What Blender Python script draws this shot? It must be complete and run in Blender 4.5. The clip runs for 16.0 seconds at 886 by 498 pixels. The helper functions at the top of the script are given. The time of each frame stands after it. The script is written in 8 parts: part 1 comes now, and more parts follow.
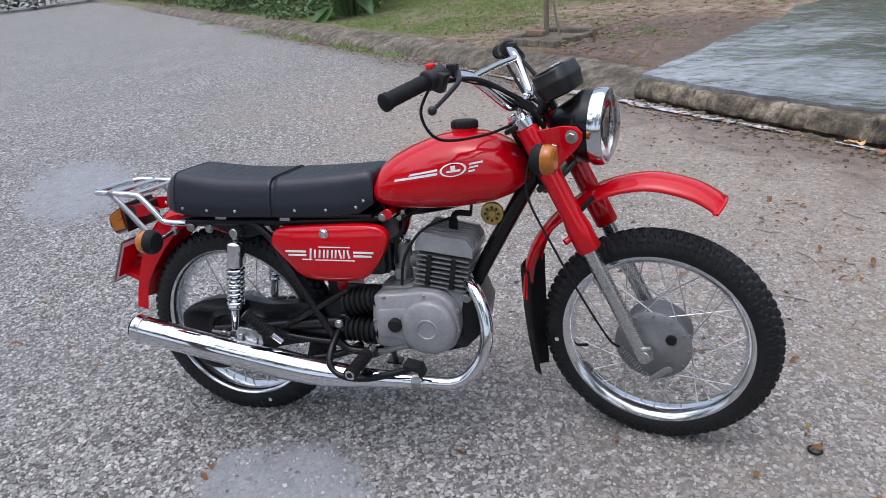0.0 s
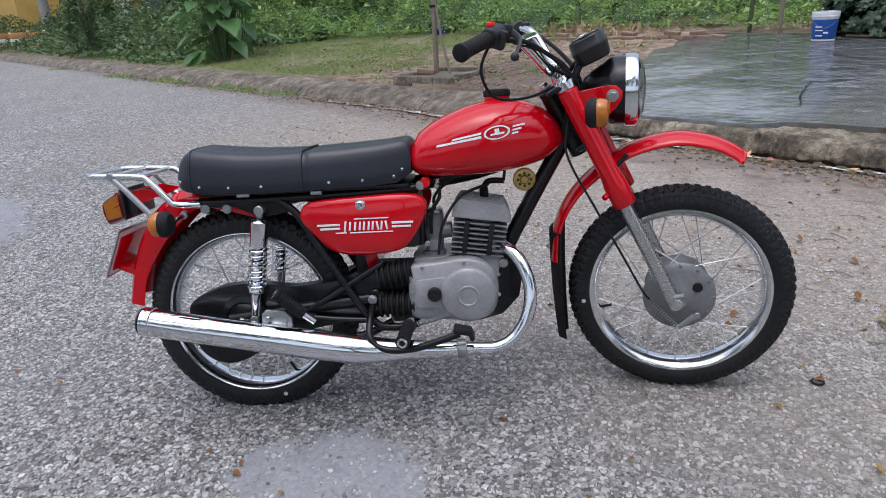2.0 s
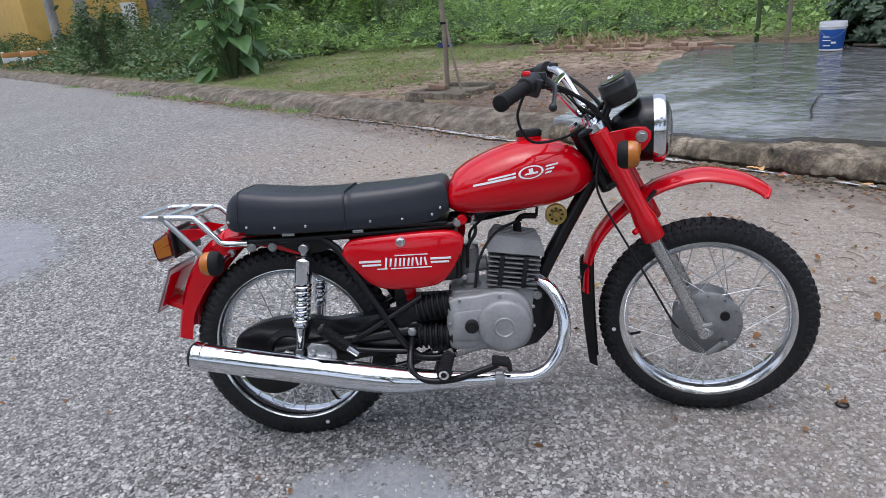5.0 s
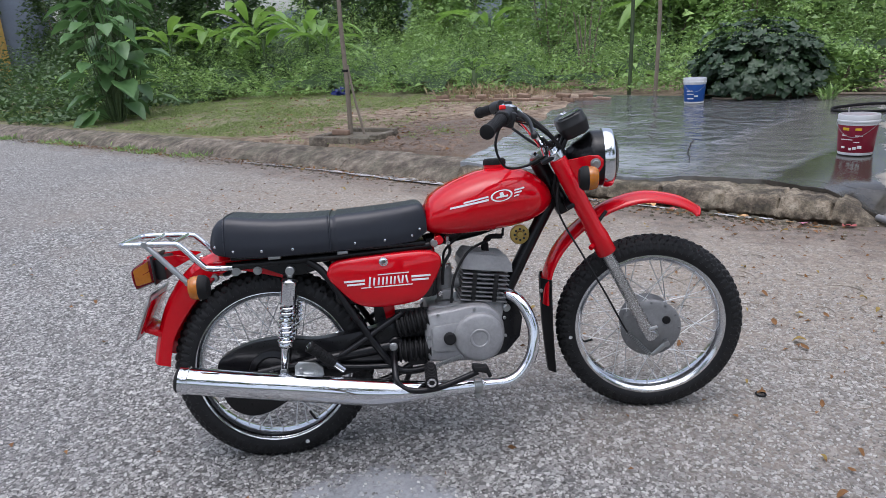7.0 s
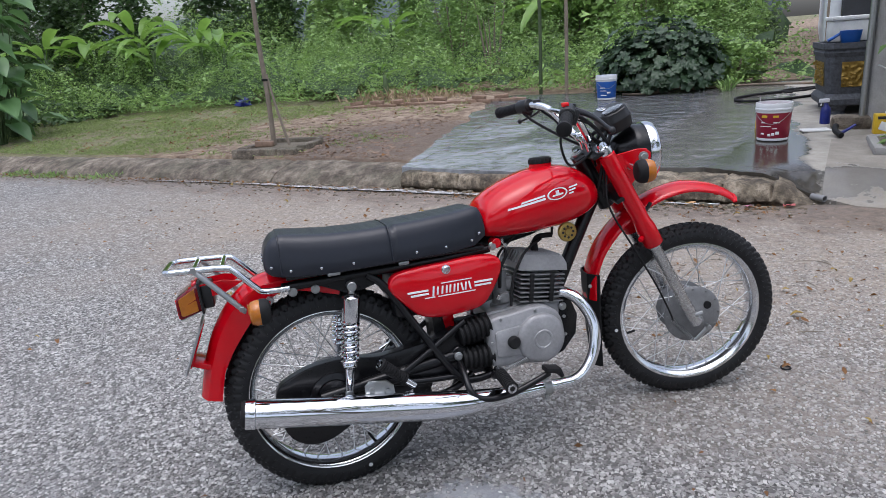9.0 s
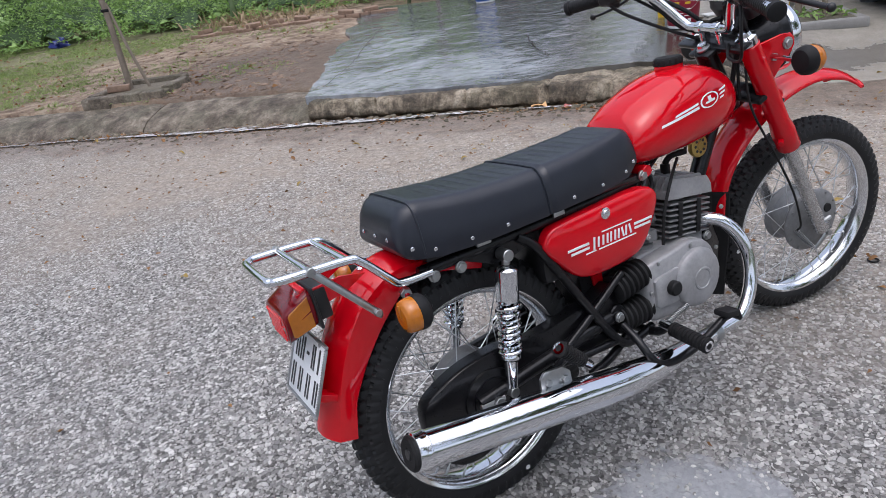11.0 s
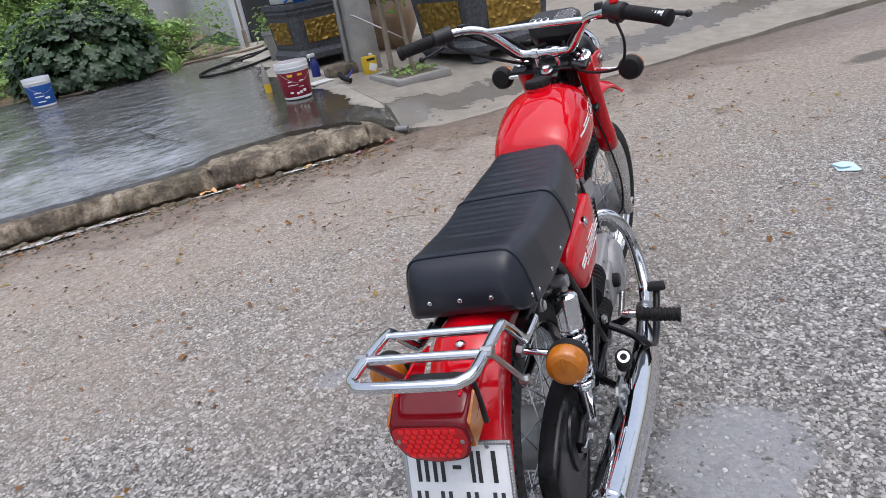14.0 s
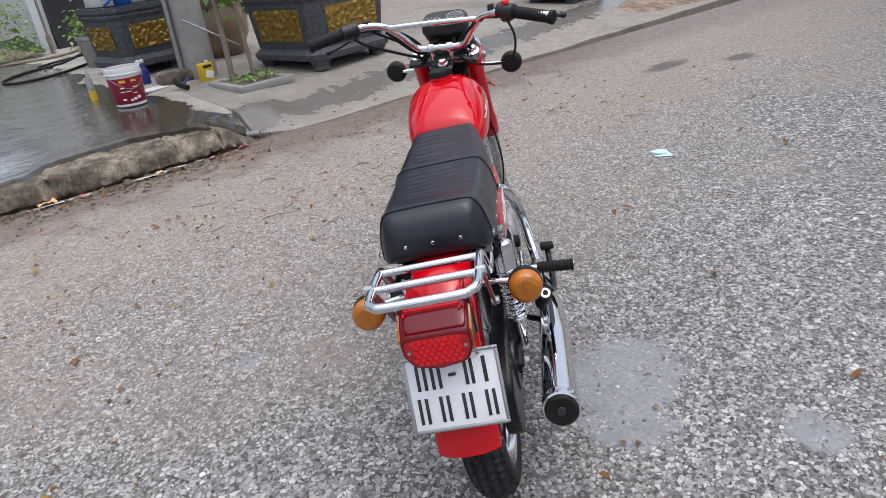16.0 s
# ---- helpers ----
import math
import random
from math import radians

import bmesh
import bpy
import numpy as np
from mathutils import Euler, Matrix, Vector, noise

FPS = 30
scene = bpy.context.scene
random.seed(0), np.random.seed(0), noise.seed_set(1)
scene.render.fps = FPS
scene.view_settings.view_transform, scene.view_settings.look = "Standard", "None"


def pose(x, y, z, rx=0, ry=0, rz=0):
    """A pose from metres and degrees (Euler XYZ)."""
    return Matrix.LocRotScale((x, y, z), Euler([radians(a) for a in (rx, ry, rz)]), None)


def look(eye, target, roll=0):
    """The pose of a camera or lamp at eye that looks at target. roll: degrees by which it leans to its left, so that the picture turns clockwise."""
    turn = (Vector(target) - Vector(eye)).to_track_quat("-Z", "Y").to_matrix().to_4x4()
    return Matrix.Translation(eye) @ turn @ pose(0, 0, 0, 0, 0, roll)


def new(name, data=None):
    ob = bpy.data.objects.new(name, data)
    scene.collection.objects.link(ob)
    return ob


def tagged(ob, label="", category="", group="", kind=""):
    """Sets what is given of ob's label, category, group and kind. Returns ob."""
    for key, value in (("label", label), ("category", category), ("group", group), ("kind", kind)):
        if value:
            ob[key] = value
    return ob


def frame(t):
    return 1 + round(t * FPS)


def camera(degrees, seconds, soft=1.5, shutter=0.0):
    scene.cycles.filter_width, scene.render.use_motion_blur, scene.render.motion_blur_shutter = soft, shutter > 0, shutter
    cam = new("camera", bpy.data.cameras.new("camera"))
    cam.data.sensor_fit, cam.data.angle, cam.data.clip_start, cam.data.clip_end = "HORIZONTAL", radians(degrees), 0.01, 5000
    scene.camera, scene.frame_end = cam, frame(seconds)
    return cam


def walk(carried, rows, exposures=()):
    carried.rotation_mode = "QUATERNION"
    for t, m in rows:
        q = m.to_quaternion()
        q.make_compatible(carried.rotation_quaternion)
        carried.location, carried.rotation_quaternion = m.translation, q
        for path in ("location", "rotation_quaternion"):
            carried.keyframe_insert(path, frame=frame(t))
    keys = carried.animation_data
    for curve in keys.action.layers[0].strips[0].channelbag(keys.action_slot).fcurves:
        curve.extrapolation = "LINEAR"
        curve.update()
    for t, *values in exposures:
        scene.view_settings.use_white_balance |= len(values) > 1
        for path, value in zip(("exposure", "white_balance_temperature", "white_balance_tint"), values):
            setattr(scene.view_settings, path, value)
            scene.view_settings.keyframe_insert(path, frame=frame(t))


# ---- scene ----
# The camera's lens and its way round the machine.
cam = camera(67.0, 16.0, soft=0.5)
PATH = [
    (0, (1.349, -1.51, 1.255), (0.609, 0.154, 0.429), -5.8),
    (0.5, (1.233, -1.52, 1.244), (0.519, 0.194, 0.501), -8.6),
    (1, (1.084, -1.543, 1.203), (0.558, 0.228, 0.437), -7.1),
    (1.5, (0.994, -1.672, 1.143), (0.605, 0.142, 0.397), -6.6),
    (2, (0.93, -1.737, 1.094), (0.572, 0.096, 0.38), -3.8),
    (2.5, (0.936, -1.737, 1.1), (0.607, 0.106, 0.396), -3.2),
    (3, (0.919, -1.743, 1.117), (0.579, 0.102, 0.426), -3.5),
    (3.5, (0.898, -1.786, 1.158), (0.601, 0.064, 0.459), -2.4),
    (4, (0.915, -1.825, 1.197), (0.564, 0.018, 0.503), -3.7),
    (4.2, (0.924, -1.807, 1.21), (0.531, 0.025, 0.508), -5.0),
    (6.3, (0.64, -1.793, 1.166), (0.513, 0.083, 0.483), -2.5),
    (6.5, (0.617, -1.865, 1.181), (0.564, 0.012, 0.493), -2.1),
    (7, (0.617, -1.993, 1.187), (0.585, -0.079, 0.606), -3.0),
    (7.5, (0.587, -2.121, 1.172), (0.625, -0.201, 0.613), -3.1),
    (8, (0.441, -2.124, 1.186), (0.5, -0.211, 0.605), -2.7),
    (8.5, (0.257, -2.07, 1.223), (0.503, -0.166, 0.663), -3.7),
    (9, (0.158, -1.906, 1.2), (0.429, -0.012, 0.615), -4.6),
    (9.5, (0.033, -1.707, 1.204), (0.299, 0.163, 0.545), -3.4),
    (9.7, (-0.048, -1.664, 1.195), (0.247, 0.192, 0.51), -3.0),
    (11.8, (-0.513, -1.1, 1.195), (0.329, 0.475, 0.295), -11.4),
    (12, (-0.548, -1.086, 1.195), (0.35, 0.465, 0.308), -11.5),
    (12.5, (-0.752, -0.998, 1.218), (0.431, 0.36, 0.347), -12.3),
    (13, (-0.858, -0.882, 1.218), (0.452, 0.394, 0.407), -10.2),
    (13.5, (-0.884, -0.683, 1.221), (0.556, 0.482, 0.465), -15.3),
    (14, (-0.929, -0.562, 1.207), (0.65, 0.354, 0.39), -10.4),
    (14.5, (-1.079, -0.444, 1.215), (0.637, 0.096, 0.34), -9.8),
    (15, (-1.172, -0.388, 1.211), (0.574, -0.033, 0.303), -7.3),
    (15.5, (-1.214, -0.388, 1.214), (0.539, -0.031, 0.319), -6.1),
    (16, (-1.235, -0.383, 1.219), (0.524, 0.043, 0.367), -7.1),
]
walk(cam, [(t, look(eye, target, roll)) for t, eye, target, roll in PATH], [(0, 0.23, 5930, 14), (4, 0.23, 5930, 14), (9.5, 0.28, 5930, 14), (12, 0.32, 6130, 15), (16, 0.34, 6170, 14)])

# ---- daylight: an overcast sky with a faint, very wide sun ----
world = bpy.data.worlds.new("overcast_sky")
scene.world = world
world.use_nodes = True
_nt = world.node_tree
_sky = _nt.nodes.new("ShaderNodeTexSky")
_sky.sky_type = "NISHITA"
_sky.sun_disc = False
_sky.sun_elevation = radians(79)
_sky.sun_rotation = radians(195)
_sky.dust_density = 4.0
_sky.air_density = 1.2
_hsv = _nt.nodes.new("ShaderNodeHueSaturation")
_hsv.inputs["Saturation"].default_value = 0.5
_nt.links.new(_sky.outputs[0], _hsv.inputs["Color"])
_bg = _nt.nodes["Background"]
_bg.inputs["Strength"].default_value = 0.175
_nt.links.new(_hsv.outputs[0], _bg.inputs["Color"])
sun = new("sun", bpy.data.lights.new("sun", "SUN"))
sun.data.energy = 1.15
sun.data.angle = radians(100)
sun.data.color = (1.0, 0.98, 0.95)
sun.matrix_basis = look((-0.4, -1.5, 8), (0, 0, 0))


# ---- mesh helpers ----
def mesh_from(name, verts, faces, mat, smooth=True, angle=38):
    me = bpy.data.meshes.new(name)
    me.from_pydata([tuple(v) for v in verts], [], [tuple(f) for f in faces])
    me.update()
    if smooth:
        me.polygons.foreach_set("use_smooth", [True] * len(me.polygons))
        me.set_sharp_from_angle(angle=radians(angle))
    for m in (mat if isinstance(mat, (list, tuple)) else [mat]):
        me.materials.append(m)
    return me


def fast_mesh(name, verts, faces, mat):
    """A mesh from arrays: verts (n, 3), faces (m, k), all with k corners."""
    verts, faces = np.asarray(verts, np.float32), np.asarray(faces, np.int32)
    me = bpy.data.meshes.new(name)
    me.vertices.add(len(verts))
    me.vertices.foreach_set("co", verts.ravel())
    m, k = faces.shape
    me.loops.add(m * k)
    me.loops.foreach_set("vertex_index", faces.ravel())
    me.polygons.add(m)
    me.polygons.foreach_set("loop_start", np.arange(m, dtype=np.int32) * k)
    me.update(calc_edges=True)
    me.validate()
    me.materials.append(mat)
    return me


class Shape:
    """Collects vertices and faces of one mesh."""

    def __init__(self):
        self.v, self.f = [], []

    def add(self, verts, faces, m=None):
        n = len(self.v)
        self.v += [tuple(m @ Vector(p)) if m else tuple(p) for p in verts]
        self.f += [tuple(i + n for i in f) for f in faces]
        return self

    def tube(self, pts, r, n=12, smooth=0, closed=False, caps=True, flat=1.0):
        P = [Vector(p) for p in pts]
        rr = list(r) if isinstance(r, (list, tuple)) else [r] * len(P)
        if smooth:
            P, rr = spline(P, rr, smooth, closed)
        k = len(P)
        verts, up = [], None
        for i, p in enumerate(P):
            a = P[(i - 1) % k] if closed or i > 0 else P[i]
            b = P[(i + 1) % k] if closed or i < k - 1 else P[i]
            d = (b - a).normalized()
            if up is None:
                up = d.orthogonal().normalized() if abs(d.y) > 0.9 else d.cross(Vector((0, 1, 0))).normalized()
            up = (up - d * up.dot(d)).normalized()
            side = d.cross(up)
            for j in range(n):
                t = 2 * math.pi * j / n
                verts.append(p + rr[i] * (math.cos(t) * up + flat * math.sin(t) * side))
        faces = []
        for i in range(k if closed else k - 1):
            for j in range(n):
                faces.append((i * n + j, i * n + (j + 1) % n, ((i + 1) % k) * n + (j + 1) % n, ((i + 1) % k) * n + j))
        if caps and not closed:
            faces.append(tuple(reversed(range(n))))
            faces.append(tuple((k - 1) * n + j for j in range(n)))
        return self.add(verts, faces)

    def lathe(self, prof, origin, axis, n=32, closed=False):
        """prof: rows of (radius, distance along the axis)."""
        axis = Vector(axis).normalized()
        up = axis.orthogonal().normalized()
        side, o = axis.cross(up), Vector(origin)
        verts = [o + axis * h + max(r, 1e-4) * (math.cos(2 * math.pi * j / n) * up + math.sin(2 * math.pi * j / n) * side) for r, h in prof for j in range(n)]
        k, faces = len(prof), []
        for i in range(k if closed else k - 1):
            for j in range(n):
                faces.append((i * n + j, i * n + (j + 1) % n, ((i + 1) % k) * n + (j + 1) % n, ((i + 1) % k) * n + j))
        if not closed:
            faces.append(tuple(reversed(range(n))))
            faces.append(tuple((k - 1) * n + j for j in range(n)))
        return self.add(verts, faces)

    def cyl(self, a, b, r, n=16, r2=None):
        a, b = Vector(a), Vector(b)
        h, r2 = (b - a).length, r if r2 is None else r2
        e = min(0.12 * min(r, r2), 0.15 * h)
        return self.lathe([(r - e, 0), (r, e), (r2, h - e), (r2 - e, h)], a, b - a, n)

    def ball(self, c, r, n=12, scale=(1, 1, 1)):
        c, k = Vector(c), n // 2 + 1
        verts, faces = [], []
        for i in range(k):
            t = math.pi * (i + 0.02) / (k - 0.96)
            for j in range(n):
                p = 2 * math.pi * j / n
                verts.append(c + r * Vector((scale[0] * math.sin(t) * math.cos(p), scale[1] * math.sin(t) * math.sin(p), scale[2] * math.cos(t))))
        for i in range(k - 1):
            for j in range(n):
                faces.append((i * n + j, (i + 1) * n + j, (i + 1) * n + (j + 1) % n, i * n + (j + 1) % n))
        faces += [tuple(range(n)), tuple(reversed([(k - 1) * n + j for j in range(n)]))]
        return self.add(verts, faces)

    def box(self, size, m=None, bevel=0.003):
        x, y, z = (s / 2 for s in size)
        b = min(bevel, 0.45 * min(x, y, z) * 2)
        bm = bmesh.new()
        bmesh.ops.create_cube(bm, size=1.0, matrix=Matrix.Diagonal((2 * x, 2 * y, 2 * z, 1)))
        if b > 0:
            bmesh.ops.bevel(bm, geom=bm.edges[:], offset=b, segments=2, affect="EDGES", profile=0.5)
        bm.verts.index_update()
        self.add([v.co.copy() for v in bm.verts], [[v.index for v in f.verts] for f in bm.faces], m)
        bm.free()
        return self

    def loft(self, rings, caps=True, closed=False):
        n, k = len(rings[0]), len(rings)
        verts = [p for r in rings for p in r]
        faces = []
        for i in range(k if closed else k - 1):
            for j in range(n):
                faces.append((i * n + j, i * n + (j + 1) % n, ((i + 1) % k) * n + (j + 1) % n, ((i + 1) % k) * n + j))
        if caps and not closed:
            faces += [tuple(reversed(range(n))), tuple((k - 1) * n + j for j in range(n))]
        return self.add(verts, faces)

    def plate(self, outline, y0, y1, bevel=0.004, dome=0.0):
        """A plate in the xz plane from y0 to y1, its y1 side rounded over."""
        c = Vector((sum(p[0] for p in outline) / len(outline), sum(p[1] for p in outline) / len(outline)))
        s = 1 if y1 > y0 else -1
        ext = max((Vector(p) - c).length for p in outline)

        def ring(y, shrink):
            k = 1 - shrink / ext
            return [(c.x + (p[0] - c.x) * k, y, c.y + (p[1] - c.y) * k) for p in outline]
        rings = [ring(y0, 0), ring(y1 - s * bevel, 0), ring(y1 - s * bevel * 0.3, bevel * 0.3), ring(y1, bevel)]
        if dome:
            rings += [ring(y1 + s * dome * q, bevel + ext * w) for q, w in ((0.45, 0.12), (0.8, 0.33), (0.95, 0.6), (1.0, 0.9))]
        if s > 0:
            rings = [list(reversed(r)) for r in rings]
        return self.loft(rings)


def spline(P, rr, n, closed=False):
    out, ro, k = [], [], len(P)
    for i in range(k if closed else k - 1):
        g = (lambda j: P[j % k]) if closed else (lambda j: P[min(max(j, 0), k - 1)])
        a, b, c, d = g(i - 1), g(i), g(i + 1), g(i + 2)
        for s in range(n):
            t = s / n
            out.append(0.5 * (2 * b + (c - a) * t + (2 * a - 5 * b + 4 * c - d) * t * t + (3 * b - a - 3 * c + d) * t ** 3))
            ro.append(rr[i] * (1 - t) + rr[(i + 1) % k] * t)
    if not closed:
        out.append(P[-1])
        ro.append(rr[-1])
    return out, ro


def curve2(points, n):
    """A smooth run of 2D points through the given ones."""
    P, _ = spline([Vector((p[0], p[1], 0)) for p in points], [0] * len(points), n, False)
    return [(p.x, p.y) for p in P]


def interp(x, table):
    xs, ys = zip(*table)
    return float(np.interp(x, xs, ys))


def part(name, shape, mat, parent, label="", m=None, smooth=True, angle=38):
    ob = new(name, mesh_from(name, shape.v, shape.f, mat, smooth, angle))
    ob.parent = parent
    if m is not None:
        ob.matrix_basis = m
    return tagged(ob, label)


def piece(name, me, parent, m):
    ob = new(name, me)
    ob.parent = parent
    ob.matrix_basis = m
    return ob


def thing(name, m, label, category, group="", kind=""):
    ob = new(name)
    ob.empty_display_size = 0.1
    ob.matrix_basis = m
    return tagged(ob, label, category, group, kind)


# ---- materials ----
def shader(name):
    mat = bpy.data.materials.new(name)
    mat.use_nodes = True
    nt = mat.node_tree
    return mat, nt, nt.nodes["Principled BSDF"]


def node(nt, kind, **values):
    n = nt.nodes.new(kind)
    for key, value in values.items():
        n.inputs[key].default_value = value
    return n


def ramp(nt, fac, stops):
    n = nt.nodes.new("ShaderNodeValToRGB")
    e = n.color_ramp.elements
    while len(e) < len(stops):
        e.new(0.5)
    for el, (pos, col) in zip(e, stops):
        el.position = pos
        el.color = (*col, 1) if len(col) == 3 else col
    nt.links.new(fac, n.inputs[0])
    return n.outputs[0]


def mixed(nt, fac, a, b):
    n = nt.nodes.new("ShaderNodeMix")
    n.data_type = "RGBA"
    for val, sock in ((fac, n.inputs["Factor"]), (a, n.inputs["A"]), (b, n.inputs["B"])):
        if isinstance(val, (tuple, float, int)):
            sock.default_value = (*val, 1) if isinstance(val, tuple) else val
        else:
            nt.links.new(val, sock)
    return n.outputs["Result"]


def calc(nt, op, a, b=0.0, clamp=False):
    n = nt.nodes.new("ShaderNodeMath")
    n.operation = op
    n.use_clamp = clamp
    for val, sock in ((a, n.inputs[0]), (b, n.inputs[1])):
        if isinstance(val, (float, int)):
            sock.default_value = val
        else:
            nt.links.new(val, sock)
    return n.outputs[0]


def noise_of(nt, coord, scale, detail=4, rough=0.6):
    n = node(nt, "ShaderNodeTexNoise", Scale=scale, Detail=detail, Roughness=rough)
    nt.links.new(coord, n.inputs["Vector"])
    return n.outputs[0]


def coords(nt, which="Object"):
    return nt.nodes.new("ShaderNodeTexCoord").outputs[which]


def bump(nt, b, height, strength, distance=0.002, after=None):
    n = node(nt, "ShaderNodeBump", Strength=strength, Distance=distance)
    nt.links.new(height, n.inputs["Height"])
    if after is not None:
        nt.links.new(after, n.inputs["Normal"])
    nt.links.new(n.outputs[0], b.inputs["Normal"])
    return n.outputs[0]


def surface(name, color, rough=0.5, metal=0.0, vary=0.15, scale=20.0, grain=0.0, grain_scale=300.0, coat=0.0, rough_vary=0.1, spec=0.5):
    """A plain surface with stains and grain at two scales."""
    mat, nt, b = shader(name)
    co = coords(nt)
    n1, n2 = noise_of(nt, co, scale), noise_of(nt, co, scale * 7, 6)
    f = calc(nt, "ADD", calc(nt, "MULTIPLY", n1, 0.65), calc(nt, "MULTIPLY", n2, 0.4), True)
    lo = tuple(c * (1 - vary) for c in color)
    hi = tuple(min(1, c * (1 + vary)) for c in color)
    nt.links.new(ramp(nt, f, [(0.3, lo), (0.75, hi)]), b.inputs["Base Color"])
    rr = calc(nt, "ADD", calc(nt, "MULTIPLY", calc(nt, "SUBTRACT", n2, 0.5), rough_vary * 2), rough, True)
    nt.links.new(rr, b.inputs["Roughness"])
    b.inputs["Metallic"].default_value = metal
    b.inputs["Coat Weight"].default_value = coat
    b.inputs["Coat Roughness"].default_value = 0.02
    b.inputs["Specular IOR Level"].default_value = spec
    if grain:
        bump(nt, b, noise_of(nt, co, grain_scale, 3), grain, 0.001)
    return mat


RED = surface("red_paint", (0.55, 0.0015, 0.008), 0.45, 0.0, 0.06, 6, 0.005, 40, coat=1.0, rough_vary=0.03, spec=0.0)
BLACK = surface("black_paint", (0.005, 0.005, 0.006), 0.30, 0.0, 0.3, 30, 0.03, 250, coat=0.15, spec=0.28)
DARKPLASTIC = surface("black_plastic", (0.010, 0.010, 0.011), 0.42, 0.0, 0.2, 40, 0.05, 500)
VINYL = surface("black_vinyl", (0.009, 0.0112, 0.0185), 0.35, 0.0, 0.2, 14, 0.22, 420, rough_vary=0.08)
RUBBER = surface("black_rubber", (0.012, 0.012, 0.0125), 0.62, 0.0, 0.35, 25, 0.1, 350, spec=0.22)
TYRE = surface("tyre_rubber", (0.0135, 0.0138, 0.0148), 0.5, 0.0, 0.35, 18, 0.12, 260, spec=0.27)
RIM = surface("wheel_rim", (0.74, 0.75, 0.765), 0.13, 1.0, 0.06, 25, 0.0, 120, rough_vary=0.05)
CHROME = surface("chrome", (0.72, 0.735, 0.76), 0.025, 1.0, 0.05, 25, 0.0, 120, rough_vary=0.02)
STEEL = surface("zinc_steel", (0.40, 0.41, 0.41), 0.36, 1.0, 0.15, 60)
SPOKE = surface("spoke_steel", (0.60, 0.61, 0.62), 0.34, 1.0, 0.1, 80)
ALLOY = surface("polished_alloy", (0.55, 0.55, 0.55), 0.26, 1.0, 0.12, 40, 0.05, 200)
CAST = surface("cast_aluminium", (0.30, 0.30, 0.305), 0.46, 0.25, 0.25, 16, 0.28, 320)
CASTDARK = surface("dark_cast_iron", (0.20, 0.202, 0.205), 0.5, 0.3, 0.25, 40, 0.35, 380)
AMBER = surface("amber_plastic", (0.43, 0.135, 0.005), 0.18, 0.0, 0.18, 60, 0.5, 160, coat=0.4)
# one red lens in three tones: dark top, face and cells brighter as lit
REDLENS = surface("red_lens", (0.13, 0.0014, 0.004), 0.07, 0.0, 0.1, 30, 0.03, 160, coat=0.15, spec=0.3)
REDFACE = surface("red_lens_lit_face", (0.42, 0.004, 0.010), 0.10, 0.0, 0.15, 50, coat=0.3)
REDCELL = surface("red_lens_cell", (0.80, 0.010, 0.014), 0.15, 0.0, 0.1, 40)
DECAL = surface("white_decal", (0.8, 0.8, 0.8), 0.4, 0.0, 0.05, 30)
PLATEWHITE = surface("white_plate", (0.74, 0.75, 0.76), 0.35, 0.0, 0.06, 18)
INK = surface("black_ink", (0.02, 0.02, 0.022), 0.5)
GOLD = surface("yellow_zinc", (0.48, 0.34, 0.10), 0.35, 0.8, 0.2, 40)
REFLECTOR = surface("lamp_reflector", (0.8, 0.8, 0.8), 0.12, 1.0)

GLASS, _g, _b = shader("lamp_glass")
_b.inputs["Transmission Weight"].default_value = 1.0
_b.inputs["Roughness"].default_value = 0.04
_b.inputs["IOR"].default_value = 1.35

# ---- the ground: a runs along the kerb, v away from the road ----
GROUND = pose(1.449, 3.484, 0, 0, 0, -40.0)


def kerb_v(a):
    return -0.05 * max(0.0, -a - 3.0)


def rise(v):
    """How far the plot climbs away from the kerb, steeper towards the back."""
    return 0.025 * np.clip(v, 0.0, 8.0) + 0.017 * np.clip(np.subtract(v, 1.6), 0.0, 6.4)


def plot_z(v):
    return 0.13 + float(rise(v))


def smooth01(x):
    x = min(max(x, 0.0), 1.0)
    return x * x * (3 - 2 * x)


def road_z(a, v):
    d = v - kerb_v(a)
    gut = smooth01((d + 0.45) / 0.35) * (1 - smooth01((a - 2.0) / 0.5)) * (1 if a > -40 else 0)
    return -0.035 * gut + 0.004 * noise.noise((a * 1.3, v * 1.3, 0))


def W(a, v, z=None, turn=0.0):
    """A pose on the plot: along the kerb, away from it, and up."""
    return GROUND @ pose(a, v, plot_z(v) if z is None else z, 0, 0, turn)


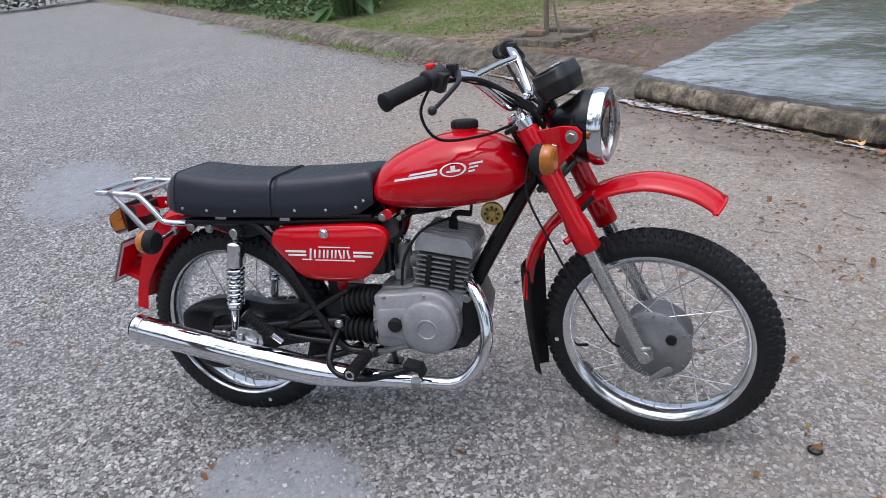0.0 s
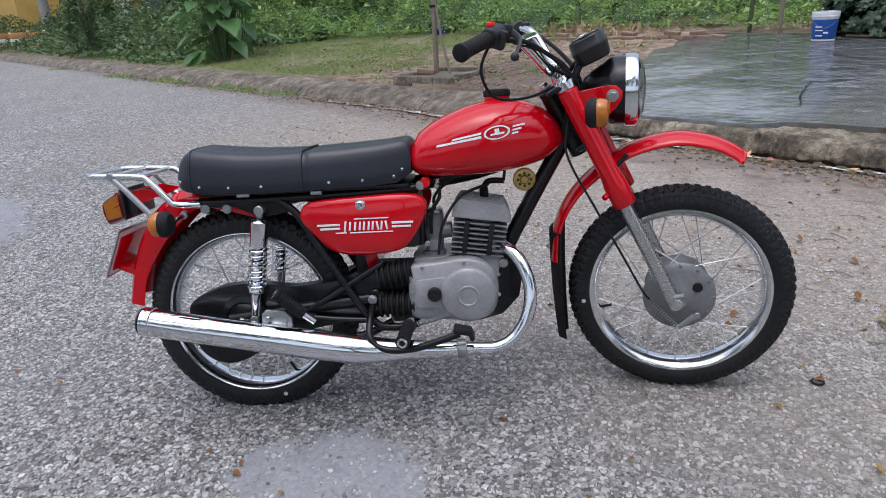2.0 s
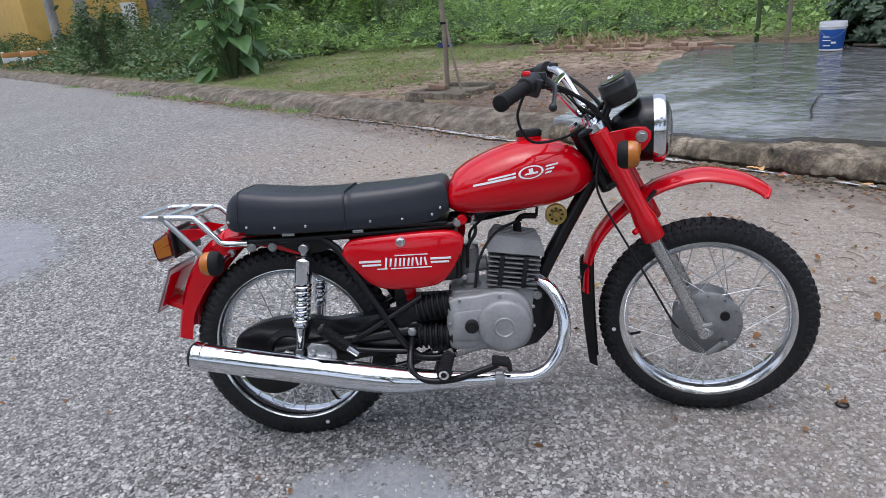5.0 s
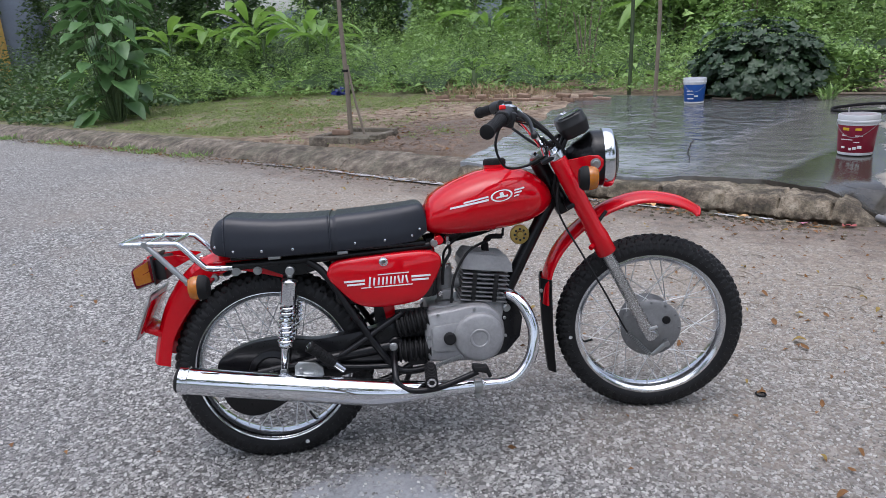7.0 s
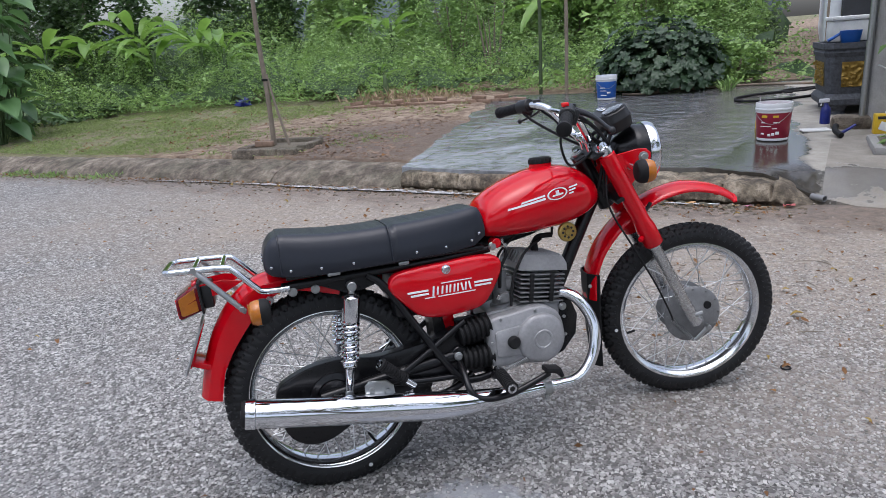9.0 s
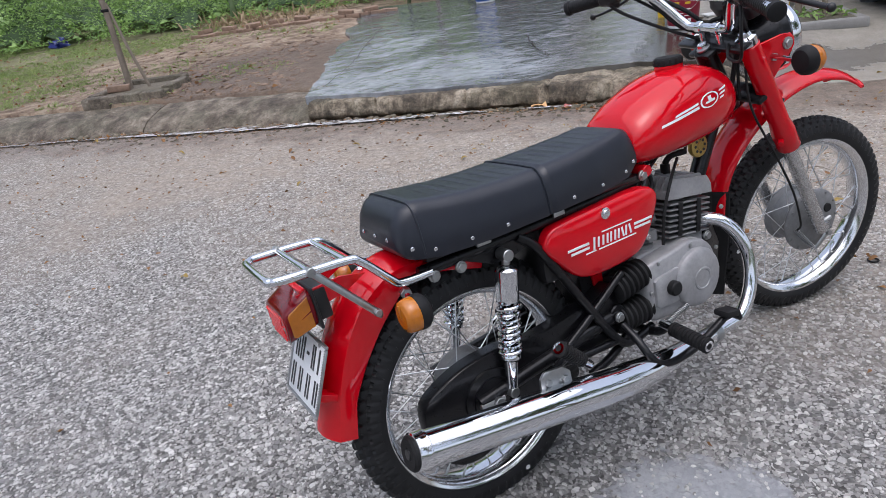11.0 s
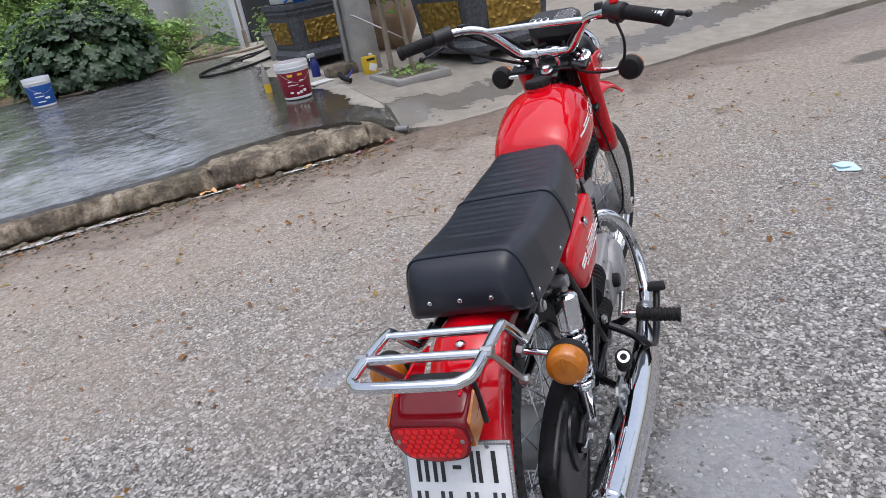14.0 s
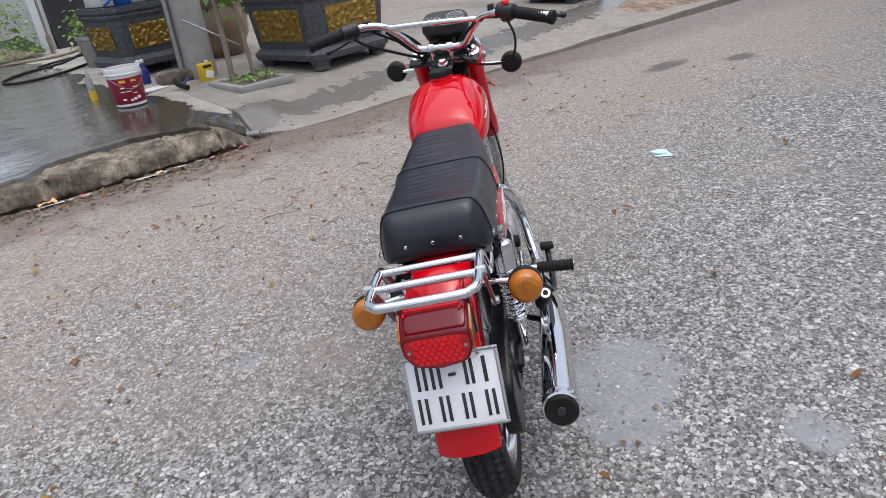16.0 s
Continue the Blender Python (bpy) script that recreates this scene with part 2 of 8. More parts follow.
def asphalt():
    mat, nt, b = shader("worn_asphalt")
    co = coords(nt)
    sep = nt.nodes.new("ShaderNodeSeparateXYZ")
    nt.links.new(co, sep.inputs[0])
    a, v = sep.outputs[0], sep.outputs[1]
    warp = nt.nodes.new("ShaderNodeVectorMath")
    warp.operation = "ADD"
    wn = node(nt, "ShaderNodeTexNoise", Scale=60.0, Detail=2.0)
    nt.links.new(co, wn.inputs["Vector"])
    sc = nt.nodes.new("ShaderNodeVectorMath")
    sc.operation = "SCALE"
    sc.inputs["Scale"].default_value = 0.012
    nt.links.new(wn.outputs["Color"], sc.inputs[0])
    nt.links.new(co, warp.inputs[0])
    nt.links.new(sc.outputs[0], warp.inputs[1])
    big = node(nt, "ShaderNodeTexVoronoi", Scale=62.0, Randomness=1.0)
    edge = node(nt, "ShaderNodeTexVoronoi", Scale=62.0, Randomness=1.0)
    edge.feature = "DISTANCE_TO_EDGE"
    small = node(nt, "ShaderNodeTexVoronoi", Scale=120.0, Randomness=1.0)
    for n in (big, edge, small):
        nt.links.new(warp.outputs[0], n.inputs["Vector"])
    rnd = nt.nodes.new("ShaderNodeSeparateColor")
    nt.links.new(big.outputs["Color"], rnd.inputs[0])
    rnd2 = nt.nodes.new("ShaderNodeSeparateColor")
    nt.links.new(small.outputs["Color"], rnd2.inputs[0])
    stone = ramp(nt, rnd.outputs[0], [(0.0, (0.11, 0.108, 0.104)), (0.3, (0.25, 0.245, 0.237)), (0.65, (0.45, 0.44, 0.423)), (1.0, (0.72, 0.705, 0.675))])
    fine = ramp(nt, rnd2.outputs[1], [(0.0, (0.042, 0.040, 0.037)), (0.5, (0.165, 0.159, 0.15)), (1.0, (0.45, 0.435, 0.41))])
    shown = ramp(nt, rnd.outputs[2], [(0.34, (0, 0, 0)), (0.40, (1, 1, 1))])
    rim = ramp(nt, edge.outputs["Distance"], [(0.03, (0, 0, 0)), (0.12, (1, 1, 1))])
    isstone = calc(nt, "MULTIPLY", shown, rim)
    col = mixed(nt, isstone, fine, stone)
    # worn, smoother and dustier areas
    n1 = noise_of(nt, co, 0.9, 5)
    n2 = noise_of(nt, co, 9.0, 5)
    worn = ramp(nt, n1, [(0.46, (0, 0, 0)), (0.68, (1, 1, 1))])
    col = mixed(nt, calc(nt, "MULTIPLY", worn, 0.4), col, ramp(nt, noise_of(nt, co, 22, 5, 0.7), [(0.35, (0.11, 0.11, 0.113)), (0.65, (0.27, 0.27, 0.272))]))
    col = mixed(nt, 1.0, col, mixed(nt, ramp(nt, noise_of(nt, co, 16, 6, 0.75), [(0.34, (0.45, 0.45, 0.45)), (0.62, (0, 0, 0))]), col, (0.07, 0.068, 0.066)))
    # pale brown dust washed along the gutter
    dust = calc(nt, "ADD", calc(nt, "MULTIPLY", calc(nt, "ADD", v, 3.5), 0.36), calc(nt, "MULTIPLY", calc(nt, "SUBTRACT", n1, 0.5), 1.6))
    dust = calc(nt, "MULTIPLY", ramp(nt, dust, [(0.05, (0, 0, 0)), (0.75, (1, 1, 1))]), ramp(nt, n2, [(0.25, (0.55, 0.55, 0.55)), (0.6, (1, 1, 1))]))
    far = ramp(nt, calc(nt, "MULTIPLY", calc(nt, "ADD", a, 5.0), 0.25), [(0.0, (0.12, 0.12, 0.12)), (0.9, (1, 1, 1))])
    dust = calc(nt, "MULTIPLY", calc(nt, "MULTIPLY", dust, far), 0.8)
    col = mixed(nt, dust, col, ramp(nt, noise_of(nt, co, 30, 5), [(0.3, (0.22, 0.172, 0.13)), (0.7, (0.41, 0.355, 0.29))]))
    # wet dark band at the gutter
    gut = calc(nt, "ADD", calc(nt, "MULTIPLY", calc(nt, "ADD", v, 1.15), 1.1), calc(nt, "MULTIPLY", calc(nt, "SUBTRACT", noise_of(nt, co, 4.0, 7, 0.7), 0.5), 2.2))
    gut = ramp(nt, gut, [(0.3, (0, 0, 0)), (0.8, (1, 1, 1))])
    col = mixed(nt, calc(nt, "MULTIPLY", gut, 0.75), col, ramp(nt, noise_of(nt, co, 14, 6, 0.7), [(0.35, (0.06, 0.043, 0.032)), (0.65, (0.25, 0.18, 0.135))]))
    # cement smears: centre, size and strength of each
    ragged = noise_of(nt, co, 11, 8, 0.72)
    smear = None
    for ca, cv, ra, rv in PATCHES:
        dx = calc(nt, "DIVIDE", calc(nt, "SUBTRACT", a, ca), ra)
        dy = calc(nt, "DIVIDE", calc(nt, "SUBTRACT", v, cv), rv)
        rr = calc(nt, "ADD", calc(nt, "MULTIPLY", dx, dx), calc(nt, "MULTIPLY", dy, dy))
        rr = calc(nt, "ADD", rr, calc(nt, "MULTIPLY", calc(nt, "SUBTRACT", ragged, 0.5), 4.0))
        one = calc(nt, "MULTIPLY", calc(nt, "SUBTRACT", 1.05, rr), 3.0, True)
        smear = one if smear is None else calc(nt, "MAXIMUM", smear, one)
    cement = ramp(nt, calc(nt, "ADD", calc(nt, "MULTIPLY", n2, 0.5), calc(nt, "MULTIPLY", noise_of(nt, co, 70, 5), 0.5)), [(0.3, (0.18, 0.186, 0.198)), (0.7, (0.31, 0.319, 0.333))])
    col = mixed(nt, calc(nt, "MULTIPLY", calc(nt, "MULTIPLY", smear, 0.9), ramp(nt, noise_of(nt, co, 26, 5), [(0.34, (0.45, 0.45, 0.45)), (0.48, (1, 1, 1))])), col, cement)
    for ca, cv, ra, rv in WETSPOTS:
        dx = calc(nt, "DIVIDE", calc(nt, "SUBTRACT", a, ca), ra)
        dy = calc(nt, "DIVIDE", calc(nt, "SUBTRACT", v, cv), rv)
        rr = calc(nt, "ADD", calc(nt, "ADD", calc(nt, "MULTIPLY", dx, dx), calc(nt, "MULTIPLY", dy, dy)), calc(nt, "MULTIPLY", calc(nt, "SUBTRACT", n2, 0.5), 1.5))
        col = mixed(nt, calc(nt, "MULTIPLY", calc(nt, "MULTIPLY", calc(nt, "SUBTRACT", 1.1, rr), 1.4, True), 0.75), col, (0.075, 0.07, 0.064))
    nt.links.new(col, b.inputs["Base Color"])
    b.inputs["Specular IOR Level"].default_value = 0.35
    rough = calc(nt, "SUBTRACT", 0.92, calc(nt, "MULTIPLY", gut, 0.5))
    nt.links.new(rough, b.inputs["Roughness"])
    hgt = calc(nt, "ADD", calc(nt, "MULTIPLY", isstone, 0.7), calc(nt, "MULTIPLY", small.outputs["Distance"], 0.5))
    hgt = calc(nt, "MULTIPLY", hgt, calc(nt, "SUBTRACT", 1.0, calc(nt, "MULTIPLY", smear, 0.8)))
    bump(nt, b, hgt, 0.8, 0.005)
    return mat


def to_av(x, y):
    p = GROUND.inverted() @ Vector((x, y, 0))
    return p.x, p.y


# cement smears on the road, in plan: x, y, half sizes
PATCHES = [(*to_av(0.42, -0.47), 0.21, 0.17), (*to_av(0.22, -0.47), 0.12, 0.14), (*to_av(0.20, -0.93), 0.08, 0.08), (*to_av(-2.6, 1.5), 0.8, 0.36), (*to_av(0.45, 0.73), 0.07, 0.05)]
WETSPOTS = [(*to_av(4.72, -1.05), 0.30, 0.12), (*to_av(4.85, -1.65), 0.2, 0.1)]
ASPHALT = asphalt()


def soil():
    mat, nt, b = shader("bare_soil_and_turf")
    co = coords(nt)
    sep = nt.nodes.new("ShaderNodeSeparateXYZ")
    nt.links.new(co, sep.inputs[0])
    n1, n2, n3 = noise_of(nt, co, 0.7, 5), noise_of(nt, co, 6, 6), noise_of(nt, co, 45, 4)
    mx, my = calc(nt, "DIVIDE", calc(nt, "ADD", sep.outputs[0], 2.0), 1.5), calc(nt, "DIVIDE", calc(nt, "SUBTRACT", sep.outputs[1], 1.5), 1.4)
    mud = calc(nt, "SUBTRACT", 1.15, calc(nt, "ADD", calc(nt, "MULTIPLY", mx, mx), calc(nt, "MULTIPLY", my, my)))
    mud = ramp(nt, calc(nt, "ADD", mud, calc(nt, "MULTIPLY", calc(nt, "SUBTRACT", n2, 0.5), 2.6)), [(0.1, (0, 0, 0)), (0.5, (1, 1, 1))])
    dirt = ramp(nt, calc(nt, "ADD", calc(nt, "MULTIPLY", n2, 0.65), calc(nt, "MULTIPLY", noise_of(nt, co, 19, 7, 0.75), 0.35)), [(0.30, (0.07, 0.045, 0.03)), (0.44, (0.18, 0.125, 0.085)), (0.55, (0.31, 0.235, 0.165)), (0.68, (0.44, 0.37, 0.29))])
    turf = ramp(nt, n3, [(0.3, (0.06, 0.08, 0.028)), (0.5, (0.13, 0.155, 0.06)), (0.7, (0.27, 0.25, 0.14))])
    side = calc(nt, "MULTIPLY", calc(nt, "ADD", sep.outputs[0], 5.2), -0.4)
    f = calc(nt, "ADD", side, calc(nt, "MULTIPLY", calc(nt, "SUBTRACT", n1, 0.4), 3.0))
    f = ramp(nt, calc(nt, "ADD", f, calc(nt, "MULTIPLY", calc(nt, "SUBTRACT", n2, 0.5), 1.6)), [(0.1, (0, 0, 0)), (0.9, (0.85, 0.85, 0.85))])
    col = mixed(nt, calc(nt, "MULTIPLY", f, 0.8), dirt, turf)
    nt.links.new(mixed(nt, calc(nt, "MULTIPLY", mud, 0.75), col, (0.10, 0.066, 0.045)), b.inputs["Base Color"])
    nt.links.new(calc(nt, "SUBTRACT", 0.95, calc(nt, "MULTIPLY", mud, 0.4)), b.inputs["Roughness"])
    bump(nt, b, calc(nt, "ADD", n2, calc(nt, "MULTIPLY", n3, 0.6)), 0.9, 0.05)
    return mat


SOIL = soil()


def concrete(name, lo, hi, rough, stain=(0.12, 0.10, 0.08), stain_amount=0.4):
    mat, nt, b = shader(name)
    co = coords(nt)
    n1, n2, n3 = noise_of(nt, co, 1.1, 5), noise_of(nt, co, 8, 6), noise_of(nt, co, 90, 4)
    col = ramp(nt, calc(nt, "ADD", calc(nt, "MULTIPLY", n2, 0.6), calc(nt, "MULTIPLY", n3, 0.4)), [(0.3, lo), (0.7, hi)])
    st = ramp(nt, n1, [(0.42, (0, 0, 0)), (0.62, (1, 1, 1))])
    col = mixed(nt, calc(nt, "MULTIPLY", st, stain_amount), col, stain)
    nt.links.new(col, b.inputs["Base Color"])
    nt.links.new(calc(nt, "ADD", calc(nt, "MULTIPLY", n2, 0.2), rough - 0.1), b.inputs["Roughness"])
    bump(nt, b, calc(nt, "ADD", n2, calc(nt, "MULTIPLY", n3, 0.5)), 0.6, 0.010)
    return mat




def wet_slab_shader():
    """Water rippling over one bay, a damp bay, a dark wet film and a dry pale end."""
    mat, nt, b = shader("wet_concrete")
    co = coords(nt)
    sep = nt.nodes.new("ShaderNodeSeparateXYZ")
    nt.links.new(co, sep.inputs[0])
    mp = nt.nodes.new("ShaderNodeMapping")
    mp.inputs["Scale"].default_value = (0.9, 1.15, 1)
    nt.links.new(co, mp.inputs[0])
    n1, n2, n3 = noise_of(nt, co, 1.3, 6), noise_of(nt, co, 9, 6), noise_of(nt, co, 110, 4)
    mix2 = calc(nt, "ADD", calc(nt, "MULTIPLY", n2, 0.65), calc(nt, "MULTIPLY", n3, 0.35))
    wetcol = ramp(nt, mix2, [(0.3, (0.045, 0.047, 0.048)), (0.48, (0.095, 0.098, 0.102)), (0.7, (0.18, 0.186, 0.195))])
    dampcol = ramp(nt, mix2, [(0.3, (0.085, 0.080, 0.072)), (0.5, (0.125, 0.120, 0.110)), (0.7, (0.17, 0.163, 0.150))])
    darkcol = ramp(nt, mix2, [(0.3, (0.026, 0.023, 0.018)), (0.7, (0.08, 0.072, 0.06))])
    a, v = sep.outputs[0], sep.outputs[1]
    uneven = calc(nt, "SUBTRACT", noise_of(nt, co, 2.6, 6, 0.65), 0.5)
    # the damp bay between the running water and the dark film
    damp = calc(nt, "MULTIPLY", calc(nt, "ADD", calc(nt, "SUBTRACT", a, 0.78), calc(nt, "MULTIPLY", uneven, 0.9)), 4.0, True)
    edge = calc(nt, "ADD", calc(nt, "MULTIPLY", v, 0.13), 1.42)
    film = calc(nt, "MULTIPLY", calc(nt, "ADD", calc(nt, "SUBTRACT", a, edge), calc(nt, "MULTIPLY", uneven, 0.35)), 12.0, True)
    # pale soapy water lying nearer the road
    soap = calc(nt, "ADD", calc(nt, "ADD", calc(nt, "MULTIPLY", calc(nt, "SUBTRACT", 2.5, v), 0.22), calc(nt, "MULTIPLY", calc(nt, "ADD", a, 0.3), -0.16)), calc(nt, "MULTIPLY", calc(nt, "SUBTRACT", n1, 0.5), 2.6))
    soap = ramp(nt, soap, [(0.0, (0, 0, 0)), (0.55, (0.75, 0.75, 0.75))])
    wetcol = mixed(nt, soap, wetcol, ramp(nt, mix2, [(0.35, (0.25, 0.268, 0.29)), (0.62, (0.42, 0.44, 0.465))]))
    dry = calc(nt, "SUBTRACT", calc(nt, "ADD", a, calc(nt, "MULTIPLY", v, 0.12)), calc(nt, "SUBTRACT", 2.31, calc(nt, "MULTIPLY", uneven, 0.9)))
    dry = calc(nt, "MULTIPLY", dry, 14.0, True)
    drycol = ramp(nt, mix2, [(0.3, (0.22, 0.205, 0.175)), (0.7, (0.42, 0.39, 0.335))])
    col = mixed(nt, dry, mixed(nt, film, mixed(nt, damp, wetcol, dampcol), darkcol), drycol)
    nt.links.new(col, b.inputs["Base Color"])
    b.inputs["Specular IOR Level"].default_value = 0.6
    pool = ramp(nt, noise_of(nt, mp.outputs[0], 3.2, 7, 0.7), [(0.30, (0, 0, 0)), (0.50, (1, 1, 1))])
    r1 = calc(nt, "SUBTRACT", 0.13, calc(nt, "MULTIPLY", pool, 0.09))
    r2 = calc(nt, "ADD", 0.04, calc(nt, "MULTIPLY", n2, 0.26))
    rough = mixed(nt, dry, mixed(nt, film, mixed(nt, damp, r1, r2), (0.06, 0.06, 0.06)), (0.8, 0.8, 0.8))
    nt.links.new(rough, b.inputs["Roughness"])
    wave = calc(nt, "ADD", noise_of(nt, mp.outputs[0], 4.6, 2, 0.45), calc(nt, "MULTIPLY", noise_of(nt, mp.outputs[0], 15, 2), 0.16))
    running = calc(nt, "ADD", calc(nt, "MULTIPLY", calc(nt, "MULTIPLY", calc(nt, "SUBTRACT", 1.0, damp), calc(nt, "SUBTRACT", 1.0, calc(nt, "MULTIPLY", soap, 0.5))), 0.70), calc(nt, "SUBTRACT", 0.30, calc(nt, "MULTIPLY", film, 0.26)))
    bump(nt, b, calc(nt, "ADD", calc(nt, "MULTIPLY", wave, running), calc(nt, "MULTIPLY", n3, 0.015)), 1.0, 0.034)
    return mat


def apron_shader():
    """Dry concrete with a dark run of water along its road side."""
    mat, nt, b = shader("apron_concrete")
    co = coords(nt)
    sep = nt.nodes.new("ShaderNodeSeparateXYZ")
    nt.links.new(co, sep.inputs[0])
    n1, n2, n3 = noise_of(nt, co, 1.2, 6), noise_of(nt, co, 7, 6), noise_of(nt, co, 90, 4)
    col = ramp(nt, calc(nt, "ADD", calc(nt, "MULTIPLY", n2, 0.6), calc(nt, "MULTIPLY", n3, 0.4)), [(0.3, (0.17, 0.152, 0.125)), (0.7, (0.33, 0.30, 0.255))])
    run = calc(nt, "SUBTRACT", calc(nt, "SUBTRACT", sep.outputs[1], calc(nt, "MULTIPLY", sep.outputs[0], 0.16)), -0.08)
    run = calc(nt, "SUBTRACT", 1.0, calc(nt, "MULTIPLY", calc(nt, "ABSOLUTE", run), 3.2))
    wet = ramp(nt, calc(nt, "ADD", run, calc(nt, "MULTIPLY", calc(nt, "SUBTRACT", n2, 0.5), 2.4)), [(0.25, (0, 0, 0)), (0.42, (1, 1, 1))])
    spot = ramp(nt, n1, [(0.55, (0, 0, 0)), (0.64, (1, 1, 1))])
    col = mixed(nt, calc(nt, "MULTIPLY", spot, 0.55), col, (0.13, 0.12, 0.105))
    col = mixed(nt, calc(nt, "MULTIPLY", wet, 0.6), col, (0.10, 0.097, 0.092))
    nt.links.new(col, b.inputs["Base Color"])
    nt.links.new(calc(nt, "SUBTRACT", 0.8, calc(nt, "MULTIPLY", wet, 0.62)), b.inputs["Roughness"])
    bump(nt, b, calc(nt, "ADD", n2, calc(nt, "MULTIPLY", n3, 0.5)), 0.35, 0.008)
    return mat


WET = wet_slab_shader()
APRONWET = apron_shader()
FOOTING = concrete("muddy_footing", (0.045, 0.038, 0.027), (0.27, 0.225, 0.16), 0.85, (0.045, 0.045, 0.028), 0.7)
APRON = concrete("dry_concrete", (0.25, 0.24, 0.225), (0.38, 0.37, 0.345), 0.75, (0.16, 0.155, 0.15), 0.55)


def stonework(name, c0, c1, c2, c3, moss_amount):
    """Rough old masonry with moss, mud and pale worn spots."""
    mat, nt, b = shader(name)
    co = coords(nt)
    n1, n2, n3 = noise_of(nt, co, 2.2, 6, 0.65), noise_of(nt, co, 6.5, 8, 0.72), noise_of(nt, co, 60, 5, 0.7)
    col = ramp(nt, n2, [(0.36, c0), (0.47, c1), (0.55, c2), (0.66, c3)])
    moss = ramp(nt, n1, [(0.48, (0, 0, 0)), (0.60, (1, 1, 1))])
    col = mixed(nt, calc(nt, "MULTIPLY", moss, moss_amount), col, (0.05, 0.052, 0.026))
    col = mixed(nt, ramp(nt, n3, [(0.35, (0.5, 0.5, 0.5)), (0.5, (0, 0, 0))]), col, (0.03, 0.026, 0.02))
    nt.links.new(col, b.inputs["Base Color"])
    b.inputs["Roughness"].default_value = 0.8
    bump(nt, b, calc(nt, "ADD", n2, calc(nt, "MULTIPLY", n3, 0.35)), 0.9, 0.025)
    return mat


STONEWORK = stonework("mossy_stonework", (0.035, 0.027, 0.019), (0.12, 0.095, 0.066), (0.25, 0.205, 0.145), (0.42, 0.36, 0.275), 0.38)
KERB = stonework("kerb_concrete", (0.045, 0.034, 0.024), (0.12, 0.096, 0.07), (0.19, 0.158, 0.12), (0.31, 0.268, 0.21), 0.45)
STONE = surface("weathered_stone", (0.065, 0.069, 0.078), 0.7, 0, 0.85, 34, 0.8, 70)
BRICK = surface("old_brick", (0.23, 0.155, 0.11), 0.9, 0, 0.35, 18, 0.5, 120)
BARK = surface("pale_bark", (0.21, 0.175, 0.135), 0.9, 0, 0.3, 14, 0.6, 90)
BAMBOO = surface("green_pole", (0.05, 0.075, 0.03), 0.6, 0, 0.3, 10, 0.2, 90)
WALLBLUE = surface("blue_grey_wall", (0.17, 0.20, 0.25), 0.8, 0, 0.15, 1.5, 0.2, 30)
WALLPALE = surface("pale_rendered_wall", (0.68, 0.71, 0.74), 0.8, 0, 0.12, 2.0, 0.25, 40)
# near-black: the house front's deep shade is put into this colour; also a window
WALLDARK = surface("dark_shaded_wall", (0.035, 0.037, 0.042), 0.35, 0, 0.3, 3.0, 0.1, 30)
YELLOW = surface("ochre_wall", (0.55, 0.36, 0.10), 0.85, 0, 0.15, 2.0, 0.2, 30)
ROOF = surface("roof_sheet", (0.20, 0.10, 0.08), 0.7, 0, 0.2, 3.0)
PALECLOTH = surface("pale_paint", (0.62, 0.62, 0.60), 0.7, 0, 0.15, 8)


def ground_sheet():
    def lines(lo, hi, step, far):
        core = list(np.arange(lo, hi + 1e-6, step))
        out, d = [], step
        x = core[-1]
        while x < far:
            d *= 1.5
            x += d
            out.append(x)
        inn, d, x = [], step, core[0]
        while x > -far:
            d *= 1.5
            x -= d
            inn.append(x)
        return inn[::-1] + core + out
    A = lines(-14.0, 9.0, 0.14, 900)
    V = lines(-6.0, 6.0, 0.14, 900)
    V = sorted([v for v in V if v < -0.06 or v > 0.5] + [-0.015, 0.012, 0.40, 0.425])
    verts = []
    for v in V:
        for a in A:
            k = kerb_v(a) if a > -60 else kerb_v(-60)
            vv = v + k * math.exp(-abs(v) / 6)
            z = road_z(a, vv) if v < 0 else plot_z(v) - 0.03 + 0.015 * noise.noise((a * 0.9, v * 0.9, 3)) - (0.03 * smooth01((0.5 - v) / 0.5))
            if v > 0.41:
                z += (0.038 + 0.03 * smooth01((0.5 - v) / 0.5)) * smooth01((-1.05 - 0.28 * (v - 0.05) - a + 0.04) / 0.2) * smooth01((a + 6.0) / 2.0)
            if 0 < v < 0.41 and a > -28:
                z = -0.10
            if v > 0.41 and a > 2.0:
                z = z - (z - 0.0 + 0.02) * smooth01((a - 2.0) / 0.3) * (1 - smooth01((v - 0.1) / 1.2))
            verts.append((a, vv, z))
    n = len(A)
    faces, mats = [], []
    for i in range(len(V) - 1):
        for j in range(n - 1):
            faces.append((i * n + j, i * n + j + 1, (i + 1) * n + j + 1, (i + 1) * n + j))
            mats.append(0 if V[i] < 0 else 1)
    me = fast_mesh("ground", verts, faces, ASPHALT)
    me.materials.append(SOIL)
    me.polygons.foreach_set("material_index", mats)
    me.polygons.foreach_set("use_smooth", [True] * len(faces))
    ob = new("ground", me)
    ob.matrix_basis = GROUND
    return tagged(ob, "worn grey asphalt road and bare soil verge", "ground", kind="structure")


ground = ground_sheet()


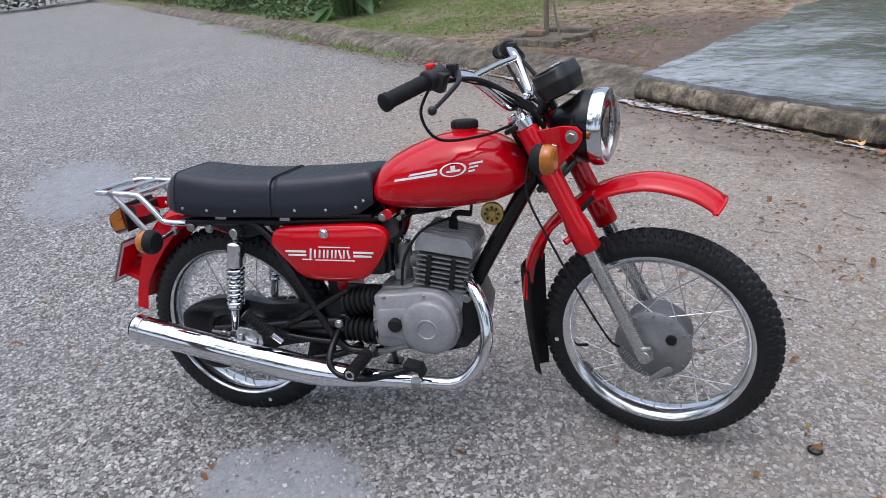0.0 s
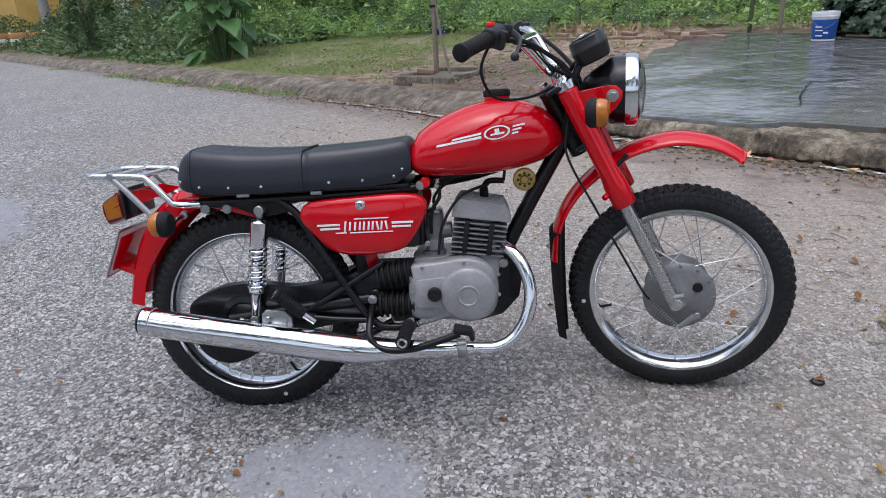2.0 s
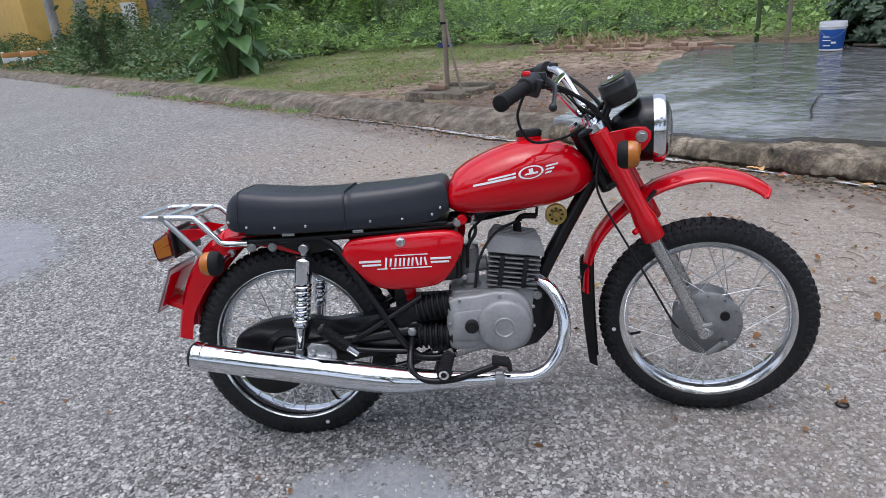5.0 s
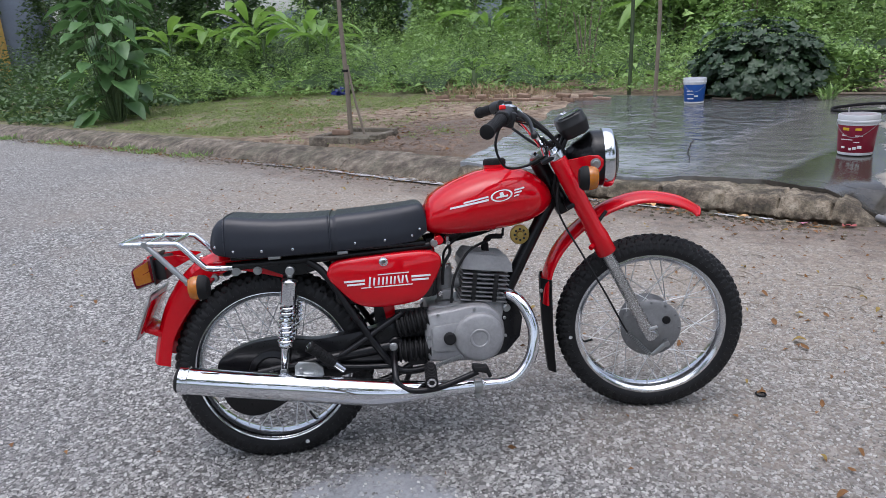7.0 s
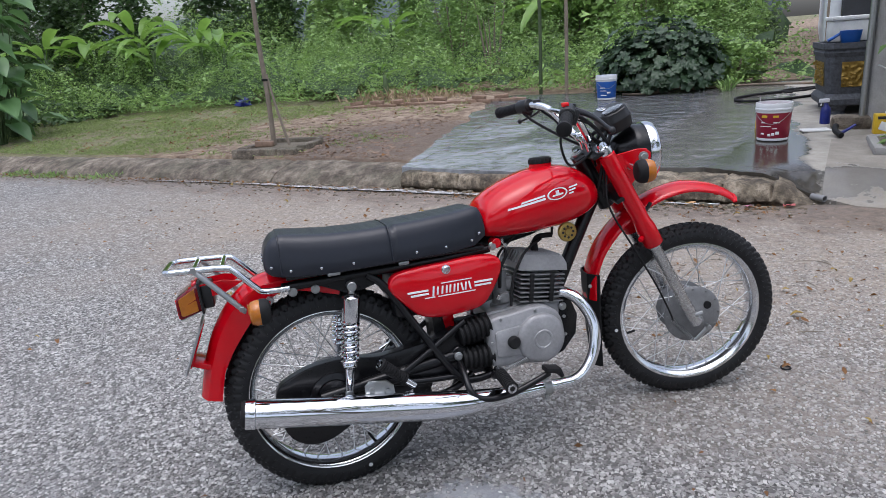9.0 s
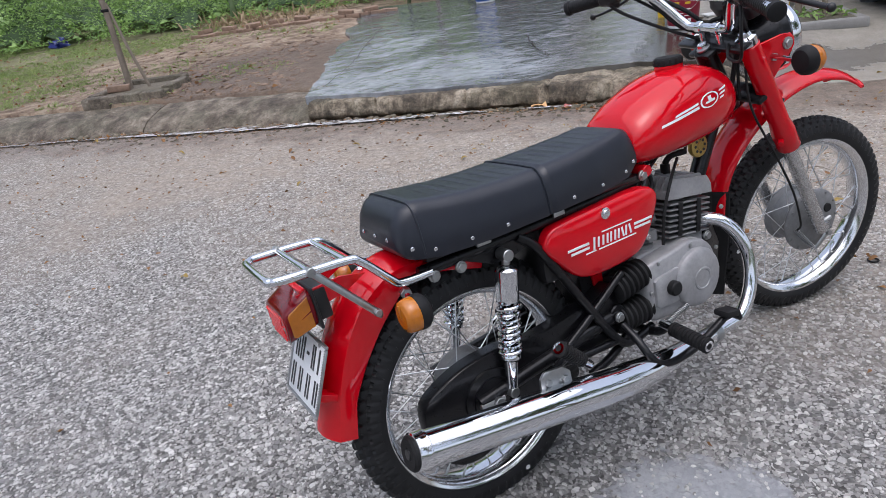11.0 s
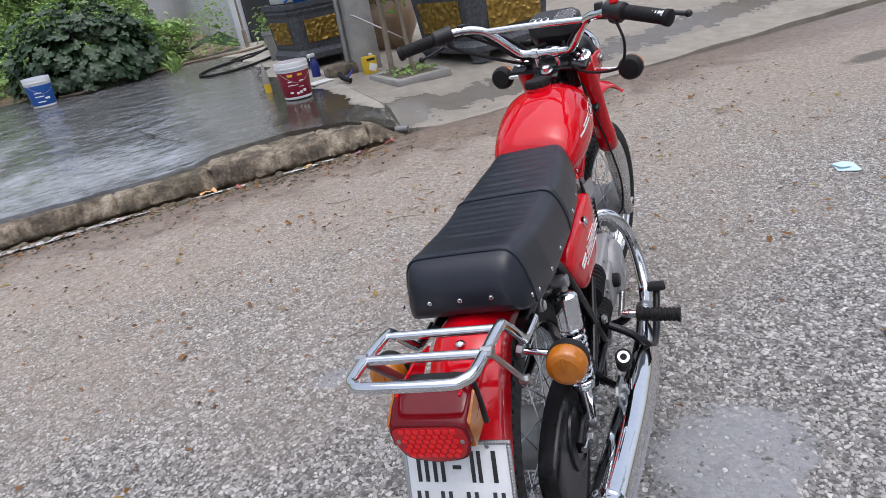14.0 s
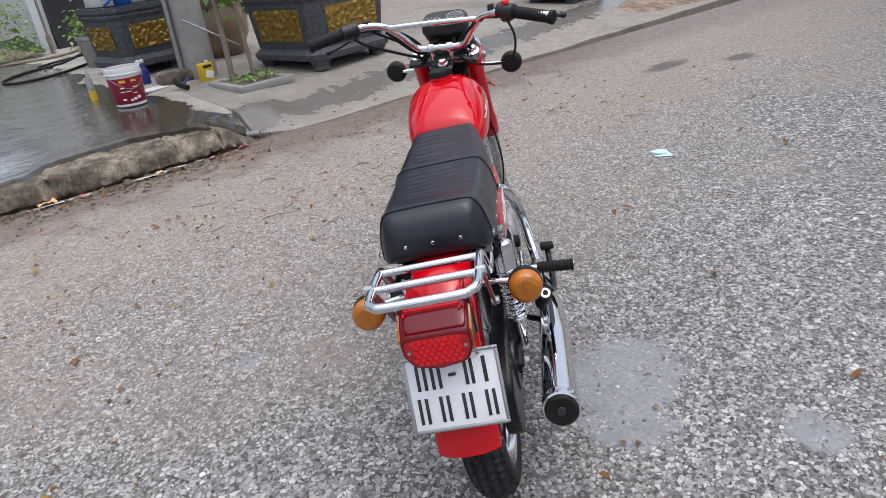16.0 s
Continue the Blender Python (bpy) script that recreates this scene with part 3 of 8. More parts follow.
# ---- kerb of sloped concrete lengths ----
def kerb_stone(a0, a1):
    s, rings, n = Shape(), [], 40
    for i in range(n + 1):
        a = a0 + (a1 - a0) * i / n
        k = kerb_v(a)
        wob = 0.014 * noise.noise((a * 1.7, 5, 1)) + 0.008 * noise.noise((a * 9, 5, 1))
        e = 0.012 if i in (0, n) else 0.0
        rings.append([(a, k + v + wob * 0.5 + 0.010 * noise.noise((a * 14, v * 20, 8)), z + wob + 0.008 * noise.noise((a * 11, v * 16, 6)) - e * (z > -0.05)) for v, z in ((-0.045, -0.13), (-0.03, -0.06), (-0.012, -0.03), (0.03, 0.008), (0.10, 0.052), (0.20, 0.088), (0.31, 0.112), (0.40, 0.122), (0.45, 0.10), (0.45, -0.13))])
    rings = [list(reversed(r)) for r in rings]
    return s.loft(rings)


kerb = tagged(new("kerb"), "weathered sloped concrete kerb along the road", "kerb", kind="structure")
kerb.matrix_basis = GROUND
kerb_ends = [-0.985, -2.65, -5.1, -7.0, -9.1, -11.2, -13.4, -15.6, -17.8, -20.0, -24.0, -28.0]
for a1, a0 in zip(kerb_ends, kerb_ends[1:]):
    part("kerb_stone", kerb_stone(a0 + 0.006, a1 - 0.006), KERB, kerb, angle=70)


# ---- the wet slab with its broken front edge ----
FRONT_EDGE = [(-1.05, 0.15), (-0.7, 0.10), (-0.35, 0.08), (0.0, 0.09), (0.31, 0.12), (0.6, 0.12), (0.85, 0.17), (1.0, 0.30), (1.1, 0.34), (1.3, 0.36), (1.58, 0.39), (1.75, 0.33), (1.91, 0.31), (2.1, 0.22), (2.28, 0.16), (2.5, 0.15)]


def slab_mesh():
    s = Shape()
    na, nv = 200, 40
    rows = []
    for j in range(nv + 1):
        t = (j / nv) ** 1.6
        row = []
        for i in range(na + 1):
            q = i / na
            a0 = -1.05 + 3.45 * q
            f = interp(a0, FRONT_EDGE) + 0.035 * noise.noise((a0 * 4, 0, 7)) + 0.018 * noise.noise((a0 * 15, 0, 2)) + 0.008 * noise.noise((a0 * 41, 0, 2))
            back = 5.0 + 1.0 * smooth01((a0 - 1.2) / 1.2)
            v = f + (back - f) * t
            a = a0 - (0.28 * (v - 0.05)) * (1 - q) - (0.16 * noise.noise((v * 1.7, 3, 1)) + 0.07 * noise.noise((v * 6, 3, 1)) + 0.03 * noise.noise((v * 17, 3, 1))) * (1 - q) ** 9 * min(1.0, 3 * t)
            fall = smooth01((a0 - 1.95) / 0.45) * (1 - smooth01((v - f) / 0.40)) * 0.125
            row.append((a, v, plot_z(v) + 0.012 - 0.012 * (1 - t) ** 6 + 0.006 * noise.noise((a * 1.1, v * 1.1, 9)) - fall))
        rows.append(row)
    n = na + 1
    verts = [p for r in rows for p in r]
    faces = [(j * n + i, j * n + i + 1, (j + 1) * n + i + 1, (j + 1) * n + i) for j in range(nv) for i in range(na)]
    s.add(verts, faces)
    for edge in ([r[0] for r in rows][::-1], rows[0], [r[-1] for r in rows], rows[-1][::-1]):
        k = len(edge)
        s.add(edge + [(x, y, z - 0.085) for x, y, z in edge], [(i + 1, i, k + i, k + i + 1) for i in range(k - 1)])
    return s


slab = part("wet_slab", slab_mesh(), WET, None, m=GROUND, angle=45)
tagged(slab, "wet grey concrete yard slab with a broken front edge", "pavement", kind="structure")


def footing():
    """A broken concrete lip, undercut along the gutter, turning to rough lumpy stonework at one end."""
    s, rings, n = Shape(), [], 420
    for i in range(n + 1):
        a = -1.0 + 3.38 * i / n
        top = interp(a, FRONT_EDGE) + 0.07
        fade = smooth01((2.42 - a) / 0.35)
        stony = smooth01((a - 0.55) / 0.5)
        lip = 0.022 * noise.noise((a * 2.2, 1, 3)) + 0.014 * noise.noise((a * 8, 1, 3)) + 0.010 * noise.noise((a * 27, 1, 3))
        cave = 0.055 + 0.03 * noise.noise((a * 3.1, 4, 6))
        line = [(0.06, -0.13), (0.06, -0.07), (0.055, -0.045), (cave - 0.02, -0.034), (0.008 + lip, -0.022), (-0.008 + lip, -0.008), (-0.004 + lip, 0.020), (0.014 + lip, 0.058), (0.030 + lip, 0.086), (0.05 + lip * 0.5, 0.104)]
        line += [(0.06 + (top - 0.06) * q, 0.104 + 0.008 * q) for q in (0.3, 0.6, 1.0)]
        joint = sum(math.exp(-((a - c) / 0.011) ** 2) for c in (-0.42, 0.31, 0.93, 1.38, 1.74, 2.06))
        line = [(v + (0.030 * joint if 0.0 < z < 0.104 else 0), z - (0.012 * joint if z > 0.08 else 0)) for v, z in line]
        ring = []
        for k, (v, z) in enumerate(line):
            amp = (0.35 + 0.9 * stony) * (1 if 2 < k < 12 else 0.2)
            rough = amp * (0.026 * noise.noise((a * 6, v * 11, z * 9 + 4)) + 0.016 * noise.noise((a * 19, v * 22, z * 20)) + 0.006 * noise.noise((a * 45, v * 50, z * 40)))
            ring.append((a + 0.008 * noise.noise((a * 20, v * 20, 9)), v + 0.6 * rough, -0.05 + (z + 0.05) * fade + rough * (0.4 if z < 0.1 else 0.7)))
        ring += [(a, top + 0.1, 0.07 * fade), (a, top + 0.1, -0.13)]
        rings.append(ring[::-1])
    return s.loft(rings)


CRACK = surface("dark_crack", (0.022, 0.019, 0.015), 0.95, spec=0.05)


def crack(pts, w, seed):
    """A narrow uneven crack filled with dirt, on the slab."""
    P, _ = spline([Vector((a, v, 0)) for a, v in pts], [0] * len(pts), 10)
    left, right = [], []
    for i, p in enumerate(P):
        d = (P[min(i + 1, len(P) - 1)] - P[max(i - 1, 0)]).normalized()
        o = Vector((-d.y, d.x, 0))
        c = p + o * (0.02 * noise.noise((p.x * 9, p.y * 9, seed)) + 0.014 * noise.noise((p.x * 33, p.y * 33, seed)))
        h = w * (0.6 + 0.7 * abs(noise.noise((p.x * 14, p.y * 14, seed + 2))))
        z = plot_z(p.y) + 0.0195
        left.append((c.x - o.x * h, c.y - o.y * h, z))
        right.append((c.x + o.x * h, c.y + o.y * h, z))
    n = len(P)
    s = Shape()
    s.add(left + right, [(i, i + 1, n + i + 1, n + i) for i in range(n - 1)])
    tagged(part("slab_crack", s, CRACK, None, m=GROUND), "dark crack in the wet concrete slab", "crack", kind="structure")


crack([(-1.0, 0.35), (-1.1, 1.2), (-1.32, 2.2), (-1.5, 3.2)], 0.004, 1)
crack([(0.50, 1.86), (0.60, 1.45), (0.72, 1.1), (0.86, 0.78)], 0.006, 3)
crack([(a, interp(a, FRONT_EDGE) + 0.075 + 0.03 * noise.noise((a * 9, 1, 1))) for a in np.arange(-0.6, 2.25, 0.07)], 0.0055, 5)

foot = part("slab_footing", footing(), STONEWORK, None, m=GROUND, angle=60)
tagged(foot, "rough muddy stone footing under the slab edge", "kerb", kind="structure")


def apron_mesh():
    na, nv = 70, 36
    rows = []
    for j in range(nv + 1):
        row = []
        for i in range(na + 1):
            a = 2.36 + (i / na) ** 1.3 * 12
            f = -0.10 + 0.18 * smooth01((2.6 - a) / 0.24) + 0.06 * (a - 2.36) + 0.05 * noise.noise((a * 1.8, 2, 5)) + 0.02 * noise.noise((a * 8, 2, 5))
            v = f + (6.6 - f) * (j / nv) ** 1.5
            z = 0.004 + (plot_z(v) + 0.004) * smooth01((v - f) / (0.30 + 1.0 * smooth01((a - 2.36) / 0.7)))
            row.append((a, v, z))
        rows.append(row)
    n = na + 1
    s = Shape()
    s.add([p for r in rows for p in r], [(j * n + i, j * n + i + 1, (j + 1) * n + i + 1, (j + 1) * n + i) for j in range(nv) for i in range(na)])
    for edge in ([r[0] for r in rows][::-1], rows[0], [r[-1] for r in rows], rows[-1][::-1]):
        k = len(edge)
        s.add(edge + [(x, y, z - 0.09) for x, y, z in edge], [(i + 1, i, k + i, k + i + 1) for i in range(k - 1)])
    return s


apron = part("apron", apron_mesh(), APRONWET, None, m=GROUND, angle=45)
tagged(apron, "dry pale concrete apron sloping to the road", "pavement", kind="structure")


# ---- walls and houses behind ----
def wall_box(name, a0, v0, a1, v1, height, thick, mat, label, base=None):
    L = math.hypot(a1 - a0, v1 - v0)
    ang = math.atan2(v1 - v0, a1 - a0)
    m = GROUND @ pose((a0 + a1) / 2, (v0 + v1) / 2, 0.0, 0, 0, math.degrees(ang))
    s = Shape().box((L, thick, height), Matrix.Translation((0, 0, height / 2)), 0.01)
    return tagged(part(name, s, mat, None, m=m), label, "wall", kind="structure")


wall_box("wall_side", 2.17, 6.05, 0.35, 46.0, 4.2, 0.18, WALLPALE, "pale blue-grey rendered side wall of a house")
wall_box("wall_front", 2.265, 6.06, 14.0, 6.9, 4.2, 0.18, WALLDARK, "dark tiled house front, deep shade put into its colour too")
wall_box("wall_back", -46.0, 21.0, 0.6, 17.0, 3.4, 0.2, WALLBLUE, "blue-grey boundary wall far behind the plants")

house = thing("house", GROUND @ pose(-36.0, 4.0, 0.2), "distant ochre house with a pale door beyond the plants", "house")
part("wall", Shape().box((8, 5.2, 5), Matrix.Translation((0, 0, 2.5)), 0.02), YELLOW, house)
part("roof", Shape().loft([[(-4.4, -3.0, 5), (4.4, -3.0, 5), (4.4, 3.0, 5), (-4.4, 3.0, 5)], [(-4.4, -0.2, 6.6), (4.4, -0.2, 6.6), (4.4, 0.2, 6.6), (-4.4, 0.2, 6.6)]]), ROOF, house)
part("door", Shape().box((0.08, 0.7, 2.1), Matrix.Translation((4.03, 1.75, 1.05)), 0.01), PALECLOTH, house, "pale grey door")
part("window", Shape().box((0.08, 0.9, 1.2), Matrix.Translation((4.03, 1.6, 3.2)), 0.01), WALLDARK, house, "dark window")
part("step", Shape().box((0.6, 1.6, 0.2), Matrix.Translation((4.3, 1.6, 0.06)), 0.02), APRON, house, "concrete doorstep")
# the ochre house's shaded side, with the blue shade put into its colour
wall_box("wall_far", -32.3, 6.7, -31.5, 8.6, 4.5, 0.2, WALLBLUE, "side wall beside the ochre house, blue shade put into its colour")

# ---- the motorcycle: x ahead, y to its left, z up, leaning on its side stand ----
bike = thing("motorcycle", pose(0.067, -0.153, 0.001, -7.2, 0, 7.2), "red motorcycle with black seat and chrome exhaust, on its side stand", "motorcycle")

# The fork is turned a little to the right about the raked steering axis.
AXIS_UP = Vector((-0.4556, 0, 0.8902))
_p = Matrix.Translation((0.855, 0, 0.84))
STEER = _p @ Matrix.Rotation(radians(-12.8), 4, AXIS_UP) @ _p.inverted()
FRONT, REAR = Vector((1.183, 0.006, 0.293)), Vector((-0.006, -0.008, 0.280))


def tyre_shape(R, width, rim_r, n=420):
    """A tyre with cut tread, round the y axis: rows of blocks, and long lugs over the shoulders."""
    prof = []
    m = 30
    for i in range(m + 1):
        t = -1 + 2 * i / m
        ang = t * 2.25
        r0, ry = R - width * 0.5, width * 0.5
        rr = r0 + ry * math.cos(ang) * (1.0 if math.cos(ang) > 0 else 1.05)
        prof.append((max(rr, rim_r), ry * math.sin(ang) * 1.02, abs(t)))
    prof += [(rim_r - 0.004, prof[-1][1] * 0.75, 1), (rim_r - 0.004, -prof[-1][1] * 0.75, 1)]
    k = len(prof)
    rows = np.array(prof)
    cut = np.zeros((n, k))
    for a in range(n):
        for i, (r, y, t) in enumerate(prof):
            if t < 0.47:
                lane = i // 3
                if (a + (3 if lane % 2 else 0)) % 6 in (0, 1) or i % 3 == 0:
                    cut[a, i] = 0.0072
            elif t < 0.68 and a % 6 in (3, 4):
                cut[a, i] = 0.0085
    th = 2 * math.pi * np.arange(n)[:, None] / n
    rad = rows[None, :, 0] - cut
    verts = np.stack([rad * np.cos(th), np.tile(rows[None, :, 1], (n, 1)), rad * np.sin(th)], 2).reshape(-1, 3)
    faces = [(a * k + i, a * k + (i + 1) % k, ((a + 1) % n) * k + (i + 1) % k, ((a + 1) % n) * k + i) for a in range(n) for i in range(k)]
    return Shape().add(verts.tolist(), faces)


def wheel(name, centre, m, R, tread, hub_r, drum_y, rear=False):
    rim_r = 0.232
    s = Shape()
    w = tread * 0.40
    s.lathe([(rim_r + 0.003, -w), (rim_r + 0.0045, -w - 0.003), (rim_r - 0.002, -w - 0.004), (rim_r - 0.012, -w + 0.003), (rim_r - 0.019, -w * 0.45), (rim_r - 0.021, 0),
             (rim_r - 0.019, w * 0.45), (rim_r - 0.012, w - 0.003), (rim_r - 0.002, w + 0.004), (rim_r + 0.0045, w + 0.003), (rim_r + 0.003, w), (rim_r - 0.008, w * 0.5), (rim_r - 0.010, 0), (rim_r - 0.008, -w * 0.5)],
            (0, 0, 0), (0, 1, 0), 96, closed=True)
    ob = part(name, s, RIM, bike, "spoked wheel with chrome rim and black tyre", m @ Matrix.Translation(centre))
    part("tyre", tyre_shape(R, tread, rim_r), TYRE, ob, "black rubber tyre with block tread", angle=30)
    h = Shape()
    a, b = drum_y
    h.lathe([(0.02, a - 0.02), (hub_r * 0.55, a - 0.012), (hub_r * 0.92, a - 0.004), (hub_r, a), (hub_r + 0.004, a + 0.006), (hub_r, a + 0.012), (hub_r - 0.008, a + 0.02), (hub_r - 0.008, b - 0.02), (hub_r + 0.004, b - 0.008), (hub_r, b), (0.03, b + 0.008), (0.02, b + 0.02)], (0, 0, 0), (0, 1, 0), 48)
    part("hub", h, CASTDARK, ob, "grey cast drum brake hub")
    ax = Shape().cyl((0, -0.105, 0), (0, 0.105, 0), 0.008, 12)
    for y in (-0.1, 0.1):
        ax.lathe([(0.013, -0.006), (0.0135, 0), (0.013, 0.006)], (0, y, 0), (0, 1, 0), 6)
    part("axle", ax, STEEL, ob)
    for i in range(36):
        side = -1 if i % 2 else 1
        y0 = a + 0.005 if side < 0 else b - 0.005
        th = 2 * math.pi * i / 36
        lean = radians(42) * (1 if (i // 2) % 2 else -1)
        p0 = Vector(((hub_r + 0.002) * math.cos(th + lean), y0, (hub_r + 0.002) * math.sin(th + lean)))
        p1 = Vector(((rim_r - 0.018) * math.cos(th), side * 0.006, (rim_r - 0.018) * math.sin(th)))
        d = (p1 - p0).normalized()
        sp = Shape().cyl(p0, p1, 0.00135, 6).cyl(p1 - d * 0.013, p1 + d * 0.002, 0.0026, 6)
        part("spoke", sp, SPOKE, ob)
    v = Shape().cyl((-0.215 * math.cos(0.3), 0.0, -0.215 * math.sin(0.3)), (-0.185 * math.cos(0.3), -0.004, -0.185 * math.sin(0.3)), 0.004, 8)
    part("valve", v, RUBBER, ob)
    mk = Shape().lathe([(0.005, 0), (0.006, 0.0008), (0.004, 0.0012), (0.0035, 0)], (-0.252, -tread * 0.5 - 0.001, -0.03), (0, -1, 0), 16)
    part("tyre_mark", mk, DECAL, ob, "small pale mark moulded on the tyre")
    return ob


wheel("front_wheel", FRONT, STEER, 0.297, 0.078, 0.082, (-0.045, 0.045))
rw = wheel("rear_wheel", REAR, Matrix(), 0.299, 0.094, 0.072, (-0.04, 0.05))
rw.rotation_euler = (0, radians(-100), 0)

# front brake plate with its arm, plug and cable spring
bp = Shape().lathe([(0.0932, 0), (0.0945, 0.004), (0.09, 0.009), (0.07, 0.013), (0.03, 0.02), (0.018, 0.026), (0.012, 0.027)], FRONT + Vector((0, -0.044, 0)), (0, -1, 0), 56)
for i in range(12):
    th = 2 * math.pi * i / 12
    bp.cyl(FRONT + Vector((0.086 * math.cos(th), -0.05, 0.086 * math.sin(th))), FRONT + Vector((0.086 * math.cos(th), -0.057, 0.086 * math.sin(th))), 0.004, 8)
brake_plate = part("brake_plate", bp, CASTDARK, bike, "round grey cast brake plate on the front hub", STEER)
part("plug", Shape().cyl(FRONT + Vector((0.045, -0.05, 0.03)), FRONT + Vector((0.045, -0.066, 0.03)), 0.013, 16), RUBBER, brake_plate, "black rubber plug")
part("brake_arm", Shape().tube([FRONT + Vector((0.045, -0.07, -0.045)), FRONT + Vector((0.02, -0.072, -0.068)), FRONT + Vector((0.0, -0.072, -0.085))], [0.009, 0.008, 0.006], 8, flat=0.4)
     .cyl(FRONT + Vector((0.045, -0.05, -0.045)), FRONT + Vector((0.045, -0.08, -0.045)), 0.009, 10), STEEL, brake_plate, "bright steel brake arm")


def coil(a, b, r, turns, wire, n=8, per=14):
    a, b = Vector(a), Vector(b)
    d = (b - a).normalized()
    u = d.orthogonal().normalized()
    w = d.cross(u)
    k = int(turns * per)
    return Shape().tube([a + (b - a) * i / k + r * (math.cos(2 * math.pi * i / per) * u + math.sin(2 * math.pi * i / per) * w) for i in range(k + 1)], wire, n)


part("return_spring", coil(FRONT + Vector((-0.075, -0.07, -0.005)), FRONT + Vector((-0.005, -0.072, -0.082)), 0.006, 14, 0.0014, 5, 10), STEEL, brake_plate, "thin steel return spring")

# fork legs
for y in (-0.09, 0.09):
    top, mid, low = Vector((0.893, y, 0.856)), Vector((1.036, y, 0.560)), Vector((1.172, y, 0.290))
    d = (low - top).normalized()
    leg = part("fork_leg", Shape().lathe([(0.021, 0), (0.0255, 0.004), (0.0255, (mid - top).length - 0.09), (0.030, (mid - top).length - 0.06), (0.030, (mid - top).length - 0.004), (0.027, (mid - top).length), (0.02, (mid - top).length)], top, d, 28), RED, bike, "red painted upper fork cover", STEER)
    part("slider", Shape().lathe([(0.019, -0.03), (0.019, 0.0), (0.0185, 0.004), (0.0185, (low - mid).length - 0.03), (0.017, (low - mid).length - 0.01), (0.016, (low - mid).length + 0.012), (0.006, (low - mid).length + 0.016)], mid, d, 24)
         .cyl(low + Vector((0, -0.016 if y < 0 else 0.016, 0)) - d * 0.002, low + Vector((0, 0.014 if y < 0 else -0.014, 0)), 0.017, 14), ALLOY, leg, "bare alloy fork slider")
    part("clamp_bolt", Shape().cyl(low + Vector((-0.018, -0.012 if y < 0 else 0.012, 0.02)), low + Vector((0.018, -0.012 if y < 0 else 0.012, 0.03)), 0.006, 8), STEEL, leg)
    part("fork_cap", Shape().lathe([(0.024, -0.012), (0.025, 0.0), (0.025, 0.008), (0.016, 0.012), (0.014, 0.022), (0.002, 0.023)], top - d * 0.012, -d, 20), CHROME, leg, "chrome fork cap")
    # lamp ear
    e = Shape().plate([(0.895, 0.846), (0.985, 0.862), (1.012, 0.861), (1.026, 0.848), (1.026, 0.830), (1.012, 0.808), (0.985, 0.782), (0.965, 0.755), (0.945, 0.735)], math.copysign(0.094, y), math.copysign(0.100, y), 0.002)
    ear = part("lamp_ear", e, RED, leg, "red pressed headlamp bracket")
    bolt = Shape()
    q = 1 if y > 0 else -1
    bolt.cyl((1.003, y, 0.838), (1.003, y + q * 0.019, 0.838), 0.0105, 6).lathe([(0.015, 0), (0.015, 0.003), (0.011, 0.004)], (1.003, y + q * 0.010, 0.838), (0, q, 0), 20)
    bolt.cyl((0.962, y, 0.812), (0.962, y + q * 0.018, 0.812), 0.010, 6)
    part("bracket_bolt", bolt, STEEL, leg)

# yokes, stem
yk = Shape()
for off, half, th in ((0.0, 0.114, 0.013), (0.155, 0.108, 0.016)):
    c = Vector((0.872, 0, 0.858)) - AXIS_UP * off
    m = Matrix.Translation(c) @ Matrix.Rotation(radians(-27.1), 4, "Y")
    yk.box((0.058, 2 * half, th), m, 0.006)
yk.cyl(Vector((0.836, 0, 0.847)), Vector((0.836, 0, 0.847)) - AXIS_UP * 0.19, 0.026, 20)
yk.box((0.05, 0.075, 0.012), Matrix.Translation((0.842, 0, 0.842)) @ Matrix.Rotation(radians(-27.1), 4, "Y"), 0.005)
yoke = part("fork_yoke", yk, BLACK, bike, "black steering yokes and stem", STEER)
nut = part("stem_washer", Shape().lathe([(0.016, 0), (0.017, 0.003), (0.0165, 0.006), (0.010, 0.007)], (0.833, -0.006, 0.848), AXIS_UP, 24), STEEL, yoke, "bright steel washer under the steering nut")
part("stem_nut", Shape().lathe([(0.012, 0.006), (0.012, 0.016), (0.0105, 0.018), (0.003, 0.019)], (0.833, -0.006, 0.848), AXIS_UP, 6), CHROME, nut, "chrome steering nut")

# headlamp
hl = Shape().lathe([(0.012, -0.112), (0.034, -0.105), (0.050, -0.086), (0.066, -0.060), (0.080, -0.042), (0.0845, -0.036), (0.085, -0.02), (0.085, 0.0)], (1.035, 0, 0.838), (1, 0, 0), 40)
lamp = part("headlamp", hl, BLACK, bike, "round headlamp with black shell and chrome rim", STEER)
part("rim", Shape().lathe([(0.084, -0.004), (0.0895, -0.002), (0.091, 0.008), (0.0905, 0.022), (0.087, 0.028), (0.081, 0.029), (0.08, 0.02)], (1.035, 0, 0.838), (1, 0, 0), 48), CHROME, lamp, "wide chrome headlamp rim")
part("reflector", Shape().lathe([(0.082, 0.016), (0.07, 0.0), (0.045, -0.02), (0.02, -0.034), (0.002, -0.036)], (1.035, 0, 0.838), (1, 0, 0), 40), REFLECTOR, lamp)
gl = Shape().lathe([(0.083, 0.02), (0.081, 0.028), (0.07, 0.037), (0.05, 0.044), (0.025, 0.048), (0.001, 0.049), (0.001, 0.046), (0.025, 0.045), (0.05, 0.041), (0.07, 0.034), (0.08, 0.025), (0.08, 0.02)], (1.035, 0, 0.838), (1, 0, 0), 40, closed=True)
part("lens", gl, GLASS, lamp, "clear ribbed glass lens").visible_shadow = False

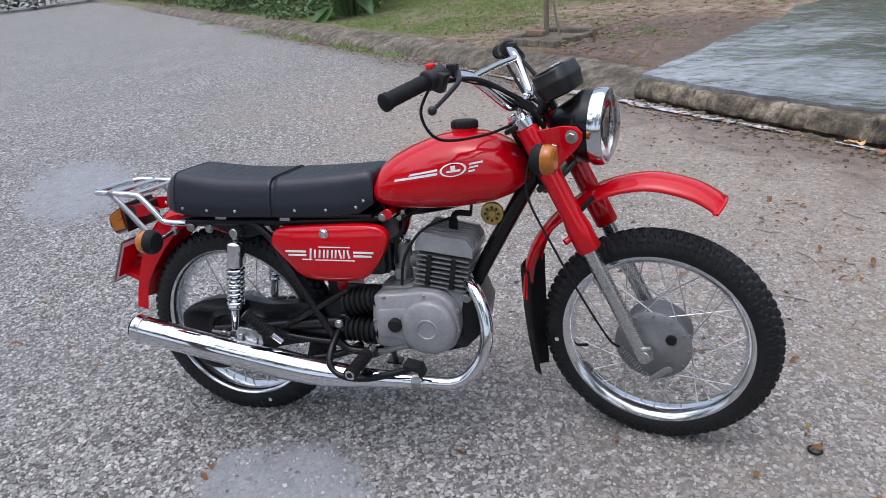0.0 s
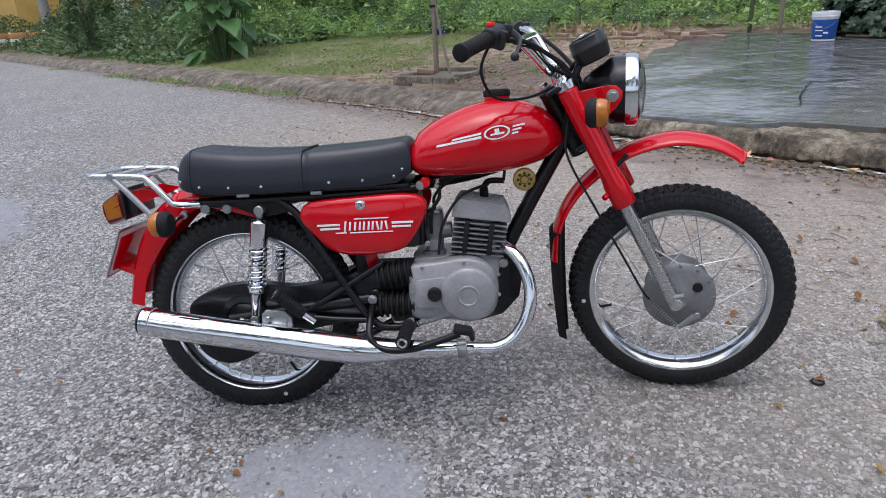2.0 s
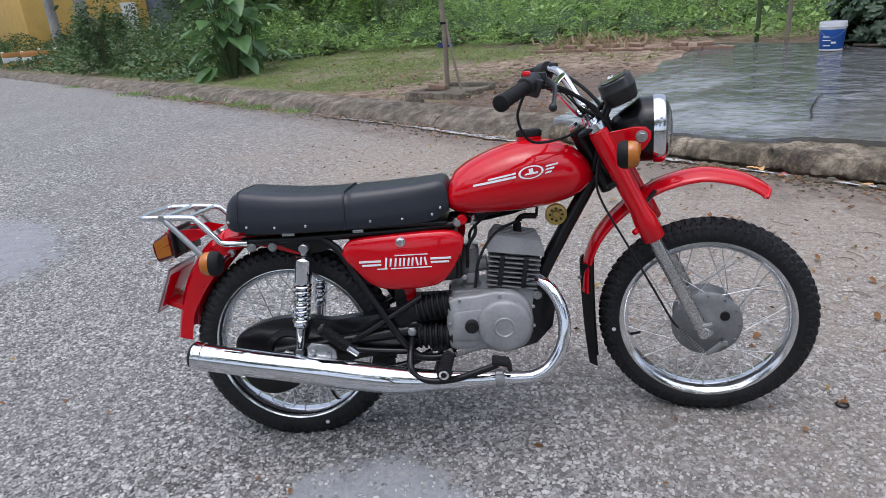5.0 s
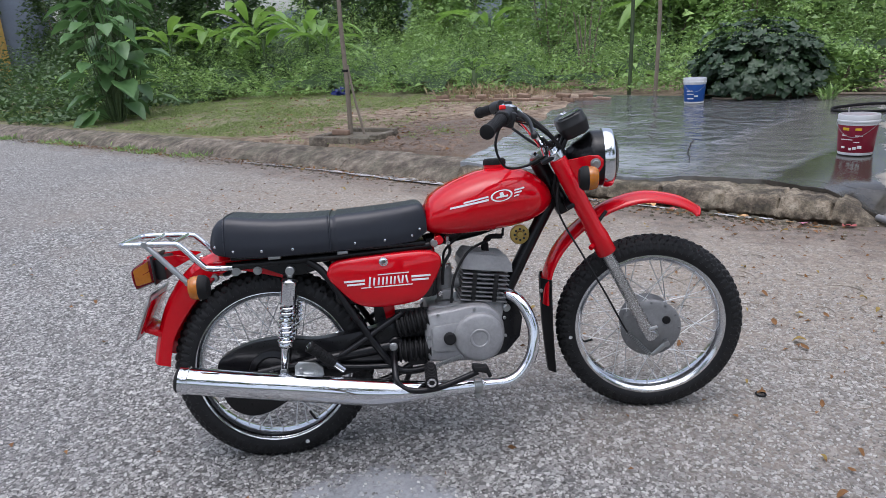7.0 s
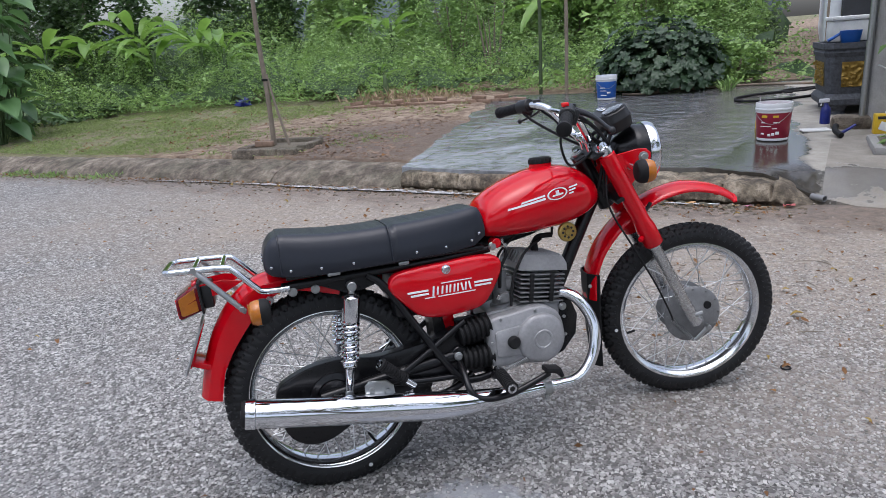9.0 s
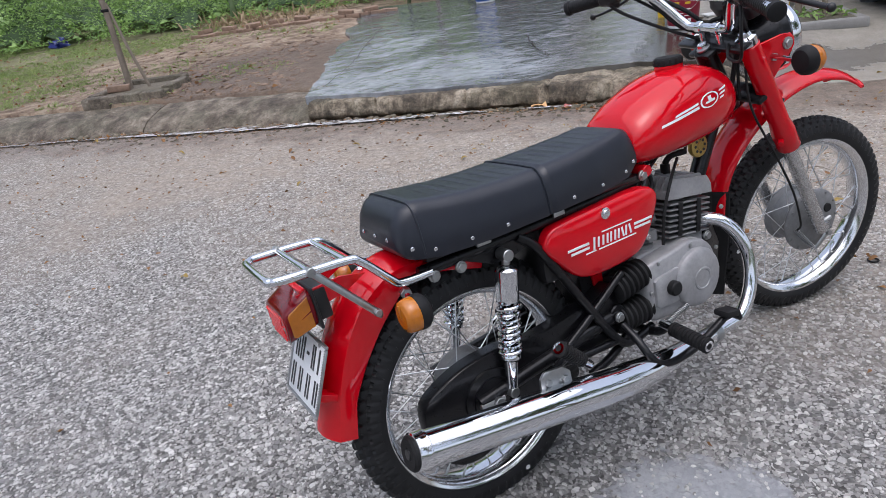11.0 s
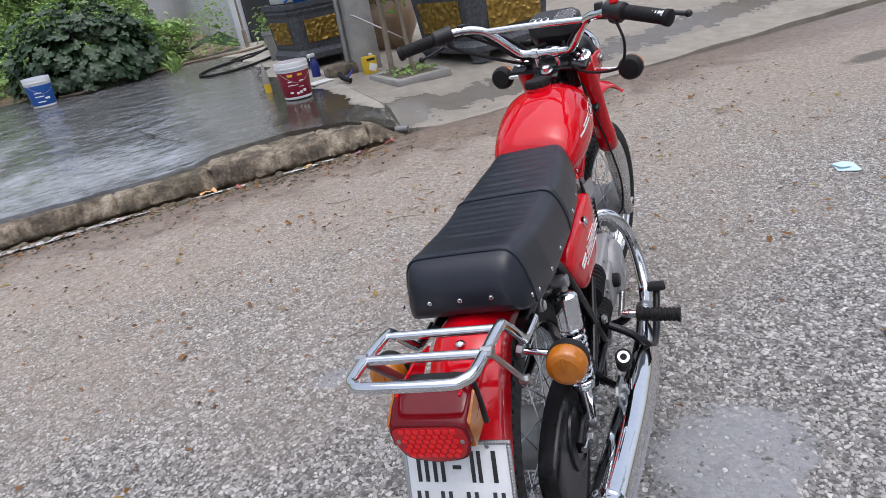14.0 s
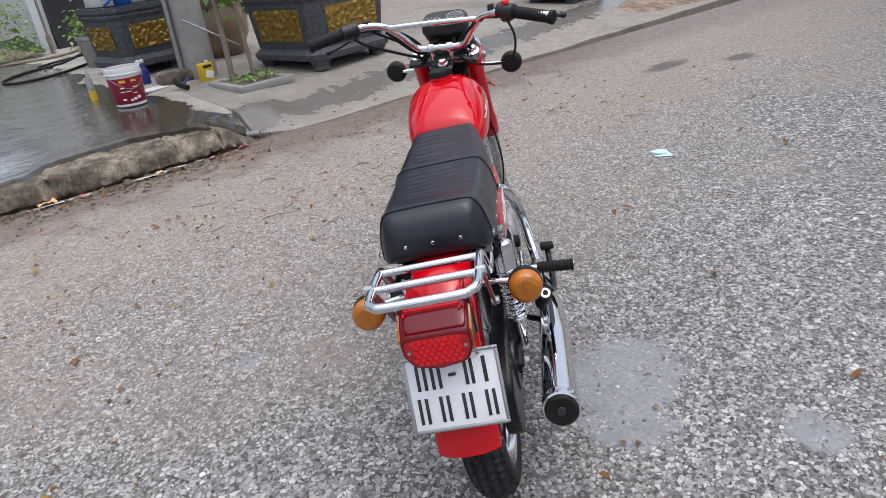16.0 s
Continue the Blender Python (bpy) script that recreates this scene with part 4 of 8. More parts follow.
# instrument
im = Matrix.Translation((0.945, 0, 0.947)) @ Matrix.Rotation(radians(-24), 4, "Y")
ins = Shape()
rings = []
for z, k in ((-0.034, 0.80), (-0.03, 0.88), (-0.006, 0.97), (0.0, 1.0), (0.004, 1.0), (0.008, 0.97), (0.026, 0.95), (0.03, 0.90)):
    ring = []
    for j in range(36):
        t = 2 * math.pi * j / 36
        cx, cy = math.cos(t), math.sin(t)
        ring.append(im @ Vector((k * 0.047 * math.copysign(abs(cx) ** 0.6, cx), k * 0.078 * math.copysign(abs(cy) ** 0.6, cy), z)))
    rings.append(ring)
ins.loft(rings)
inst = part("instrument", ins, DARKPLASTIC, bike, "black plastic instrument housing above the headlamp", STEER)
up = im.to_3x3() @ Vector((0, 0, 1))
dial = part("dial", Shape().lathe([(0.0365, 0.0), (0.0365, 0.004), (0.033, 0.0045), (0.032, 0.002), (0.002, 0.002)], im @ Vector((0.002, -0.036, 0.029)), up, 32), DARKPLASTIC, inst, "round speedometer with a dark face")
part("dial_face", Shape().lathe([(0.0315, 0.0), (0.0315, 0.0008), (0.002, 0.0008)], im @ Vector((0.002, -0.036, 0.0315)), up, 28), INK, dial)
part("dial_glass", Shape().lathe([(0.0325, 0.0), (0.0325, 0.001), (0.002, 0.0016)], im @ Vector((0.002, -0.036, 0.0335)), up, 28), GLASS, dial, "clear glass over the dial").visible_shadow = False
for k in range(11):
    t = radians(-140 + 28 * k)
    part("dial_mark", Shape().box((0.006, 0.0012, 0.0006), im @ Matrix.Translation((0.002 + 0.026 * math.cos(t), -0.036 + 0.026 * math.sin(t), 0.0326)) @ Matrix.Rotation(t, 4, "Z"), 0.0001), DECAL, dial)
for dy in (0.020, 0.039, 0.058):
    lampring = part("bezel", Shape().lathe([(0.0095, 0), (0.0105, 0.006), (0.0085, 0.0075), (0.007, 0.003)], im @ Vector((-0.008, dy, 0.028)), up, 18), CHROME, inst, "small chrome warning lamp ring")
    part("lamp_glass", Shape().lathe([(0.0072, 0.0), (0.006, 0.003), (0.001, 0.004)], im @ Vector((-0.008, dy, 0.030)), up, 14), INK, lampring)
for y in (-0.03, 0.03):
    part("stalk", Shape().tube([(0.918, y, 0.915), (0.9, y, 0.865)], 0.006, 8), BLACK, inst)

# handlebar
_half = [(0.852, 0.0, 0.897), (0.852, 0.05, 0.897), (0.844, 0.08, 0.906), (0.808, 0.122, 0.957), (0.784, 0.15, 0.984), (0.756, 0.192, 0.995), (0.727, 0.24, 0.991), (0.662, 0.35, 0.969)]
hb_pts = [(x + (0.030 if y > 0.3 else 0.014 if y > 0.22 else 0), -y * (1.06 if y > 0.3 else 1.02), z + (0.010 if y > 0.3 else 0.006 if y > 0.22 else 0)) for x, y, z in reversed(_half)] + _half[1:]
hbar = part("handlebar", Shape().tube(hb_pts, 0.0112, 14, 5), CHROME, bike, "chrome raised handlebar with a cross brace", STEER)
part("cross_brace", Shape().tube([(0.790, -0.146, 0.980), (0.788, 0, 0.982), (0.790, 0.146, 0.980)], 0.0085, 12, 3), CHROME, hbar, "straight chrome cross brace")
for y in (-0.03, 0.03):
    part("bar_clamp", Shape().cyl((0.864, y, 0.855), (0.855, y, 0.888), 0.0085, 10).cyl((0.852, y - 0.010, 0.897), (0.852, y + 0.010, 0.897), 0.0150, 16), CHROME, hbar, "chrome handlebar clamp")
for s in (-1, 1):
    a, b = (Vector((0.725, 0.243, 0.990)), Vector((0.658, 0.352, 0.9675))) if s > 0 else (Vector((0.741, -0.245, 0.997)), Vector((0.695, -0.377, 0.973)))
    d = (b - a).normalized()
    a = a + d * (0.020 if s > 0 else 0.016)
    g, L = Shape(), (b - a).length
    prof = [(0.014, 0), (0.0185, 0.001), (0.0185, 0.006), (0.0155, 0.008)]
    for i in range(12):
        h = 0.012 + (L - 0.03) * i / 12
        prof += [(0.0165, h), (0.0172, h + 0.003), (0.0172, h + 0.006), (0.0163, h + 0.008)]
    prof += [(0.0165, L - 0.014), (0.0195, L - 0.012), (0.0195, L - 0.001), (0.015, L + 0.002), (0.003, L + 0.002)]
    part("grip", g.lathe(prof, a, d, 20), RUBBER, hbar, "black ribbed rubber grip")
    sw = Shape().cyl(a - d * 0.05, a + d * 0.002, 0.0225, 18).box((0.038, 0.03, 0.044), Matrix.Translation(a - d * 0.026 + Vector((0.008, 0, -0.008))) @ Matrix.Rotation(radians(20), 4, "Y"), 0.006)
    sw.box((0.026, 0.018, 0.03), Matrix.Translation(a - d * 0.075 + Vector((0.006, 0, -0.002))), 0.004)
    swo = part("switch_housing", sw, DARKPLASTIC, hbar, "black switch and lever housing")
    if s < 0:
        part("kill_switch", Shape().box((0.018, 0.02, 0.012), Matrix.Translation(a - d * 0.024 + Vector((-0.006, 0, 0.024))), 0.003), REDCELL, swo, "red kill switch")
    p0 = a - d * 0.072 + Vector((0.02, 0, -0.006))
    lv = [p0, p0 + d * 0.035 + Vector((0.022, 0, -0.012)), p0 + d * 0.075 + Vector((0.03, 0, -0.022)), p0 + d * 0.115 + Vector((0.028, 0, -0.03)), p0 + d * 0.15 + Vector((0.03, 0, -0.033))]
    lev = Shape().tube(lv, [0.008, 0.0065, 0.006, 0.0055, 0.006], 10, 5, flat=0.7)
    if s < 0:
        lv = [p0, Vector((0.800, -0.235, 0.990)), Vector((0.808, -0.290, 0.980)), Vector((0.810, -0.345, 0.969)), Vector((0.812, -0.391, 0.961))]
        lev = Shape().tube(lv, [0.009, 0.008, 0.007, 0.006, 0.0065], 10, 5, flat=0.7).ball(lv[-1], 0.0095, 12)
    else:
        lev.ball(lv[-1], 0.009, 12)
    part("lever", lev, DARKPLASTIC, hbar, "black lever with a ball end")

# cables and hoses
cables = [
    ([(0.735, -0.235, 0.985), (0.715, -0.262, 0.925), (0.74, -0.235, 0.862), (0.80, -0.13, 0.845), (0.86, -0.06, 0.86)], 0.0035),
    ([(0.775, -0.16, 0.978), (0.85, -0.11, 0.945), (0.90, -0.06, 0.89), (0.90, -0.05, 0.80), (0.89, -0.07, 0.72)], 0.004),
    ([(0.77, 0.19, 0.978), (0.82, 0.12, 0.93), (0.88, 0.06, 0.88), (0.90, 0.03, 0.80)], 0.004),
    ([(0.785, -0.13, 0.968), (0.86, -0.06, 0.905), (0.92, -0.05, 0.87)], 0.005),
    ([(0.79, 0.15, 0.97), (0.835, 0.09, 0.90), (0.90, 0.05, 0.87)], 0.005),
    ([(0.715, 0.235, 0.975), (0.75, 0.20, 0.94), (0.83, 0.10, 0.885), (0.88, 0.05, 0.86)], 0.0045),
    ([(0.74, -0.225, 0.985), (0.80, -0.15, 0.978), (0.86, -0.10, 0.935), (0.905, -0.07, 0.885), (0.925, -0.05, 0.84)], 0.0055),
    ([(0.74, 0.225, 0.985), (0.80, 0.15, 0.975), (0.86, 0.10, 0.935), (0.905, 0.07, 0.885), (0.925, 0.05, 0.84)], 0.0055),
    ([(0.935, -0.035, 0.925), (0.915, -0.05, 0.885), (0.90, -0.045, 0.83), (0.88, -0.05, 0.74)], 0.006),
    ([(0.91, 0.02, 0.91), (0.90, 0.05, 0.90), (0.885, 0.055, 0.87), (0.90, 0.03, 0.84)], 0.006),
]
for pts, r in cables:
    part("cable", Shape().tube(pts, r, 8, 8), RUBBER, bike, "black control cable", STEER)
part("brake_cable", Shape().tube([(0.9, -0.075, 0.80), (0.893, -0.108, 0.70), (0.965, -0.122, 0.56), (1.03, -0.122, 0.44), (1.085, -0.1, 0.33), (FRONT.x - 0.078, -0.072, FRONT.z)], 0.003, 8, 8), RUBBER, bike, "black front brake cable", STEER)
part("cable_guide", Shape().cyl((0.985, -0.115, 0.585), (1.012, -0.085, 0.60), 0.008, 10), RED, bike, "small red cable clip on the fork", STEER)


# mudguards
def guard(path, half, drop, n=9, crown=0.016, thick=0.003, offs=None):
    """A pressed mudguard along a line of (x, z), with sides of the depths given."""
    s, rings = Shape(), []
    P = curve2(path, 6)
    for i, (x, z) in enumerate(P):
        a, b = P[max(i - 1, 0)], P[min(i + 1, len(P) - 1)]
        t = Vector((b[0] - a[0], b[1] - a[1])).normalized()
        nrm = Vector((-t.y, t.x))
        if offs is not None and nrm.dot(Vector((x - offs[0], z - offs[1]))) < 0:
            nrm = -nrm
        q = i / (len(P) - 1)
        w = half(q) if callable(half) else half
        dr = drop(q) if callable(drop) else drop
        prof = [(-w * 1.03, -crown - dr)]
        for j in range(n):
            u = -1 + 2 * j / (n - 1)
            prof.append((w * u, -crown * abs(u) ** 2.4))
        prof.append((w * 1.03, -crown - dr))
        inner = [(u * 0.97, v - thick) for u, v in reversed(prof)]
        rings.append([(x + nrm.x * v, u, z + nrm.y * v) for u, v in prof + inner])
    return s.loft(rings)


ff_path = [(1.326, 0.674), (1.308, 0.690), (1.255, 0.715), (1.165, 0.730), (1.078, 0.714), (1.01, 0.682), (0.93, 0.62), (0.872, 0.545), (0.842, 0.46), (0.836, 0.385)]
ff = part("front_mudguard", guard(ff_path, lambda q: 0.056 + 0.006 * math.exp(-q * 30), lambda q: 0.005, n=15, crown=0.019, offs=(1.15, 0.3)), RED, bike, "long red front mudguard standing high over the tyre", STEER, angle=65)
part("beading", Shape().tube([(1.326 + 0.687 * v, y, 0.674 + 0.727 * v) for y, v in [(0.062 * i / 8, -0.0012 - 0.019 * abs(i / 8) ** 2.4) for i in range(-8, 9)]], 0.0045, 8), RED, ff)
fl = Shape()
for i in range(7):
    q = i / 6
    z, x = 0.47 - 0.33 * q, 0.838 + 0.004 * q + 0.018 * q * q
    wd = 0.062 * (1 - 0.45 * max(0, q - 0.45) / 0.55)
    fl.v += [(x + 0.012 * (1 - q) + 0.02, -wd, z + 0.0), (x - 0.0, -wd * 0.55, z), (x - 0.004, 0, z), (x, wd * 0.55, z), (x + 0.012 * (1 - q) + 0.02, wd, z), (x + 0.024 + 0.012 * (1 - q), wd, z), (x + 0.004, wd * 0.55, z), (x, 0, z), (x + 0.004, -wd * 0.55, z), (x + 0.024 + 0.012 * (1 - q), -wd, z)]
for i in range(6):
    for j in range(10):
        fl.f.append((i * 10 + j, i * 10 + (j + 1) % 10, (i + 1) * 10 + (j + 1) % 10, (i + 1) * 10 + j))
fl.f += [tuple(range(9, -1, -1)), tuple(range(60, 70))]
part("mud_flap", fl, RUBBER, ff, "black rubber mud flap")
part("flap_bolt", Shape().cyl((0.838, -0.066, 0.44), (0.838, -0.072, 0.44), 0.006, 8), STEEL, ff)
for s in (-1, 1):
    part("mudguard_stay", Shape().tube([(1.04, s * 0.058, 0.685), (1.0, s * 0.075, 0.64), (0.985, s * 0.085, 0.655)], 0.006, 8, 3), BLACK, ff)

REARSET = Matrix.Translation((0, 0, 0))
rf_path = [(0.06, 0.600), (-0.03, 0.628), (-0.11, 0.643), (-0.18, 0.630), (-0.25, 0.580), (-0.305, 0.500), (-0.340, 0.410), (-0.360, 0.332)]
rf = part("rear_mudguard", guard(rf_path, 0.060, lambda q: 0.022 + 0.026 * math.sin(min(1, max(0, (q - 0.25) / 0.6)) * math.pi) + 0.012 * q, offs=(0.0, 0.3), crown=0.022), RED, bike, "deep red rear mudguard with a rolled edge", REARSET)
part("guard_bolt", Shape().ball((-0.19, 0.0, 0.628), 0.009, 12, (1, 1, 0.6)), CHROME, rf)

# tail lamp: amber and red lens on a black base, its face painted lit
tb = Matrix.Translation((-0.332, -0.002, 0.603)) @ Matrix.Rotation(radians(-3), 4, "Y") @ Matrix.Diagonal((1, 1.04, 0.91, 1))


def lens_ring(x, w, zt, zb, taper=0.20):
    """A rounded outline across the lamp, narrower towards its lower edge."""
    ring = []
    for j in range(40):
        t = 2 * math.pi * j / 40
        cx, cy = math.cos(t), math.sin(t)
        u, v = math.copysign(abs(cx) ** 0.32, cx), math.copysign(abs(cy) ** 0.32, cy)
        ring.append(tb @ Vector((x, w * u * (1 - taper * max(0, -v)), (zt + zb) / 2 + (zt - zb) / 2 * v - (0.008 * (1 - abs(u)) if v < 0 else 0))))
    return ring


tail = part("tail_lamp", Shape().loft([lens_ring(*q) for q in ((0.018, 0.060, 0.046, -0.034, 0.06), (0.012, 0.0615, 0.0465, -0.036, 0.08), (-0.012, 0.0615, 0.035, -0.044, 0.12), (-0.036, 0.060, 0.0215, -0.051), (-0.041, 0.0585, 0.017, -0.053), (-0.0425, 0.055, 0.013, -0.049))]), REDLENS, bike, "red tail lamp with amber side panels", REARSET)
part("lens_face", Shape().loft([lens_ring(-0.040, 0.0545, 0.0125, -0.0485), lens_ring(-0.0436, 0.0545, 0.0125, -0.0485), lens_ring(-0.0442, 0.053, 0.011, -0.047)]), REDFACE, tail, "red lens face with moulded cells, painted brighter as if lit")
part("lamp_base", Shape().box((0.007, 0.128, 0.092), tb @ Matrix.Translation((0.020, 0, 0.005)), 0.003).box((0.03, 0.10, 0.07), tb @ Matrix.Translation((0.036, 0, 0.004)), 0.006), DARKPLASTIC, tail, "black rubber lamp base")
for s in (-1, 1):
    panel = Shape().plate([(0.009, 0.036), (-0.031, 0.016), (-0.035, 0.011), (-0.035, -0.034), (-0.030, -0.038), (0.009, -0.030)], s * 0.054, s * 0.0628, 0.0015)
    panel.v = [tuple(tb @ Vector((x, y * (1 - 1.6 * max(0.0, -z)), z))) for x, y, z in panel.v]
    part("amber_panel", panel, AMBER, tail, "amber side panel")
for r in range(6):
    for c in range(8 - (r % 2)):
        y = -0.0385 + 0.011 * c + (0.0055 if r % 2 else 0)
        z = 0.0055 - 0.0094 * r
        if abs(y) < 0.050 + 0.25 * min(0.0, z + 0.01):
            part("lens_cell", Shape().cyl(tb @ Vector((-0.0436, y, z)), tb @ Vector((-0.0458, y, z)), 0.0049, 6), REDCELL, tail)
for s in (-1, 1):
    part("lamp_screw", Shape().cyl(tb @ Vector((-0.042, s * 0.0475, -0.014)), tb @ Vector((-0.0458, s * 0.0475, -0.014)), 0.0034, 8), STEEL, tail)
br = Shape()
for s in (-1, 1):
    br.plate([(-0.340, 0.640), (-0.25, 0.646), (-0.2, 0.635), (-0.25, 0.612), (-0.30, 0.604), (-0.335, 0.606)], s * 0.048, s * 0.052, 0.001)
br.box((0.012, 0.10, 0.06), Matrix.Translation((-0.322, 0, 0.618)) @ Matrix.Rotation(radians(-8), 4, "Y"), 0.003)
part("tail_bracket", br, RED, bike, "red pressed tail lamp bracket", REARSET)

# number plate: its characters are plain bars
pm = Matrix.Translation((-0.348, -0.006, 0.478)) @ Matrix.Rotation(radians(24), 4, "Y")
plate_ob = part("number_plate", Shape().box((0.002, 0.166, 0.130), pm, 0.0006), PLATEWHITE, bike, "white number plate in an embossed chrome frame", REARSET)
for y, z, sy, sz in ((0, 0.067, 0.178, 0.007), (0, -0.067, 0.178, 0.007), (-0.0855, 0, 0.007, 0.127), (0.0855, 0, 0.007, 0.127)):
    fr = Shape().box((0.005, sy, sz), pm @ Matrix.Translation((-0.001, y, z)), 0.002)
    n = int(max(sy, sz) / 0.005)
    for k in range(n):
        u = (k + 0.5) / n - 0.5
        fr.ball(pm @ Vector((-0.0038, y + (u * sy if sy > sz else 0), z + (u * sz if sz > sy else 0))), 0.0019, 6)
    part("plate_frame", fr, STEEL, plate_ob, "embossed chrome plate frame")
for yy, ww, zz in ((0.057, 0.019, 0.031), (0.030, 0.019, 0.031), (-0.031, 0.017, 0.031), (-0.060, 0.009, 0.031), (0.062, 0.019, -0.030), (0.022, 0.019, -0.030), (-0.020, 0.019, -0.030), (-0.062, 0.019, -0.030)):
    for q in (-1, 1):
        part("plate_bar", Shape().box((0.001, 0.0062 if ww > 0.01 else 0.004, 0.047), pm @ Matrix.Translation((-0.0018, yy + q * (ww / 2 - 0.003), zz)), 0.0003), INK, plate_ob)
part("plate_bar", Shape().box((0.001, 0.014, 0.006), pm @ Matrix.Translation((-0.0018, 0.0, 0.030)), 0.0003), INK, plate_ob)
for yy in (-0.052, 0.052):
    part("plate_bolt", Shape().ball(pm @ Vector((-0.002, yy, 0.061)), 0.004, 8, (0.6, 1, 1)), STEEL, plate_ob)
part("plate_holder", Shape().box((0.004, 0.15, 0.10), pm @ Matrix.Translation((0.004, 0, 0)), 0.001).box((0.05, 0.10, 0.016), pm @ Matrix.Translation((0.03, 0, -0.045)), 0.003), RED, plate_ob, "red plate holder")

# rear carrier
rk = [(-0.085, -0.096, 0.604), (-0.15, -0.096, 0.606), (-0.172, -0.096, 0.622), (-0.218, -0.095, 0.672), (-0.245, -0.094, 0.684), (-0.355, -0.094, 0.690), (-0.378, -0.082, 0.690), (-0.386, -0.06, 0.690)]
carrier = part("carrier", Shape().tube(rk + [(x, -y, z) for x, y, z in reversed(rk)], 0.0085, 12, 5), CHROME, bike, "chrome tube luggage carrier", REARSET)
for x, z in ((-0.315, 0.688), (-0.245, 0.684)):
    part("cross_tube", Shape().tube([(x, -0.094, z), (x, 0.094, z)], 0.0075, 10), CHROME, carrier)
for s in (-1, 1):
    part("strut", Shape().tube([(-0.318, s * 0.096, 0.683), (-0.31, s * 0.1, 0.684), (-0.218, s * 0.098, 0.576), (-0.205, s * 0.095, 0.562)], 0.008, 8, 3, flat=0.45), STEEL, carrier, "flat grey carrier strut")
    part("strut_bolt", Shape().cyl((-0.213, s * 0.092, 0.57), (-0.213, s * 0.108, 0.57), 0.008, 6), STEEL, carrier)
    part("strut_bolt", Shape().cyl((-0.315, s * 0.09, 0.69), (-0.315, s * 0.108, 0.69), 0.009, 8), STEEL, carrier)


# indicators
def indicator(c, facing, stalk, m):
    c = Vector(c)
    f = Vector((facing, 0, 0))
    body = Shape().lathe([(0.010, -0.020), (0.026, -0.018), (0.033, -0.010), (0.0345, 0.0), (0.0345, 0.006), (0.032, 0.008)], c, f, 28)
    ob = part("indicator", body, RUBBER, bike, "round indicator with black body and amber lens", m)
    part("lens", Shape().lathe([(0.032, 0.004), (0.0335, 0.007), (0.033, 0.018), (0.0305, 0.028), (0.027, 0.0315), (0.022, 0.0325), (0.021, 0.0335), (0.002, 0.0345)], c, f, 28), AMBER, ob, "amber ribbed lens")
    part("lens_rib", Shape().box((0.004, 0.006, 0.026), Matrix.Translation(c + f * 0.0345 + Vector((0, 0, 0.012))), 0.001), AMBER, ob)
    part("stalk", Shape().tube([c + Vector((-facing * 0.012, 0, 0)), stalk], 0.0062, 10), CHROME, ob, "chrome stalk")
    part("stalk_nut", Shape().cyl(Vector(stalk), Vector(stalk) + (Vector(stalk) - c).normalized() * 0.012, 0.012, 6), STEEL, ob, "steel stalk nut")
    return ob


for s in (-1, 1):
    indicator((0.962, s * 0.199, 0.813), 1, (0.958, s * 0.098, 0.815), STEER)
    indicator((-0.160, s * 0.160, 0.567), -1, (-0.142, s * 0.085, 0.575), REARSET)

# tank
TOP = [(0.470, 0.690), (0.476, 0.722), (0.495, 0.756), (0.53, 0.780), (0.566, 0.797), (0.61, 0.813), (0.644, 0.823), (0.70, 0.832), (0.75, 0.829), (0.79, 0.819), (0.818, 0.805), (0.85, 0.780), (0.868, 0.752), (0.876, 0.728)]
BOT = [(0.470, 0.672), (0.478, 0.656), (0.495, 0.645), (0.535, 0.638), (0.60, 0.637), (0.67, 0.640), (0.73, 0.646), (0.79, 0.658), (0.83, 0.674), (0.85, 0.688), (0.868, 0.706), (0.876, 0.724)]
WID = [(0.470, 0.060), (0.476, 0.082), (0.495, 0.098), (0.53, 0.109), (0.58, 0.117), (0.64, 0.121), (0.70, 0.121), (0.76, 0.115), (0.81, 0.101), (0.84, 0.083), (0.862, 0.058), (0.872, 0.034), (0.876, 0.010)]


def tank_half(x, z):
    """Half width of the tank at a height."""
    t, b, w = interp(x, TOP), interp(x, BOT), interp(x, WID)
    zc = b + (t - b) * 0.44
    v = (z - zc) / ((t - zc) if z > zc else (zc - b))
    e = 2.35 if z > zc else 2.6
    return w * max(0.0, 1 - abs(v) ** e) ** (1 / e)


xs = sorted(set([0.470, 0.4715, 0.474, 0.479, 0.487, 0.876, 0.8745, 0.871, 0.866, 0.858] + [0.495 + 0.0125 * i for i in range(29)]))
rings = []
for x in xs:
    t, b, w = interp(x, TOP), interp(x, BOT), interp(x, WID)
    zc = b + (t - b) * 0.44
    ring = []
    for j in range(48):
        a = 2 * math.pi * j / 48
        c, s = math.cos(a), math.sin(a)
        e = 2 / 2.35 if s > 0 else 2 / 2.6
        ring.append((x, w * math.copysign(abs(c) ** e, c), zc + ((t - zc) if s > 0 else (zc - b)) * math.copysign(abs(s) ** e, s)))
    rings.append(ring)
tank = part("fuel_tank", Shape().loft(rings), RED, bike, "glossy red teardrop fuel tank with white stripes", angle=60)
cap = Shape().lathe([(0.03, -0.02), (0.034, -0.01), (0.034, -0.001), (0.031, 0.0)], (0.705, 0, 0.838), (0, 0, 1), 28)
part("filler_neck", cap, RED, tank)
k = Shape().lathe([(0.029, 0.0)] + [(0.033, 0.002), (0.033, 0.016), (0.030, 0.020), (0.012, 0.021), (0.001, 0.021)], (0.705, 0, 0.836), (0, 0, 1), 28)
